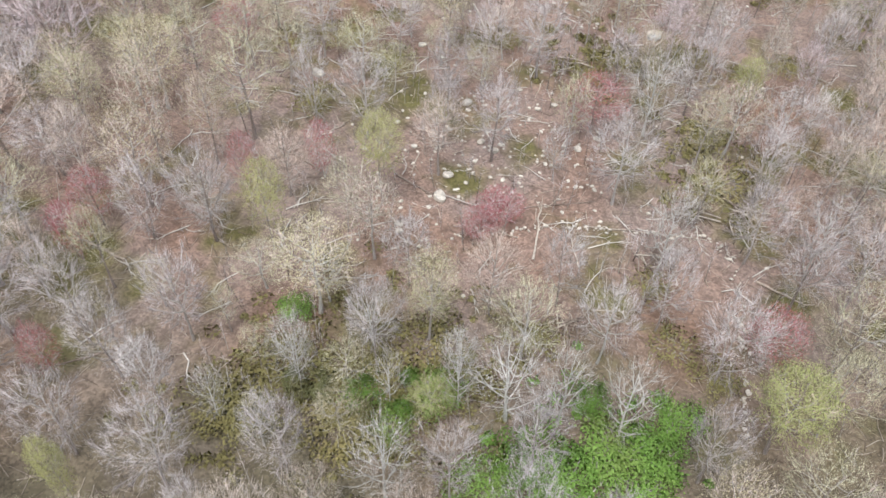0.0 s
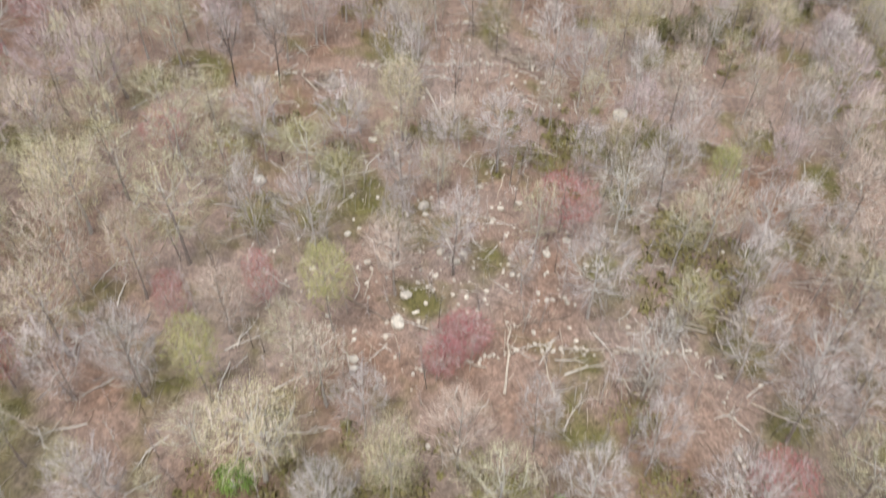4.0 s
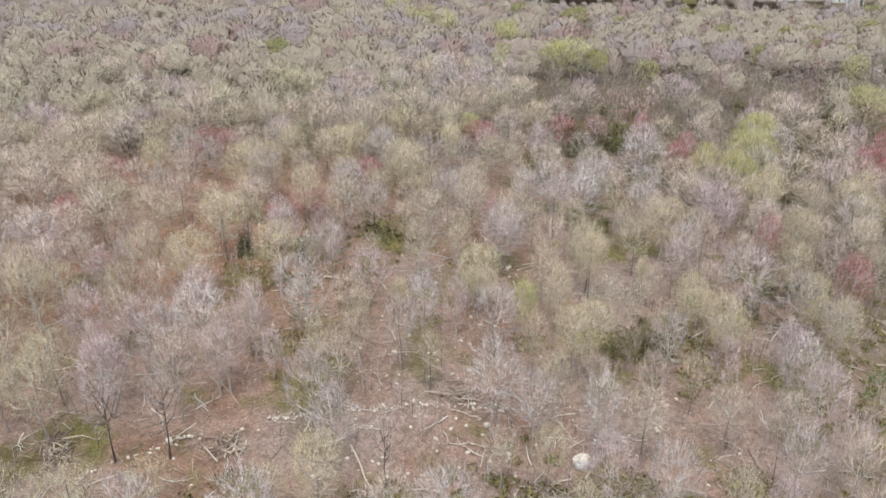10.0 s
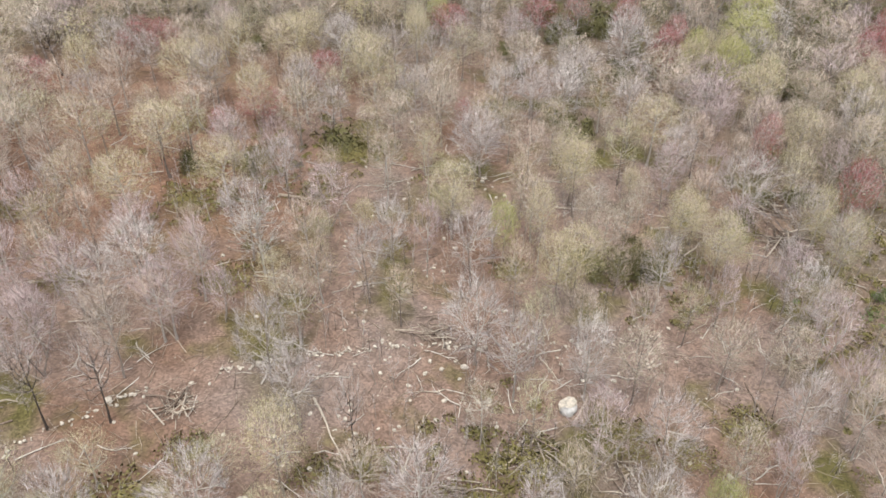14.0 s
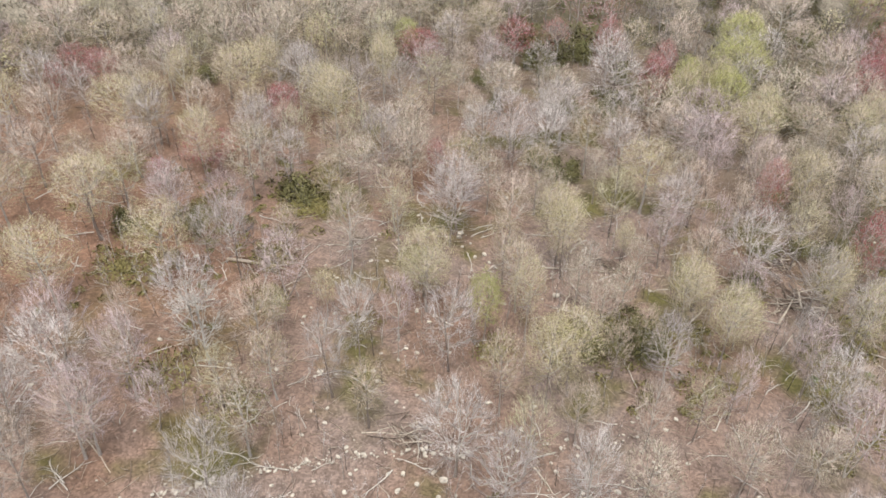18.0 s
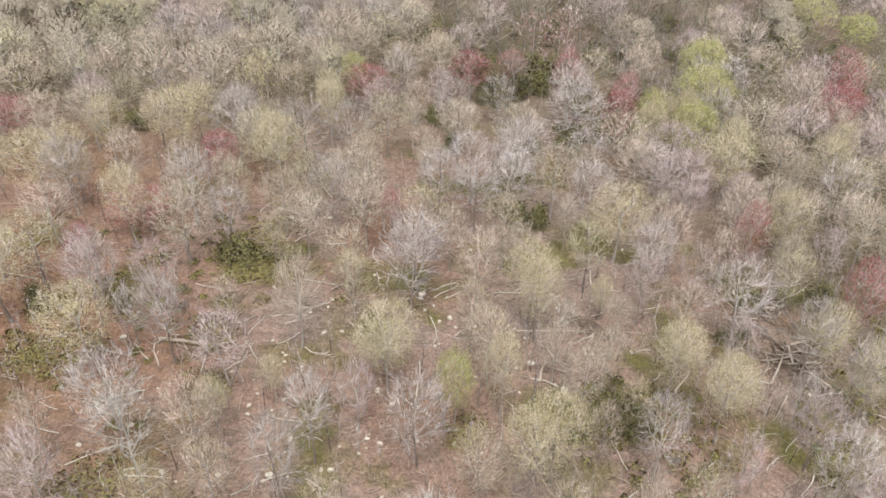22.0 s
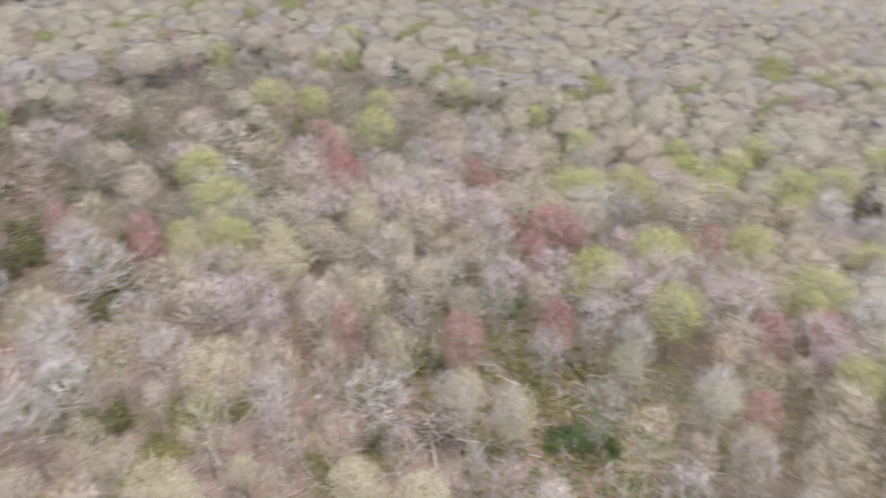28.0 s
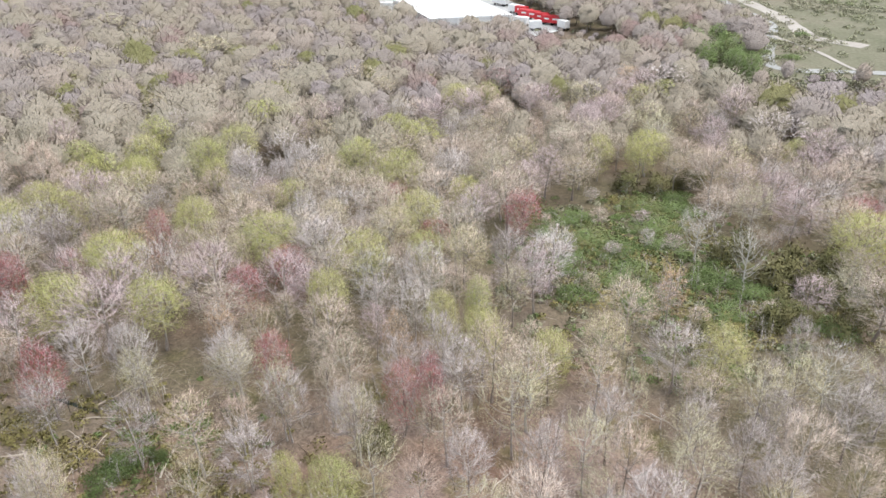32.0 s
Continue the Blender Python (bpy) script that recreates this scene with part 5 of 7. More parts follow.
def far_tree(seed, buds, bud, twigs=0, core=0.8, segs=9, rows=5, low=-0.45):
    """A distant crown: a dome of twigs under a loose cover of buds that breaks its outline."""
    rng = np.random.default_rng(seed)
    wood, crown = Soup(), Soup()
    tube(wood, [(0, 0, 0), (0.1, 0, 3), (0, 0.2, 6)], [0.15, 0.12, 0.1], 3)
    mid_z, up = 7.1, 4.9
    v, t = crown_core(rng, 4.0 * core, up * core, mid_z, segs, rows, low)
    crown.add(v, t, 0, far_out(v))
    at, d = crown_shell(rng, buds, 12.0, 4.0, 0.3, 0.72, 1.02)
    flakes(crown, at, rng.uniform(0.6, 1.4, buds) * bud, rng, 0, d, far_out(at))
    if twigs:
        at, d = crown_shell(rng, twigs, 12.0, 4.0, 0.3, 0.6, 0.9)
        slivers(crown, at, d + [0, 0, 0.4] + rng.normal(0, 0.3, (twigs, 3)), rng.uniform(0.9, 1.7, twigs), rng.uniform(0.08, 0.2, twigs), rng, 0, far_out(at))
    return wood.arrays(), crown.arrays()


puff_kinds = [far_tree(330 + k, 300, 0.14, 420, 0.68) for k in range(6)]

# ---- woods between the placed trees ----
fill_rng = np.random.default_rng(17)


def smooth_noise(x, y, scale, seed):
    return noise.noise(Vector((x / scale, y / scale, seed * 7.3)))


CLEARINGS = [(78, 102, 6), (-7, 128, 9), (-14, 113, 7), (10.5, 125, 8), (2, 48, 13), (13, 79, 13), (-8, 84, 9), (7, 40, 6), (31, 115, 7), (110, -5, 20), (90, -8, 13), (122, -18, 14), (8, 12, 8), (-10, 17, 7), (44, 72, 9), (84, 87, 9), (93, 93, 6), (76, 80, 6), (-8, 141, 8), (3, 141, 7), (-16, 20, 7), (26, 30, 5), (108, 105, 6), (5, 118, 6)]
SIGHT = [(27.6, 75.2, 0.9), (14, 79, 1.2), (-17.5, 83, 0.9)]  # open lanes before the boulder and the walls
OPEN_GROUND = [(x, y) for x, y in MEADOW_EDGE]
HOLLOW = [(116, 17), (130, 4), (132, -19), (127, -34), (106, -24), (96, -34), (90, -50), (68, -46), (56, -22), (57, -5), (59, 2), (65, 9), (70, 15), (76, 23), (82, 33), (90, 33)]
YARD_EDGE = [(374, -20), (342, -25), (300, -28), (286, -30), (272, -58), (268, -76), (279, -82), (291, -92), (333, -95), (360, -94), (385, -80), (388, -37)]


def inside(x, y, poly):
    hit = False
    for k in range(len(poly)):
        (ax, ay), (bx, by) = poly[k - 1], poly[k]
        if (ay > y) != (by > y) and x < (bx - ax) * (y - ay) / (by - ay) + ax:
            hit = not hit
    return hit


def near_open(x, y):
    if inside(x, y, OPEN_GROUND) or inside(x, y, YARD_EDGE):
        return True
    return any(math.hypot(x - a, y - b) < 8 for a, b in ((194, -122), (188, -140), (176, -162), (194, -112), (190, -104)))


cells = {}
for x, y, r in taken:
    cells.setdefault((int(x // 8), int(y // 8)), []).append((x, y, r * 0.55 + 1.2))


def free_spot(x, y, gap):
    i, j = int(x // 8), int(y // 8)
    for a in (-1, 0, 1):
        for b in (-1, 0, 1):
            for px, py, pr in cells.get((i + a, j + b), ()):
                if (px - x) ** 2 + (py - y) ** 2 < (pr + gap) ** 2:
                    return False
    cells.setdefault((i, j), []).append((x, y, gap))
    return True


def stony(x, y):
    """The thin, stony middle of the hillside, where the trees are small and far apart."""
    return -36 < x < 68 and 52 < y < 170


spots = []
for _ in range(28000):
    x, y = fill_rng.uniform(-105, 190), fill_rng.uniform(-75, 230)
    if near_open(x, y):
        continue
    if any(abs((x - a) * (b - 26) - (y - b) * (a - 2)) / math.hypot(a - 2, b - 26) < 2.2 and -12 * w < y - b < 1 for a, b, w in SIGHT):
        continue
    if inside(x, y, HOLLOW) and fill_rng.uniform() > 0.06:
        continue
    dens = 0.75 + 0.9 * smooth_noise(x, y, 26, 1)
    if stony(x, y):
        dens *= 0.52
    if 58 < x < 100 and 62 < y < 100:
        dens *= 0.5
    if 56 < x < 170 and 140 < y < 215:
        dens *= 0.42
    if any((x - a) ** 2 + (y - b) ** 2 < q * q for a, b, q in CLEARINGS):
        dens *= 0.05 if x > 75 and y < 20 else 0.2
    if fill_rng.uniform() < dens and free_spot(x, y, 2.25 + reach_of(x, y) / 200):
        spots.append((x, y))
spots.sort(key=lambda p: reach_of(*p))

BUD_SLOT = {"bare": 6, "oak": 3, "yellow": 4, "red": 5}
TWIG_SLOT = {"bare": (1, 6, 7, 2, 8), "oak": (2, 8), "yellow": (2,), "red": (7,)}


def kind_for(x, y):
    """Which tree grows where: reds in the damp ground far ahead, cream buds on the slopes."""
    u = fill_rng.uniform()
    red = 0 if reach_of(x, y) < 8 else 0.012 + 0.12 * max(0, smooth_noise(x, y, 45, 5)) + (0.07 if y > 170 else 0)
    oak = (0.42 if x < 50 and y > 150 else 0.34 if x > 60 else 0.26) + 0.4 * smooth_noise(x, y, 40, 9) + (0.14 if y > 95 or x > 110 else 0)
    yel = 0.006 if x < 135 and 50 < y < 230 or x < 75 and y < 165 else 0.01 + 0.10 * max(0, smooth_noise(x, y, 60, 13)) + (0.06 if 75 < x < 260 else 0)
    if u < red:
        return "red"
    if u < red + yel:
        return "yellow"
    if u < red + yel + oak:
        return "oak"
    return "bare"


def put_arrays(soup, arrays, m, slots):
    v, t, tm = arrays[:3]
    w = v @ np.array(m.to_3x3()).T + np.array(m.translation)
    soft = arrays[3] if len(arrays) > 3 else None
    soup.v.append(w)
    soup.nm.append(None if soft is None else soft @ np.array(m.to_3x3().inverted()))
    soup.t.append(t + soup.n)
    soup.tm.append(np.array(slots)[tm])
    soup.n += len(w)


mid = Soup()
counts = {"bare": 0, "oak": 0, "yellow": 0, "red": 0}
LIMIT = {"bare": 860, "oak": 290, "yellow": 40, "red": 40}
BARE_CYCLE = [bare_kinds, forked_kinds, mauve_kinds, tan_kinds, mauve_kinds, tan_kinds, olive_kinds, tan_kinds]
BARE_GROUP = ["bare trees on the hillside", "forked trees on the hillside", "hazy trees on the hillside", "tan trees on the hillside", "hazy trees on the hillside", "tan trees on the hillside", "olive trees on the hillside", "tan trees on the hillside"]
KINDS = {"bare": bare_kinds, "oak": oak_kinds, "yellow": yellow_kinds, "red": red_kinds}
GROUPS = {"bare": "bare trees on the hillside", "oak": "budding trees on the hillside", "yellow": "leafing trees in the wood", "red": "red maples in the wood"}
for x, y in spots:
    kind = kind_for(x, y)
    size = fill_rng.uniform(0.62, 1.12)
    r, h = 3.6 * size * fill_rng.uniform(0.8, 1.15), 12.5 * size ** 0.6 * fill_rng.uniform(0.85, 1.1)
    if reach_of(x, y) > 6:
        r *= 1.45
    if stony(x, y):
        r, h = r * 0.76, h * 0.9
    if kind == "red":
        r, h = r * 0.8, h * 0.75
    damp = 58 < x < 190 and y > 138 and kind in ("bare", "oak") and fill_rng.uniform() < 0.7
    if counts[kind] < LIMIT[kind] and not damp:
        counts[kind] += 1
        if kind == "bare":
            c = int(4.0 + 9 * smooth_noise(x, y, 22, 3) + fill_rng.uniform(-2.5, 2.5)) % 8
            if y < 52 and x < 75:
                c = (0, 6, 1, 6, 5, 0, 6, 3)[c]
            plant(BARE_CYCLE[c], x, y, r, h, BARE_GROUP[c])
        else:
            plant(KINDS[kind], x, y, r, h, GROUPS[kind])
        continue
    if damp:
        wood, crown = woods_kinds[kind][int(fill_rng.integers(0, len(woods_kinds[kind])))]
        m = stand(x, y, r * 0.9, h, fill_rng.uniform(0, 360))
        put_arrays(mid, wood, m, [0, 9])
        tone = (10, 11, 12)[int(fill_rng.integers(0, 3))]
        put_arrays(mid, crown, m, [tone, 13 if kind == "oak" else tone])
        continue
    if kind in ("bare", "oak") and reach_of(x, y) > 14 and fill_rng.uniform() < 0.3 + reach_of(x, y) / 160:
        wood, crown = puff_kinds[int(fill_rng.integers(0, len(puff_kinds)))]
        m = stand(x, y, r, h, fill_rng.uniform(0, 360))
        put_arrays(mid, wood, m, [0, 0])
        put_arrays(mid, crown, m, [13 if kind == "oak" else (10, 11, 12)[int(fill_rng.integers(0, 3))]])
        continue
    wood, crown = woods_kinds[kind][int(fill_rng.integers(0, len(woods_kinds[kind])))]
    m = stand(x, y, r, h, fill_rng.uniform(0, 360))
    put_arrays(mid, wood, m, [0, 9])
    tone = TWIG_SLOT[kind][int(fill_rng.integers(0, len(TWIG_SLOT[kind])))]
    put_arrays(mid, crown, m, [tone, tone if kind == "bare" else BUD_SLOT[kind]])
WOOD_MATS = [BARK_MID, TWIG, TWIG_TAN, BUD_OAK, BUD_YELLOW, BUD_RED_SOFT, HAZE, TWIG_MAUVE, TWIG_OLIVE, BARK, FAR_TWIG, FAR_MAUVE, FAR_TAN, FAR_OAK]
woods = new("surrounding_woods", mesh_of("surrounding_woods", mid.arrays(), WOOD_MATS, True))
tagged(woods, "spring woods of grey, cream, red and yellow-green trees", "woods", kind="stuff")


# ---- far woods ----
far_shapes = [far_tree(300 + k, 90, 0.2, 300, 0.72, low=-1.3) for k in range(8)]
leafy_shapes = [far_tree(310 + k, 200, 0.2, 180, 0.74, low=-1.3) for k in range(4)]
POWER_CORRIDOR = [(-70, 590), (60, 565), (112, 355), (190, 325), (320, 325), (520, 310), (520, 396), (330, 412), (215, 415), (140, 450), (95, 660), (-60, 680)]
HOME_LOTS = [(103.6, 633.6), (126.1, 541.8), (114.7, 547.6), (144.3, 530.9), (317.2, 496.1), (312, 466), (321, 456), (337, 444), (97, 600), (138.8, 791.9), (345, 470)]


CORRIDOR = material("corridor_scrub", [(0.26, 0.245, 0.225), (0.32, 0.30, 0.275), (0.28, 0.27, 0.225)], 0.04, 0.95, 0.8, 0, 0.0, 0.1, 0.3)
strip("ground_corridor", [(112, 418), (150, 392), (215, 372), (330, 368), (520, 353)], 90.0, 0.5, CORRIDOR, "open strip of dull scrub below the power line", "ground")
strip("ground_corridor", [(-65, 640), (40, 618), (78, 604), (105, 500), (120, 425)], 46.0, 0.5, CORRIDOR, "open strip of dull scrub below the power line", "ground")


def on_lot(x, y):
    """Round a house or on the open ground before it."""
    for a, b in HOME_LOTS:
        q = math.hypot(a, b)
        u, w = ((x - a) * a + (y - b) * b) / q, abs((x - a) * b - (y - b) * a) / q
        if -40 < u < 9 and w < 9:
            return True
    return False


far = Soup()
for _ in range(21000):
    az = radians(fill_rng.uniform(-44, 150))
    q = math.sqrt(fill_rng.uniform(120**2, (480 if az < 1.15 else 360) ** 2))
    x, y = 20 + q * math.sin(az), 70 + q * math.cos(az)
    if (-105 < x < 190 and -75 < y < 230) or near_open(x, y) or on_lot(x, y):
        continue
    if not free_spot(x, y, 2.0 + q / 330):
        continue
    kind = kind_for(x, y)
    pool = leafy_shapes if kind in ("oak", "yellow") else far_shapes
    wood, crown = pool[int(fill_rng.integers(0, len(pool)))]
    s = fill_rng.uniform(0.7, 1.05) ** 0.5 * fill_rng.choice((0.85, 1.0, 1.0, 1.25, 1.5)) * (0.38 if inside(x, y, POWER_CORRIDOR) or math.hypot(x - 180, y + 112) < 33 or (228 < x < 281 and -94 < y < -58) else 1)
    m = stand(x, y, s * 5.5, 11.5 * (0.5 + 0.5 * s) if s > 0.5 else 9 * s, fill_rng.uniform(0, 360))
    if s < 0.72:
        kind = "bare"
    put_arrays(far, wood, m, [0, 0])
    put_arrays(far, crown, m, [{"bare": (1, 5, 6, 1)[int(fill_rng.integers(0, 4))], "oak": 2, "yellow": 3, "red": 4}[kind]])
FAR_MATS = [BARK_MID, FAR_TWIG, FAR_OAK, FAR_YELLOW, FAR_RED, FAR_MAUVE, FAR_TAN]
far_woods = new("far_woods", mesh_of("far_woods", far.arrays(), FAR_MATS, True))
tagged(far_woods, "far slope of budding spring woods", "woods", kind="stuff")


crowns = [far_tree(400 + k, 30, 0.4, 0, 0.92, 7, 4, -1.2)[1] for k in range(6)]
horizon_woods = Soup()
for k in range(27000):
    az = radians(fill_rng.uniform(-45, 55))
    q = 470 + 1100 * fill_rng.uniform() ** 1.5
    if k % 3 == 0:
        az, q = radians(fill_rng.uniform(50, 135)), fill_rng.uniform(350, 720)
    x, y = 20 + q * math.sin(az), 70 + q * math.cos(az)
    if near_open(x, y) or inside(x, y, POWER_CORRIDOR) or on_lot(x, y) or not free_spot(x, y, 2.6 + (q - 470) / 200):
        continue
    s = fill_rng.uniform(0.8, 1.25) * (1 + (q - 470) / 1500)
    u, w = fill_rng.uniform(), smooth_noise(x, y, 90, 21)
    slot = 1 if u < 0.36 + 0.3 * w else 2 if u < 0.40 + 0.4 * w else 3 if u < 0.43 + 0.4 * w else 0
    # the farther the crown, the likelier it takes the haze-tinted canopy colour
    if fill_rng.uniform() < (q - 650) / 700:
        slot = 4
    m = pose(x, y, gz(x, y) - 2.6, 0, 0, fill_rng.uniform(0, 360)) @ Matrix.Diagonal((s, s, 0.6 + 0.4 * s, 1))
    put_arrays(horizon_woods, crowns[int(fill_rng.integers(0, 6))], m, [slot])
hw = new("horizon_woods", mesh_of("horizon_woods", horizon_woods.arrays(), [FAR_TWIG, FAR_OAK, FAR_RED, FAR_YELLOW, HAZY_FAR_WOOD], True))
tagged(hw, "wide low woods reaching towards the horizon", "woods", kind="stuff")


def far_canopy():
    """The roof of the woods beyond a kilometre, rough with crowns."""
    r = [1250.0]
    while r[-1] < 4900:
        r.append(r[-1] * 1.012)
    r = np.array(r)
    ang = np.radians(np.arange(-60, 80, 0.3))
    x, y = 20 + r[:, None] * np.sin(ang), 70 + r[:, None] * np.cos(ang)
    rng = np.random.default_rng(6)
    z = ground_z(x, y) + np.clip((r[:, None] - 1250) / 30, 0, 8) + rng.uniform(-1.3, 1.3, x.shape) + 3.0 * np.sin(x / 210 + 1.7 * np.sin(y / 340)) * np.sin(y / 130)
    v = np.stack([x, y, z], -1).reshape(-1, 3)
    m, n = x.shape
    i, j = np.meshgrid(np.arange(m - 1), np.arange(n - 1), indexing="ij")
    a = (i * n + j).ravel()
    wet = np.array([inside(px, py, WATER_EDGE) for px, py in zip(x[:-1, :-1].ravel(), y[:-1, :-1].ravel())])
    a = a[~wet]
    t = np.concatenate([np.stack([a, a + n + 1, a + n], -1), np.stack([a, a + 1, a + n + 1], -1)])
    return v, t[:, ::-1], np.zeros(len(t), int)


# the haze over this canopy is only the grey of its colour
canopy = new("backdrop_woods", mesh_of("backdrop_woods", far_canopy(), [HAZY_FAR_WOOD]))
tagged(canopy, "hazy grey woods along the horizon", "woods", kind="stuff")

# ---- rocks and boulders ----
def rock_arrays(seed, flat=0.7):
    rng = np.random.default_rng(seed)
    bm = bmesh.new()
    bmesh.ops.create_icosphere(bm, subdivisions=2, radius=1.0)
    off = rng.uniform(0, 50, 3)
    for v in bm.verts:
        p = v.co.copy()
        d = 1 + 0.28 * noise.noise(p * 1.3 + Vector(off)) + 0.12 * noise.noise(p * 3.1 + Vector(off))
        v.co = Vector((p.x * d, p.y * d * 0.85, p.z * d * flat))
    cut = rng.uniform(0.45, 0.75)
    for v in bm.verts:
        v.co.z = min(v.co.z, cut * flat + 0.12 * v.co.x)
    vs = np.array([v.co[:] for v in bm.verts])
    ts = np.array([[q.index for q in f.verts] for f in bm.faces])
    bm.free()
    return vs, ts, np.zeros(len(ts), int)


rock_meshes = [mesh_of("stone", rock_arrays(500 + k, 0.6 + 0.1 * (k % 3)), [STONE]) for k in range(6)]
white_rock = mesh_of("boulder", rock_arrays(520, 0.75), [STONE_WHITE], True)
rock_rng = random.Random(12)
for n, (x, y, r) in enumerate(ROCKS):
    big = n == 0
    ob = new("boulder" if r > 0.45 else "rock", white_rock if big else rock_rng.choice(rock_meshes))
    r = max(r, 0.26)
    ob.matrix_basis = pose(x, y, gz(x, y) + 0.22 * r, rock_rng.uniform(-10, 10), rock_rng.uniform(-10, 10), rock_rng.uniform(0, 360)) @ Matrix.Diagonal((r * 1.15, r * 1.05, r, 1))
    tagged(ob, "large pale grey boulder on leaf litter" if big else "pale weathered rock half sunk in leaf litter", "boulder" if big else "rock", "rocks on the hillside")

small_rocks = [rock_arrays(540 + k) for k in range(4)]
scree = Soup()
for x, y, spread_r, count in ((2, 50, 11, 110), (9, 55, 10, 50), (15, 80, 11, 60), (-6, 45, 12, 45), (12, 98, 16, 45), (30, 114, 14, 55), (44, 108, 14, 35), (0, 75, 18, 45), (36, 78, 14, 35), (20, 125, 30, 50), (70, 105, 22, 40), (0, 110, 22, 40), (25, 55, 20, 35), (14, 46, 6, 30)):
    for _ in range(count):
        px, py, s = x + rock_rng.gauss(0, spread_r * 0.6), y + rock_rng.gauss(0, spread_r * 0.6), rock_rng.uniform(0.07, 0.26)
        put_arrays(scree, rock_rng.choice(small_rocks), pose(px, py, gz(px, py) + 0.15 * s, 0, 0, rock_rng.uniform(0, 360)) @ Matrix.Diagonal((s * 1.2, s, s * 0.9, 1)), [0])
tagged(new("scattered_stones", mesh_of("scattered_stones", scree.arrays(), [STONE])), "small pale stones strewn over leaf litter", "stones", kind="stuff")


# ---- old stone walls ----
def stone_wall(line, label, density=1.0):
    line = np.array(line, float)
    seg = np.r_[0, np.cumsum(np.linalg.norm(np.diff(line, axis=0), axis=1))]
    x0, y0 = line.mean(0)
    top = new("stone_wall")
    top.location = (x0, y0, gz(x0, y0))
    tagged(top, label, "stone wall", "old stone walls")
    s = 0.0
    while s < seg[-1]:
        for row in (0, 1):
            if rock_rng.random() > density * (0.75 if row == 0 else 0.4):
                continue
            x = np.interp(s, seg, line[:, 0]) + rock_rng.gauss(0, 0.3)
            y = np.interp(s, seg, line[:, 1]) + rock_rng.gauss(0, 0.3)
            r = 0.07 + 0.17 * rock_rng.random() ** 1.8
            st = part("stone", rock_rng.choice(rock_meshes), top)
            st.matrix_basis = pose(x - x0, y - y0, gz(x, y) - gz(x0, y0) + (0.08 if row == 0 else 0.3), rock_rng.uniform(-20, 20), rock_rng.uniform(-20, 20), rock_rng.uniform(0, 360)) @ Matrix.Diagonal((r * 1.2, r, r, 1))
        s += rock_rng.choice((0.16, 0.22, 0.3, 0.45))
    return top


WALL_LABEL = "tumbled dry stone wall of pale fieldstones on leaf litter"
stone_wall([(-27, 79.2), (-25.3, 80.1), (-23.4, 81.3), (-21.1, 82.3), (-18.7, 83.1), (-17.5, 83.9), (-14, 85.6)], WALL_LABEL)
stone_wall([(-7.6, 86.6), (-2.5, 86.7), (3.4, 86.9), (9.2, 87.0), (14.5, 86.4), (20.0, 85.1), (26.3, 84.3)], WALL_LABEL)
stone_wall([(26.8, 84.2), (30.6, 83.3), (37.6, 83.4), (40.1, 82.1), (38.8, 77.7), (38.3, 73.1)], WALL_LABEL, 0.6)
stone_wall([(-8.8, 34.4), (-4.9, 35.6), (0.8, 37.1), (9.0, 38.2)], WALL_LABEL, 0.75)
stone_wall([(9.6, 38.4), (17, 37.9), (25.6, 37.6), (28, 34.4), (26.9, 26.6), (25.6, 21), (23.7, 14)], WALL_LABEL, 0.8)


# ---- fallen logs ----
def fallen_log(ax, ay, bx, by, thick, dark, limbs, seed):
    rng = np.random.default_rng(seed)
    a, b = np.array([ax, ay, gz(ax, ay) + thick * 0.8]), np.array([bx, by, gz(bx, by) + thick * 0.7])
    ln = np.linalg.norm(b - a)
    top = new("fallen_log")
    top.location = a
    tagged(top, "weathered grey fallen log among leaf litter" if dark else "bleached fallen log lying on leaf litter", "log", "fallen logs")
    s = Soup()
    u = np.linspace(0, 1, 6)[:, None]
    pts = (b - a) * u + rng.normal(0, 0.012 * ln, (6, 3)) * [1, 1, 0.3] * (u > 0)
    tube(s, pts, thick * (1 - 0.55 * u[:, 0]), 6)
    mat = DEADWOOD_DARK if dark else DEADWOOD
    part("stem", mesh_of("stem", s.arrays(), [mat]), top)
    for k in range(limbs):
        g = rng.uniform(0.45, 1.0)
        p0 = (b - a) * g
        way = unit((b - a) / ln + rng.normal(0, 0.7, 3) + [0, 0, 0.35])
        q = rng.uniform(0.12, 0.3) * ln
        s = Soup()
        mid_p = p0 + way * q * 0.5 + rng.normal(0, 0.05 * q, 3)
        end = p0 + way * q
        end[2] = max(end[2], -0.1)
        tube(s, [p0, mid_p, end], [thick * 0.4, thick * 0.28, 0], 4)
        part("branch", mesh_of("branch", s.arrays(), [mat]), top)


LOGS_A = [(14.6, 85.3, 19.6, 86.0), (17.5, 69.8, 19.8, 72.6), (1.9, 80.9, 4.0, 72.2), (-8.6, 77.8, -5.5, 82.0), (26.9, 82.3, 28.2, 78.0), (27.1, 72.6, 30.3, 76.0), (11.9, 89.3, 18.0, 87.7), (8.9, 70.0, 12.6, 76.4), (-29.2, 104.4, -23.9, 105.5)]
LOGS_B = [(10.7, 112.3, 11.1, 108.7), (68, 108.2, 68.8, 104.3), (38.5, 101.9, 40.8, 104.8), (81.0, 144.8, 83.4, 140.4), (39.5, 109.9, 46.3, 108.2), (50.7, 95.3, 56.3, 99.0), (27.3, 122.9, 28.1, 113.0), (73.1, 117.4, 69.7, 113.6)]
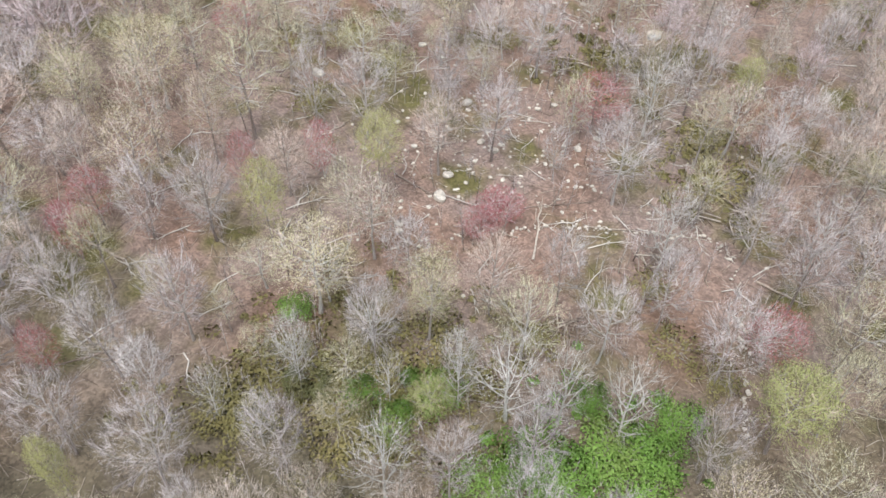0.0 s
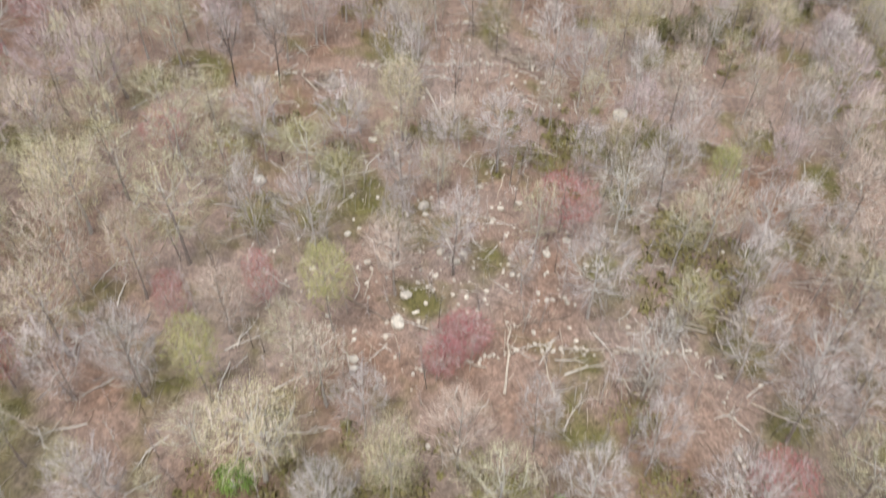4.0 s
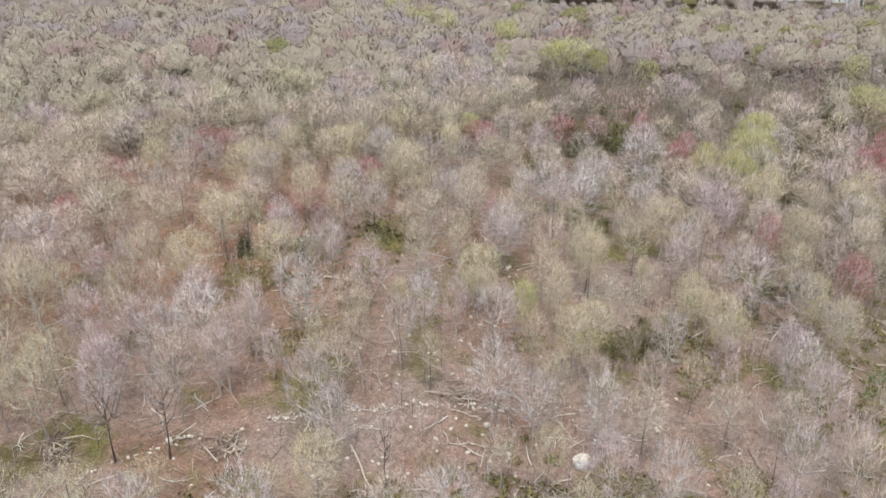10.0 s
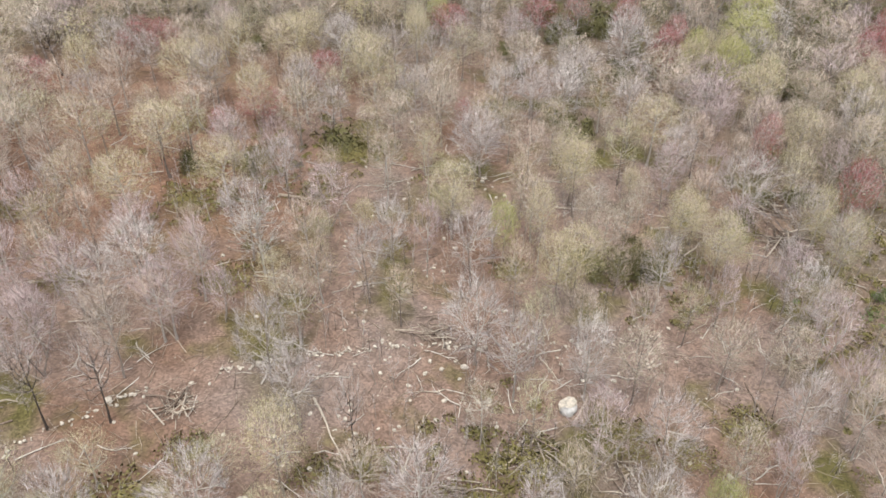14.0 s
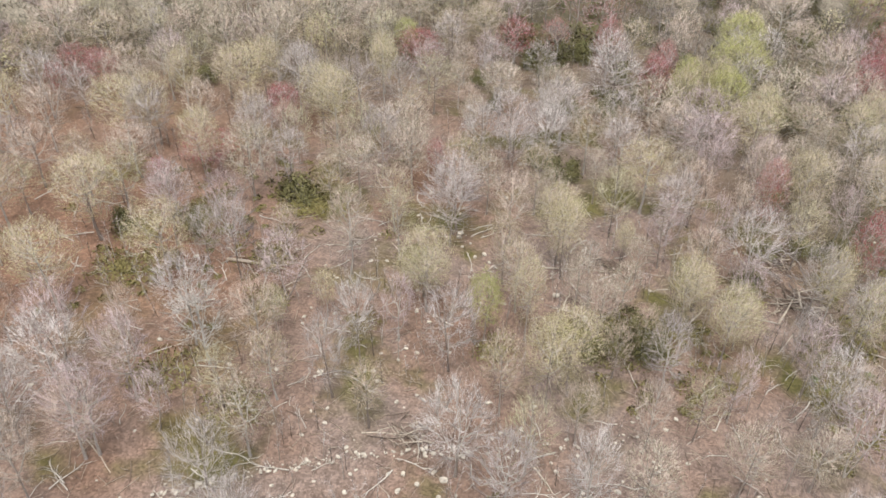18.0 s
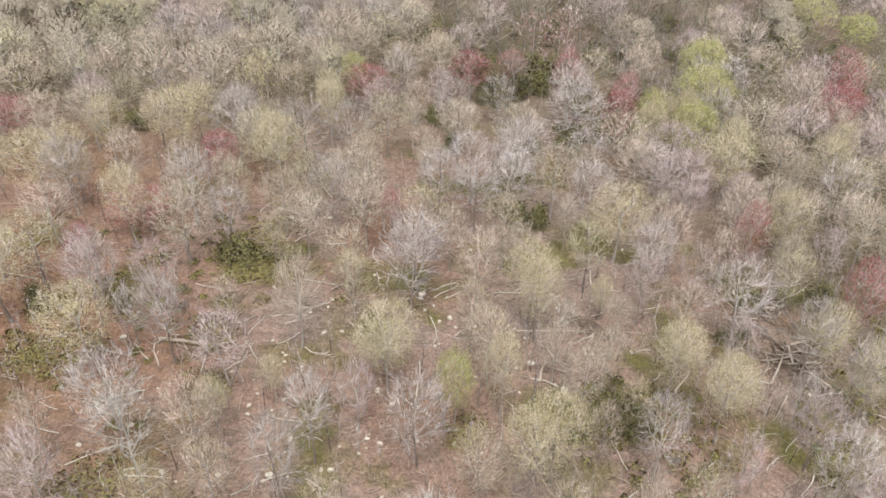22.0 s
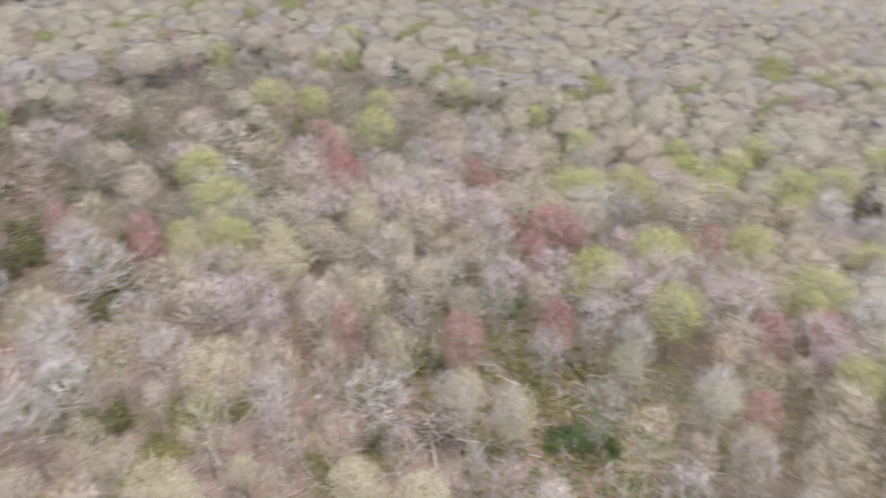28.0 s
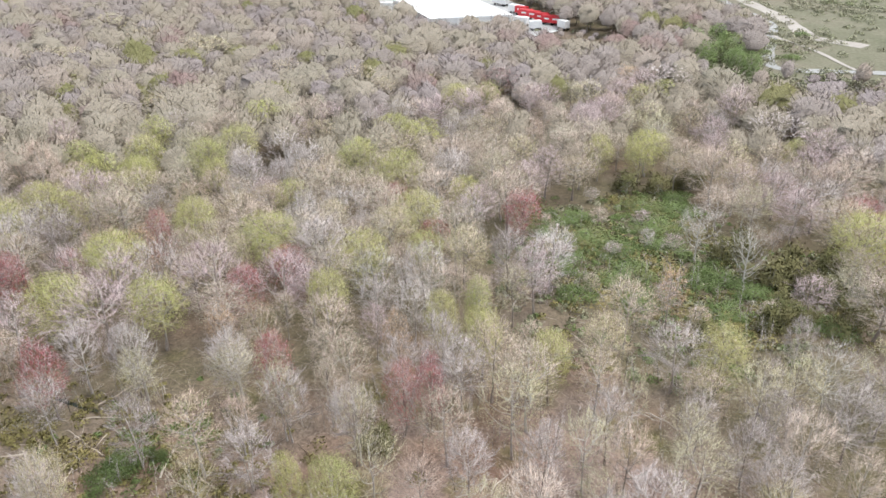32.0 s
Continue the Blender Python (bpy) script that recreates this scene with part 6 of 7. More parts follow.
LOGS_D = [(80, 84, 86, 88), (74, 78, 79.5, 76), (86, 80, 88, 86.5), (70, 72, 75, 75.5), (90, 85, 93.5, 80), (66, 80, 70, 84.5), (76, 88, 82, 86), (83, 92, 84, 98), (72, 84, 71, 90)]
LOGS_C = [(6.2, 33.5, 7.9, 41.0), (12.6, 38.5, 25.6, 37.5), (16.5, 68.0, 19.9, 71.6), (-8.6, 45.5, -4.4, 42.2), (-5.8, 49.1, -6.8, 45.5), (-17.7, 51.1, -14.8, 53.4), (-40.3, 34.4, -35.2, 31.7), (5.9, 40.9, 14.3, 42.3), (-19.3, 39.5, -18.4, 42.0), (29.8, 31.6, 34.1, 28.8), (11.6, 27.4, 15.2, 27.4)]
for k, (ax, ay, bx, by) in enumerate(LOGS_A + LOGS_B + LOGS_C + LOGS_D):
    fallen_log(ax, ay, bx, by, 0.085 + 0.035 * (k % 3), k in (0, 3, 12, 15, 20, 24), 5 + k % 3, 600 + k)


def fallen_tree():
    """A big bleached tree lying on its side, its trunk forked and its limbs curling off it."""
    top = new("fallen_tree")
    z = gz(5, 118)
    top.location = (5, 118, z)
    tagged(top, "large bleached fallen tree with a forked trunk", "log")
    lines = [("stem", [(0.6, 118.9), (3.0, 117.6), (5.0, 116.7), (6.6, 116.2)], 0.24, 0.17), ("stem", [(4.4, 117.0), (5.5, 118.4), (6.9, 119.6), (7.5, 120.8), (7.0, 124.0)], 0.17, 0.05), ("branch", [(6.6, 116.2), (7.3, 116.9), (8.5, 117.3), (9.4, 117.0)], 0.13, 0.0), ("branch", [(6.6, 116.2), (7.4, 115.4), (7.6, 114.0)], 0.12, 0.0), ("branch", [(5.6, 118.5), (5.3, 120.5), (6.1, 122.2), (6.9, 123.8)], 0.12, 0.0), ("branch", [(3.0, 117.6), (3.6, 115.4), (4.4, 113.3)], 0.13, 0.0), ("branch", [(7.5, 120.8), (8.3, 121.3), (8.6, 122.4)], 0.07, 0.0), ("branch", [(0.9, 118.8), (0.2, 118.2), (-0.6, 118.3)], 0.12, 0.0)]
    for k, (name, pts, r0, r1) in enumerate(lines):
        soup = Soup()
        p = [(x - 5, y - 118, gz(x, y) - z + r0 + 0.28 * math.sin(1.3 * i + k) ** 2 * (i > 0)) for i, (x, y) in enumerate(pts)]
        tube(soup, p, list(np.linspace(r0, r1, len(p))), 6)
        part(name, mesh_of(name, soup.arrays(), [DEADWOOD]), top)


fallen_tree()
tilt_rng = random.Random(44)
for k in range(46):
    x, y, az, ln = tilt_rng.uniform(-35, 85), tilt_rng.uniform(12, 140), tilt_rng.uniform(0, 6.28), tilt_rng.uniform(2.5, 7)
    fallen_log(x, y, x + ln * math.cos(az), y + ln * math.sin(az), tilt_rng.uniform(0.06, 0.14), tilt_rng.random() < 0.3, 2, 700 + k)


# ---- fallen branches ----
def dead_branch(seed):
    """A bent dead limb about four metres long, and the forked shoots that leave it."""
    rng = np.random.default_rng(seed)
    limb, shoots = Soup(), []
    u = np.linspace(0, 1, 5)
    main = np.c_[-2 + 4 * u, np.cumsum(rng.normal(0, 0.22, 5)), 0.06 + 0.12 * np.abs(np.sin(3 * u + rng.uniform(0, 3)))]
    tube(limb, main, [0.075, 0.065, 0.05, 0.035, 0], 5)
    for k in range(4):
        g = rng.uniform(0.25, 0.95)
        p = np.array([np.interp(g, u, main[:, c]) for c in range(3)])
        side = rng.choice((-1, 1)) * rng.uniform(0.4, 1.1)
        ln = rng.uniform(0.6, 1.8)
        mid_p = p + np.array([ln * 0.45, side * ln * 0.35, rng.uniform(0.0, 0.25)])
        end = mid_p + np.array([ln * rng.uniform(0.2, 0.5), side * ln * rng.uniform(0.2, 0.7), rng.uniform(-0.1, 0.3)])
        end[2] = max(end[2], 0.03)
        shoot = Soup()
        tube(shoot, [p, mid_p, end], [0.038, 0.028, 0], 3)
        shoots.append(shoot.arrays())
    return limb.arrays(), shoots


BRANCH_PALE = material("dead_branch_pale", [(0.50, 0.45, 0.40), (0.66, 0.61, 0.55), (0.58, 0.52, 0.45)], 0.4, 0.9, 6.0, 0.01)
branch_shapes = [dead_branch(760 + k) for k in range(9)]
branch_meshes = [(mesh_of("fallen_branch", limb, [BRANCH_PALE if k % 3 else DEADWOOD]), [mesh_of("shoot", q, [BRANCH_PALE if k % 3 else DEADWOOD]) for q in shoots]) for k, (limb, shoots) in enumerate(branch_shapes)]
branch_rng = random.Random(71)
branch_litter = Soup()
for k in range(760):
    if k % 3:
        x, y = branch_rng.uniform(-35, 62), branch_rng.uniform(28, 135)
    else:
        x, y = branch_rng.uniform(-40, 100), branch_rng.uniform(5, 150)
    q, pick = branch_rng.uniform(0.45, 1.15), branch_rng.randrange(9)
    m = pose(x, y, gz(x, y) + 0.02, branch_rng.uniform(-8, 8), branch_rng.uniform(-5, 5), branch_rng.uniform(0, 360)) @ Matrix.Diagonal((q, q, q, 1))
    if k < 130:
        limb, shoots = branch_meshes[pick]
        ob = new("fallen_branch", limb)
        ob.matrix_basis = m
        tagged(ob, "bleached forked dead branch lying on leaf litter", "branch", "fallen branches")
        for shoot in shoots:
            part("shoot", shoot, ob)
    else:
        for piece in [branch_shapes[pick][0]] + branch_shapes[pick][1]:
            put_arrays(branch_litter, piece, m, [0])
tagged(new("branch_litter", mesh_of("branch_litter", branch_litter.arrays(), [BRANCH_PALE])), "pale dead branches strewn over the hillside", "branches", kind="stuff")


# ---- brush piles: heaps of grey limbs ----
def bent_branch(seed):
    rng = np.random.default_rng(seed)
    s = Soup()
    p = np.array([[-0.5, 0, 0], [0, rng.normal(0, 0.06), rng.normal(0, 0.03)], [0.5, rng.normal(0, 0.05), 0]])
    tube(s, p, [0.032, 0.026, 0], 4)
    for k in range(3):
        g = rng.uniform(-0.2, 0.4)
        tube(s, [(g, 0, 0), (g + 0.22, rng.normal(0, 0.16), rng.normal(0, 0.08))], [0.014, 0], 3)
    return mesh_of("branch", s.arrays(), [DEADWOOD if seed % 2 else DEADWOOD_DARK])


pile_branches = [bent_branch(780 + k) for k in range(9)]


def brush_pile(x, y, r, seed):
    rng = random.Random(seed)
    top = new("brush_pile")
    top.location = (x, y, gz(x, y))
    tagged(top, "tangled heap of dead grey branches on leaf litter", "brush pile", "brush piles")
    for k in range(34):
        b = part("branch", rng.choice(pile_branches), top)
        ln = rng.uniform(0.6, 1.5) * r
        b.matrix_basis = pose(rng.gauss(0, 0.35 * r), rng.gauss(0, 0.35 * r), rng.uniform(0.08, 0.5), rng.uniform(0, 360), rng.uniform(-14, 6), rng.uniform(0, 360)) @ Matrix.Diagonal((ln, ln * 0.8, ln * 0.8, 1))


for k, (x, y, r) in enumerate([(-12, 82.5, 3.0), (16, 88, 3.0), (22, 70, 3.4), (24.5, 41, 3.0), (68.5, 98, 5.0), (71, 105, 3.4), (6, 117, 2.6), (47.5, 108.6, 2.4), (31, 42, 2.8), (3, 71, 2.6), (14, 66, 2.8), (-30, 84, 3.2), (83, 116, 3.2), (44, 97, 2.4), (9, 25.5, 2.4), (20, 34, 2.6), (30, 66, 3), (-2, 62, 2)]):
    brush_pile(x, y, r, 800 + k)

# ---- sticks and saplings ----
stick_rng = np.random.default_rng(23)
sticks = Soup()
for _ in range(9000):
    x, y, az, ln = stick_rng.uniform(-45, 100), stick_rng.uniform(5, 165), stick_rng.uniform(0, 6.28), stick_rng.uniform(0.5, 3.4)
    d = np.array([math.cos(az), math.sin(az)]) * ln * 0.5
    p = np.array([[x - d[0], y - d[1], 0], [x + stick_rng.normal(0, 0.08), y + stick_rng.normal(0, 0.08), 0], [x + d[0], y + d[1], 0]])
    p[:, 2] = ground_z(p[:, 0], p[:, 1]) + stick_rng.uniform(0.03, 0.22, 3)
    w = stick_rng.uniform(0.014, 0.05)
    tube(sticks, p, [w, w * 0.8, 0], 3, int(stick_rng.uniform() < 0.3))
tagged(new("fallen_sticks", mesh_of("fallen_sticks", sticks.arrays(), [DEADWOOD, DEADWOOD_DARK])), "bleached fallen sticks strewn over leaf litter", "sticks", kind="stuff")

saplings = Soup()
for _ in range(4200):
    x, y = stick_rng.uniform(-45, 120), stick_rng.uniform(-10, 165)
    if smooth_noise(x, y, 18, 31) < -0.12:
        continue
    h = stick_rng.uniform(1.5, 6.0)
    lean = stick_rng.normal(0, 0.1, 2) * h
    z = gz(x, y)
    dark = int(stick_rng.uniform() < 0.25)
    stem = np.array([[x, y, z - 0.1], [x + lean[0] * 0.4, y + lean[1] * 0.4, z + h * 0.5], [x + lean[0], y + lean[1], z + h]])
    tube(saplings, stem, [0.012 + 0.006 * h, 0.008 + 0.004 * h, 0], 3, dark)
    n = int(6 + 5 * h)
    g = stick_rng.uniform(0.3, 1.0, n)
    base = stem[0] + (stem[2] - stem[0]) * g[:, None]
    slivers(saplings, base, stick_rng.normal(0, 0.6, (n, 3)) + [0, 0, 0.7], stick_rng.uniform(0.4, 1.3, n) * (0.5 + 0.1 * h), np.full(n, 0.03), stick_rng, 2)
tagged(new("saplings", mesh_of("saplings", saplings.arrays(), [BARK, BARK_DARK, TWIG])), "thin bare saplings and brush under the trees", "saplings", kind="stuff")

# ---- scrub over the wet green hollow ----
SCRUB_GREY = material("scrub_grey_green", [(0.300, 0.300, 0.202), (0.374, 0.360, 0.259), (0.284, 0.316, 0.173), (0.450, 0.406, 0.317)], 0.06, 0.9, 2.0)
scrub = Soup()
for cx, cy, q, count, slot in ((108, -4, 20, 210, 0), (90, -8, 15, 110, 0), (122, -20, 12, 60, 0), (9, 10, 9, 110, 3), (-12, 17, 14, 160, 1), (-2, 20, 8, 50, 1), (28, 49, 9, 70, 1), (250, -140, 60, 170, 2), (212, -118, 16, 110, 2), (182, -108, 22, 170, 2), (176, -130, 18, 110, 2), (225, -150, 25, 110, 2), (300, -240, 70, 260, 2), (262, -215, 40, 130, 2), (19, 69, 9, 60, 1), (8, 134, 12, 40, 1), (-4, 124, 16, 60, 1), (46, 92, 9, 50, 1), (78, 82, 16, 130, 1), (88, 92, 12, 70, 1), (76, 80, 9, 36, 0), (68, 70, 12, 70, 1), (82, 74, 8, 30, 0), (78, -22, 14, 60, 1)):
    for _ in range(count):
        x, y = cx + stick_rng.normal(0, q * 0.5), cy + stick_rng.normal(0, q * 0.5)
        r = stick_rng.uniform(0.5, 1.4) * (2.2 if slot == 2 else 1)
        n = 70
        at = unit(stick_rng.normal(size=(n, 3)) + [0, 0, 0.5]) * stick_rng.uniform(0.4, 1.0, (n, 1)) * [r, r, r * 0.7]
        at = np.c_[at[:, 0] + x, at[:, 1] + y, np.abs(at[:, 2]) + gz(x, y)]
        flakes(scrub, at, stick_rng.uniform(0.6, 1.3, n) * (0.16 if r < 1.5 else 0.32), stick_rng, slot)
for _ in range(4500):
    x, y = stick_rng.uniform(40, 430), stick_rng.uniform(310, 660)
    if not inside(x, y, POWER_CORRIDOR):
        continue
    r, n = stick_rng.uniform(1.2, 3.0), 44
    at = unit(stick_rng.normal(size=(n, 3)) + [0, 0, 0.6]) * stick_rng.uniform(0.5, 1.0, (n, 1)) * [r, r, r * 0.7]
    at = np.c_[at[:, 0] + x, at[:, 1] + y, np.abs(at[:, 2]) + gz(x, y)]
    flakes(scrub, at, stick_rng.uniform(0.6, 1.3, n) * 0.5, stick_rng, 4)
for _ in range(620):
    x, y = stick_rng.uniform(66, 131), stick_rng.uniform(-40, 26)
    if not inside(x, y, HOLLOW):
        continue
    r, n = stick_rng.uniform(0.6, 1.9), 70
    at = unit(stick_rng.normal(size=(n, 3)) + [0, 0, 0.5]) * stick_rng.uniform(0.4, 1.0, (n, 1)) * [r, r, r * 0.8]
    at = np.c_[at[:, 0] + x, at[:, 1] + y, np.abs(at[:, 2]) + gz(x, y)]
    flakes(scrub, at, stick_rng.uniform(0.6, 1.3, n) * 0.2, stick_rng, int(stick_rng.choice((0, 2, 2, 1))))
tagged(new("green_scrub", mesh_of("green_scrub", scrub.arrays(), [LEAF_GREEN, LEAF_OLIVE, SCRUB_GREY, LEAF_VIVID, FAR_TAN])), "low scrub of fresh green and olive leaves", "scrub", kind="stuff")

# ---- brook ----
strip("water_brook", [(97, 93.2), (93.2, 90.8), (92, 89), (90.8, 87.2), (89.6, 85.6), (87, 83.2)], 0.5, 0.06, WATER, "narrow dark brook between bare trees", "brook")


# ---- power line ----
def box(s, cx, cy, cz, sx, sy, sz, slot=0, turn=0.0):
    c, q = math.cos(turn), math.sin(turn)
    v = np.array([[a * sx / 2, b * sy / 2, d * sz / 2] for a in (-1, 1) for b in (-1, 1) for d in (-1, 1)])
    v = np.c_[v[:, 0] * c - v[:, 1] * q + cx, v[:, 0] * q + v[:, 1] * c + cy, v[:, 2] + cz]
    s.add(v, [(0, 1, 3), (0, 3, 2), (4, 6, 7), (4, 7, 5), (0, 4, 5), (0, 5, 1), (2, 3, 7), (2, 7, 6), (0, 2, 6), (0, 6, 4), (1, 5, 7), (1, 7, 3)], slot)


def box_mesh(name, size, mat, at=(0, 0, 0)):
    s = Soup()
    box(s, *at, *size)
    return mesh_of(name, s.arrays(), [mat])


def pylon(x, y, h, turn):
    top = new("power_pole")
    top.matrix_basis = pose(x, y, gz(x, y) - 0.1, 0, 0, turn)
    tagged(top, "weathered grey two-legged power line pole", "power pole", "power line poles")
    for sx in (-1.6, 1.6):
        s = Soup()
        tube(s, [(sx, 0, 0), (sx, 0, h * 0.5), (sx, 0, h + (0.8 if sx > 0 else -0.4))], [0.34, 0.3, 0.26], 6)
        part("post", mesh_of("post", s.arrays(), [POLE]), top)
    part("crossarm", box_mesh("crossarm", (8.0, 0.3, 0.3), POLE, (0, 0.3, h - 2.6)), top)
    for sx in (-3.6, 0, 3.6):
        s = Soup()
        tube(s, [(sx, 0.3, h - 2.75), (sx, 0.3, h - 4.1)], [0.09, 0.11], 5)
        part("insulator", mesh_of("insulator", s.arrays(), [WIRE]), top)


PYLONS = [(-64.3, 640.1, 17.0, 10), (77.2, 612.2, 18.0, 12), (129.6, 415.9, 19.0, 10), (205.5, 376.0, 18.0, 12), (272, 354, 18.0, 12), (281, 357, 18.0, 12), (430, 330, 18.0, 5)]
for x, y, h, turn in PYLONS:
    pylon(x, y, h, turn)
for (ax, ay, ah, at), (bx, by, bh, bt) in zip(PYLONS[1:-1], PYLONS[2:]):
    for off in (-3.6, 0.0, 3.6):
        ca, sa, cb, sb = math.cos(radians(at)), math.sin(radians(at)), math.cos(radians(bt)), math.sin(radians(bt))
        p = np.array([ax + off * ca, ay + off * sa + 0.3, gz(ax, ay) + ah - 4.1])
        q = np.array([bx + off * cb, by + off * sb + 0.3, gz(bx, by) + bh - 4.1])
        u = np.linspace(0, 1, 13)[:, None]
        pts = p + (q - p) * u - np.array([0, 0, 1]) * (4 * u * (1 - u) * 2.6)
        s = Soup()
        tube(s, pts, np.full(13, 0.055), 4)
        tagged(new("power_wire", mesh_of("power_wire", s.arrays(), [WIRE])), "thin grey sagging power line wire", "wire", "power line wires")


# ---- houses ----
def house(x, y, turn, w, d, wall_h, wall_mat, label):
    top = new("house")
    top.matrix_basis = pose(x, y, gz(x, y) - 0.2, 0, 0, turn)
    tagged(top, label, "house", "houses beyond the power line")
    s = Soup()
    rise = d * 0.32
    box(s, 0, 0, wall_h / 2, w, d, wall_h)
    for sx in (-w / 2, w / 2):
        s.add([(sx, -d / 2, wall_h), (sx, d / 2, wall_h), (sx, 0, wall_h + rise)], [(0, 1, 2)])
    part("wall", mesh_of("wall", s.arrays(), [wall_mat]), top)
    s = Soup()
    e, t = 0.45, 0.2
    for sg in (-1, 1):
        low, high = np.array([0, sg * (d / 2 + e), wall_h - e * 0.64]), np.array([0, 0, wall_h + rise])
        v = []
        for lift in (0.02, t):
            v += [(-w / 2 - e, low[1], low[2] + lift), (w / 2 + e, low[1], low[2] + lift), (w / 2 + e, high[1], high[2] + lift), (-w / 2 - e, high[1], high[2] + lift)]
        s.add(v, [(0, 1, 2), (0, 2, 3), (4, 6, 5), (4, 7, 6), (0, 4, 5), (0, 5, 1), (1, 5, 6), (1, 6, 2), (3, 2, 6), (3, 6, 7), (0, 3, 7), (0, 7, 4)])
    roof = part("roof", mesh_of("roof", s.arrays(), [ROOF_GREY]), top)
    part("chimney", box_mesh("chimney", (0.8, 0.8, 1.6), STONE, (w * 0.2, 0.4, wall_h + rise + 0.2)), roof)
    for face in (-1, 1):
        for row in range(int(wall_h // 2.6)):
            for k in range(3):
                win = part("window", box_mesh("window", (1.0, 0.1, 1.3), WALL_WHITE, ((k - 1) * w * 0.3, face * (d / 2 + 0.03), 1.6 + 2.6 * row)), top)
                part("pane", box_mesh("pane", (0.8, 0.1, 1.1), GLASS_DARK, ((k - 1) * w * 0.3, face * (d / 2 + 0.06), 1.6 + 2.6 * row)), win)
    part("door", box_mesh("door", (1.0, 0.12, 2.1), GLASS_DARK, (w * 0.15, -d / 2 - 0.04, 1.25)), top)


HOUSES = [(103.6, 633.6, 20, 15, 9, 5.2, 0), (126.1, 541.8, -30, 11, 8, 5.0, 1), (114.7, 547.6, 60, 10, 8, 5.0, 0), (144.3, 530.9, 70, 13, 7, 4.6, 0), (317.2, 496.1, 10, 16, 9, 5.0, 1), (312.0, 466.0, -15, 13, 8, 4.2, 0), (321.2, 456.2, 15, 14, 9, 5.0, 0), (337, 444, 0, 14, 9, 4.6, 0), (138.8, 791.9, 0, 16, 9, 5.5, 0), (97, 600, 50, 11, 8, 5.0, 1), (345, 470, 20, 12, 8, 5.0, 0)]
for x, y, turn, w, d, wh, k in HOUSES:
    house(x, y, turn, w, d, wh, WALL_GREY if k else WALL_WHITE, "grey house with a gabled shingle roof" if k else "white clapboard house with a grey gabled roof")


def shed(x, y, turn, w, d, h, name, label, group):
    top = new(name)
    top.matrix_basis = pose(x, y, gz(x, y) + 5, 0, 0, turn)
    tagged(top, label, "building", group)
    part("wall", box_mesh("wall", (w, d, h), WALL_WHITE, (0, 0, h / 2)), top)
    part("roof", box_mesh("roof", (w + 1, d + 1, 0.8), ROOF_WHITE, (0, 0, h + 0.41)), top)
    for k in range(6):
        part("window", box_mesh("window", (w / 12, 0.3, h * 0.3), GLASS_DARK, ((k - 2.5) * w / 6.5, -d / 2 - 0.1, h * 0.55)), top)


for x, y, turn, w, d, h in [(440.6, 881.5, 0, 36, 16, 5), (6.7, 1832, 0, 110, 30, 8), (-609.7, 2481, 20, 90, 40, 9), (-480, 2450, 10, 60, 40, 8), (1462, 3134, 0, 120, 40, 8), (60, 1700, 0, 40, 20, 7), (170, 1450, 0, 30, 16, 6)]:
    shed(x, y, turn, w * 0.75, d, h * 0.6, "distant_building", "long low white building among far woods", "distant buildings")

# ---- warehouse, yard and trailers ----
patch("ground_yard", YARD_EDGE, 0.3, CONCRETE, "pale concrete yard round the warehouse", "yard")
warehouse = new("warehouse")
wz = gz(300, -50) - 0.2
warehouse.location = (295.5, -33.8, wz)
tagged(warehouse, "huge low warehouse with a bright white flat roof", "warehouse")
WH = [(0, 0), (-9, -32.4), (38, -31), (45.5, 1.4)]


def prism(name, outline, z0, z1, mat):
    n = len(outline)
    v = [(x, y, z0) for x, y in outline] + [(x, y, z1) for x, y in outline]
    t = []
    for k in range(n):
        a, b = k, (k + 1) % n
        t += [(a, b, b + n), (a, b + n, a + n)]
    t += [(n, n + k, n + k + 1) for k in range(1, n - 1)]
    return mesh_of(name, (np.array(v, float), np.array(t), np.zeros(len(t), int)), [mat])


part("wall", prism("wall", WH, 0, 7.4, WALL_WHITE), warehouse)
part("roof", prism("roof", [(x * 1.004 - 0.3, y * 1.01) for x, y in WH], 7.42, 8.0, ROOF_WHITE), warehouse)
for k in range(4):
    f = 0.2 + 0.2 * k
    part("dock_door", box_mesh("dock_door", (3.4, 0.3, 3.6), WALL_GREY, (45.5 * f, 1.4 * f + 0.1, 2.3)), warehouse)
part("office", box_mesh("office", (3, 4, 3.4), WALL_GREY, (-6, -34.5, 1.7)), warehouse)


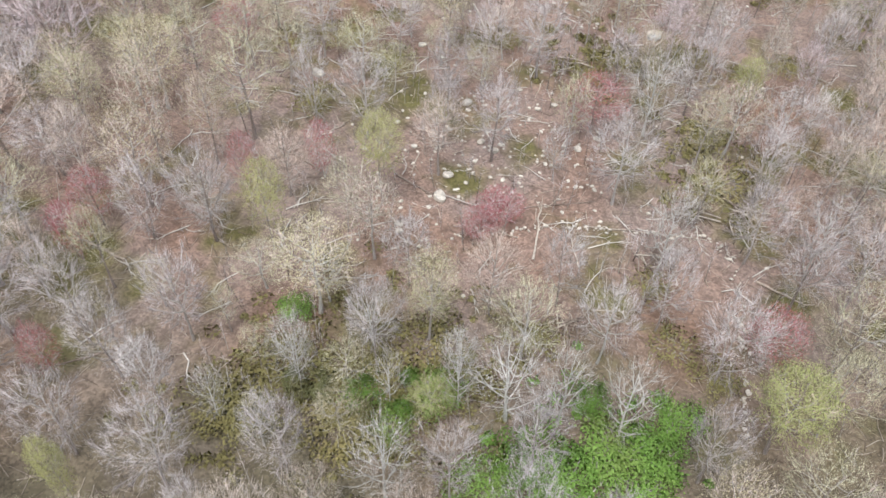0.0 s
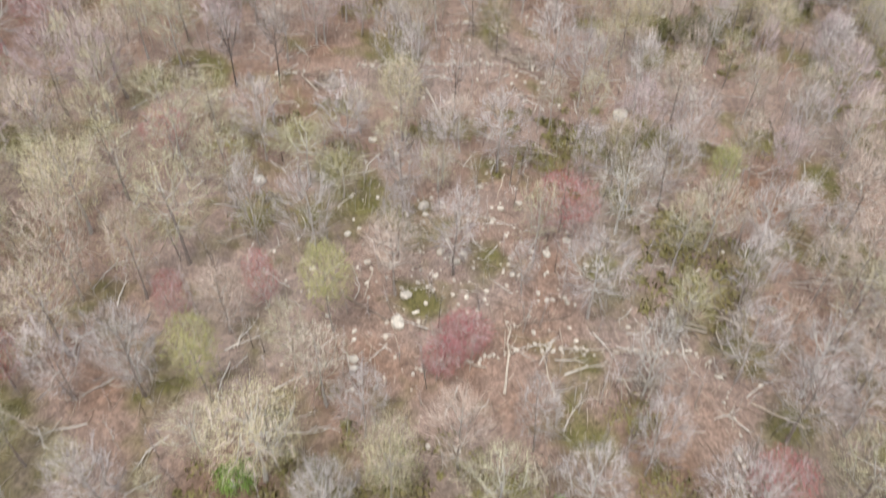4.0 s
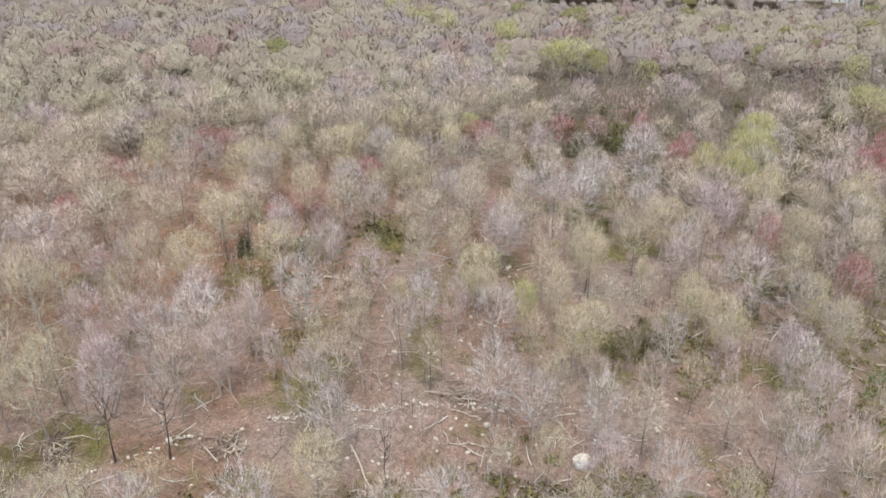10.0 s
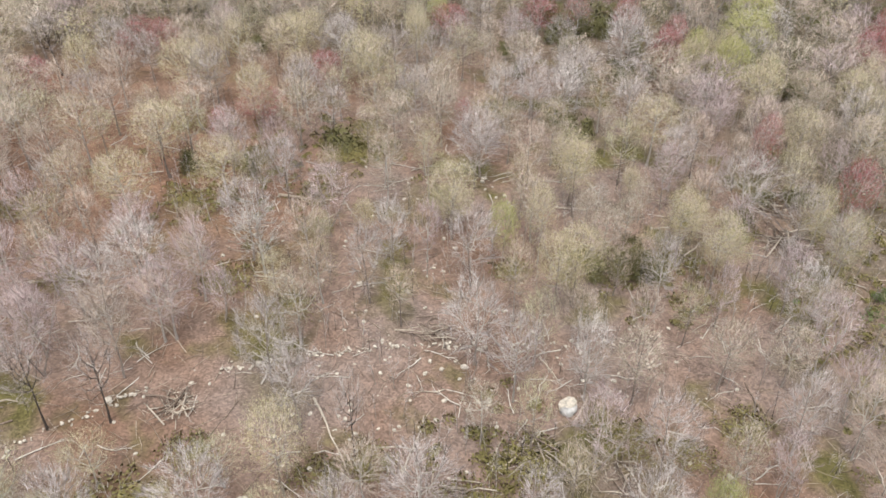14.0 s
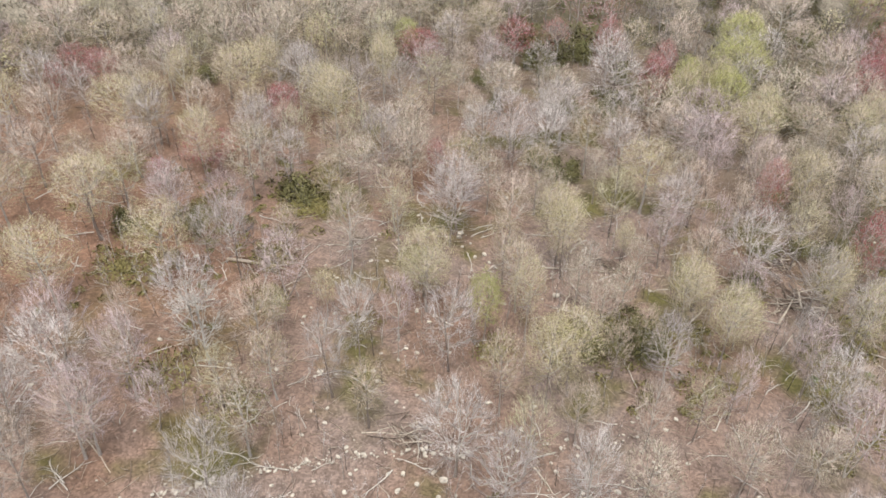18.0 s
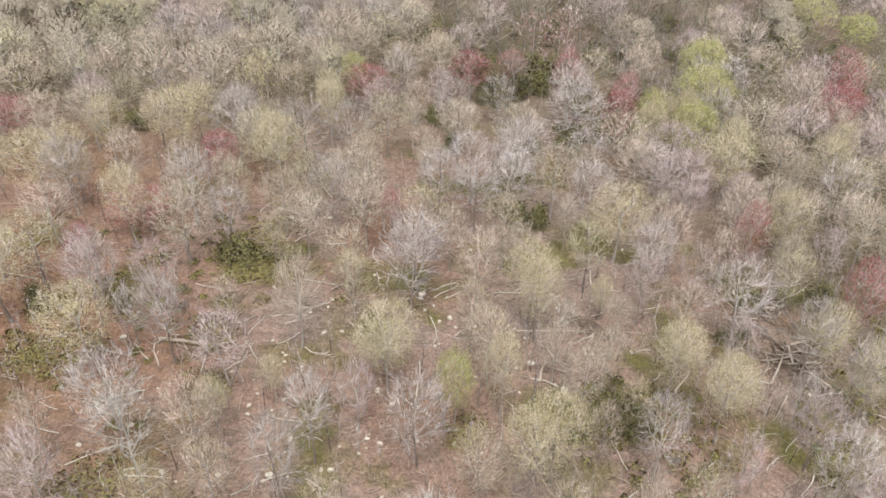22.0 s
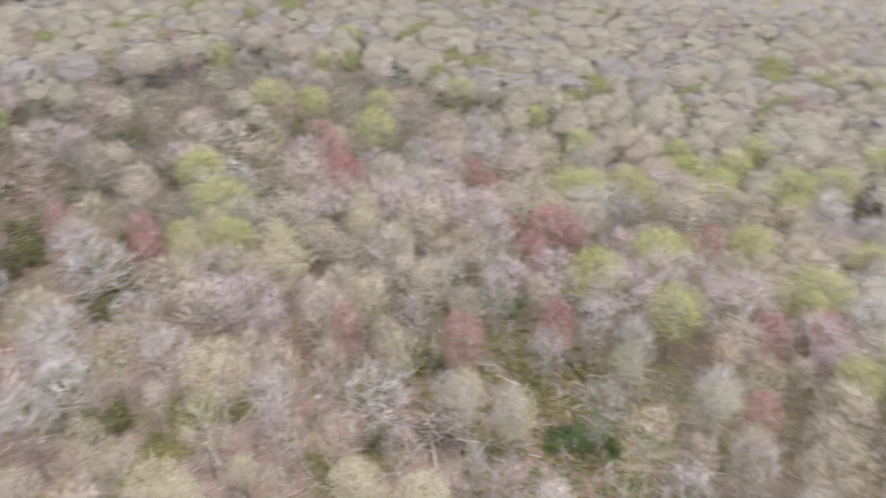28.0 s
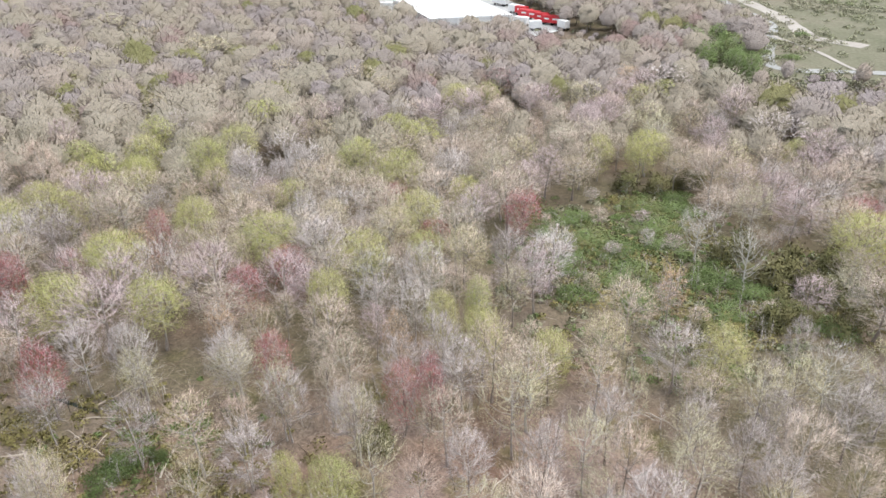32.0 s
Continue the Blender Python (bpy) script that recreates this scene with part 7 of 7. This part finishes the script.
def trailer(x, y, turn, mat, label, name="trailer", ln=12.0):
    top = new(name)
    top.matrix_basis = pose(x, y, gz(x, y) + 0.3, 0, 0, turn)
    tagged(top, label, "trailer", "trailers in the yard")
    part("cargo_box", box_mesh("cargo_box", (ln, 2.6, 2.8), mat, (0, 0, 2.5)), top)
    part("roof_panel", box_mesh("roof_panel", (ln - 0.4, 2.4, 0.06), WALL_WHITE if mat is WALL_WHITE else mat, (0, 0, 3.94)), top)
    for sy in (-1.31, 1.31):
        part("side_mark", box_mesh("side_mark", (ln * 0.5, 0.03, 0.7), WALL_WHITE, (0, sy, 2.7)), top)
    for wx in (-0.38 * ln, -0.28 * ln, 0.3 * ln):
        for sy in (-1.1, 1.1):
            s = Soup()
            tube(s, [(wx, sy - 0.15, 0.5), (wx, sy + 0.15, 0.5)], [0.5, 0.5], 10)
            part("wheel", mesh_of("wheel", s.arrays(), [RUBBER]), top)


for x, y, turn in [(315.5, -85.2, 25), (309, -83.9, 40), (304.5, -85.6, 40), (299, -86.8, 40), (293.5, -87.2, 40), (290.5, -89.5, 40)]:
    trailer(x, y, turn, RED_PAINT, "short red cargo trailer with white side marks", ln=6.2)
for x, y, turn, ln in [(286.9, -77.4, 80, 5), (282, -88, 10, 5), (340, -86, 20, 9), (296, -75.5, 40, 6), (352.7, -34, 62, 12), (319.5, -84.6, 25, 8)]:
    trailer(x, y, turn, WALL_WHITE, "white cargo trailer parked on concrete", ln=ln)


def guard_rail(line):
    """A low white barrier on short posts along the edge of the yard."""
    top = new("guard_rail")
    x0, y0 = line[0]
    z0 = gz(x0, y0)
    top.location = (x0, y0, z0)
    tagged(top, "low white barrier along the edge of the concrete yard", "barrier")
    for (ax, ay), (bx, by) in zip(line, line[1:]):
        s = Soup()
        a, b = np.array([ax - x0, ay - y0, gz(ax, ay) - z0 + 0.85]), np.array([bx - x0, by - y0, gz(bx, by) - z0 + 0.85])
        tube(s, [a, (a + b) / 2, b], [0.28, 0.28, 0.28], 4)
        part("rail", mesh_of("rail", s.arrays(), [WALL_WHITE]), top)
        for k in range(4):
            p = a + (b - a) * (k + 0.5) / 4
            part("post", box_mesh("post", (0.2, 0.2, 0.85), POLE, (p[0], p[1], p[2] - 0.45)), top)


guard_rail([(278, -53.5), (277.8, -66), (277.3, -75.8), (279.4, -84.8)])
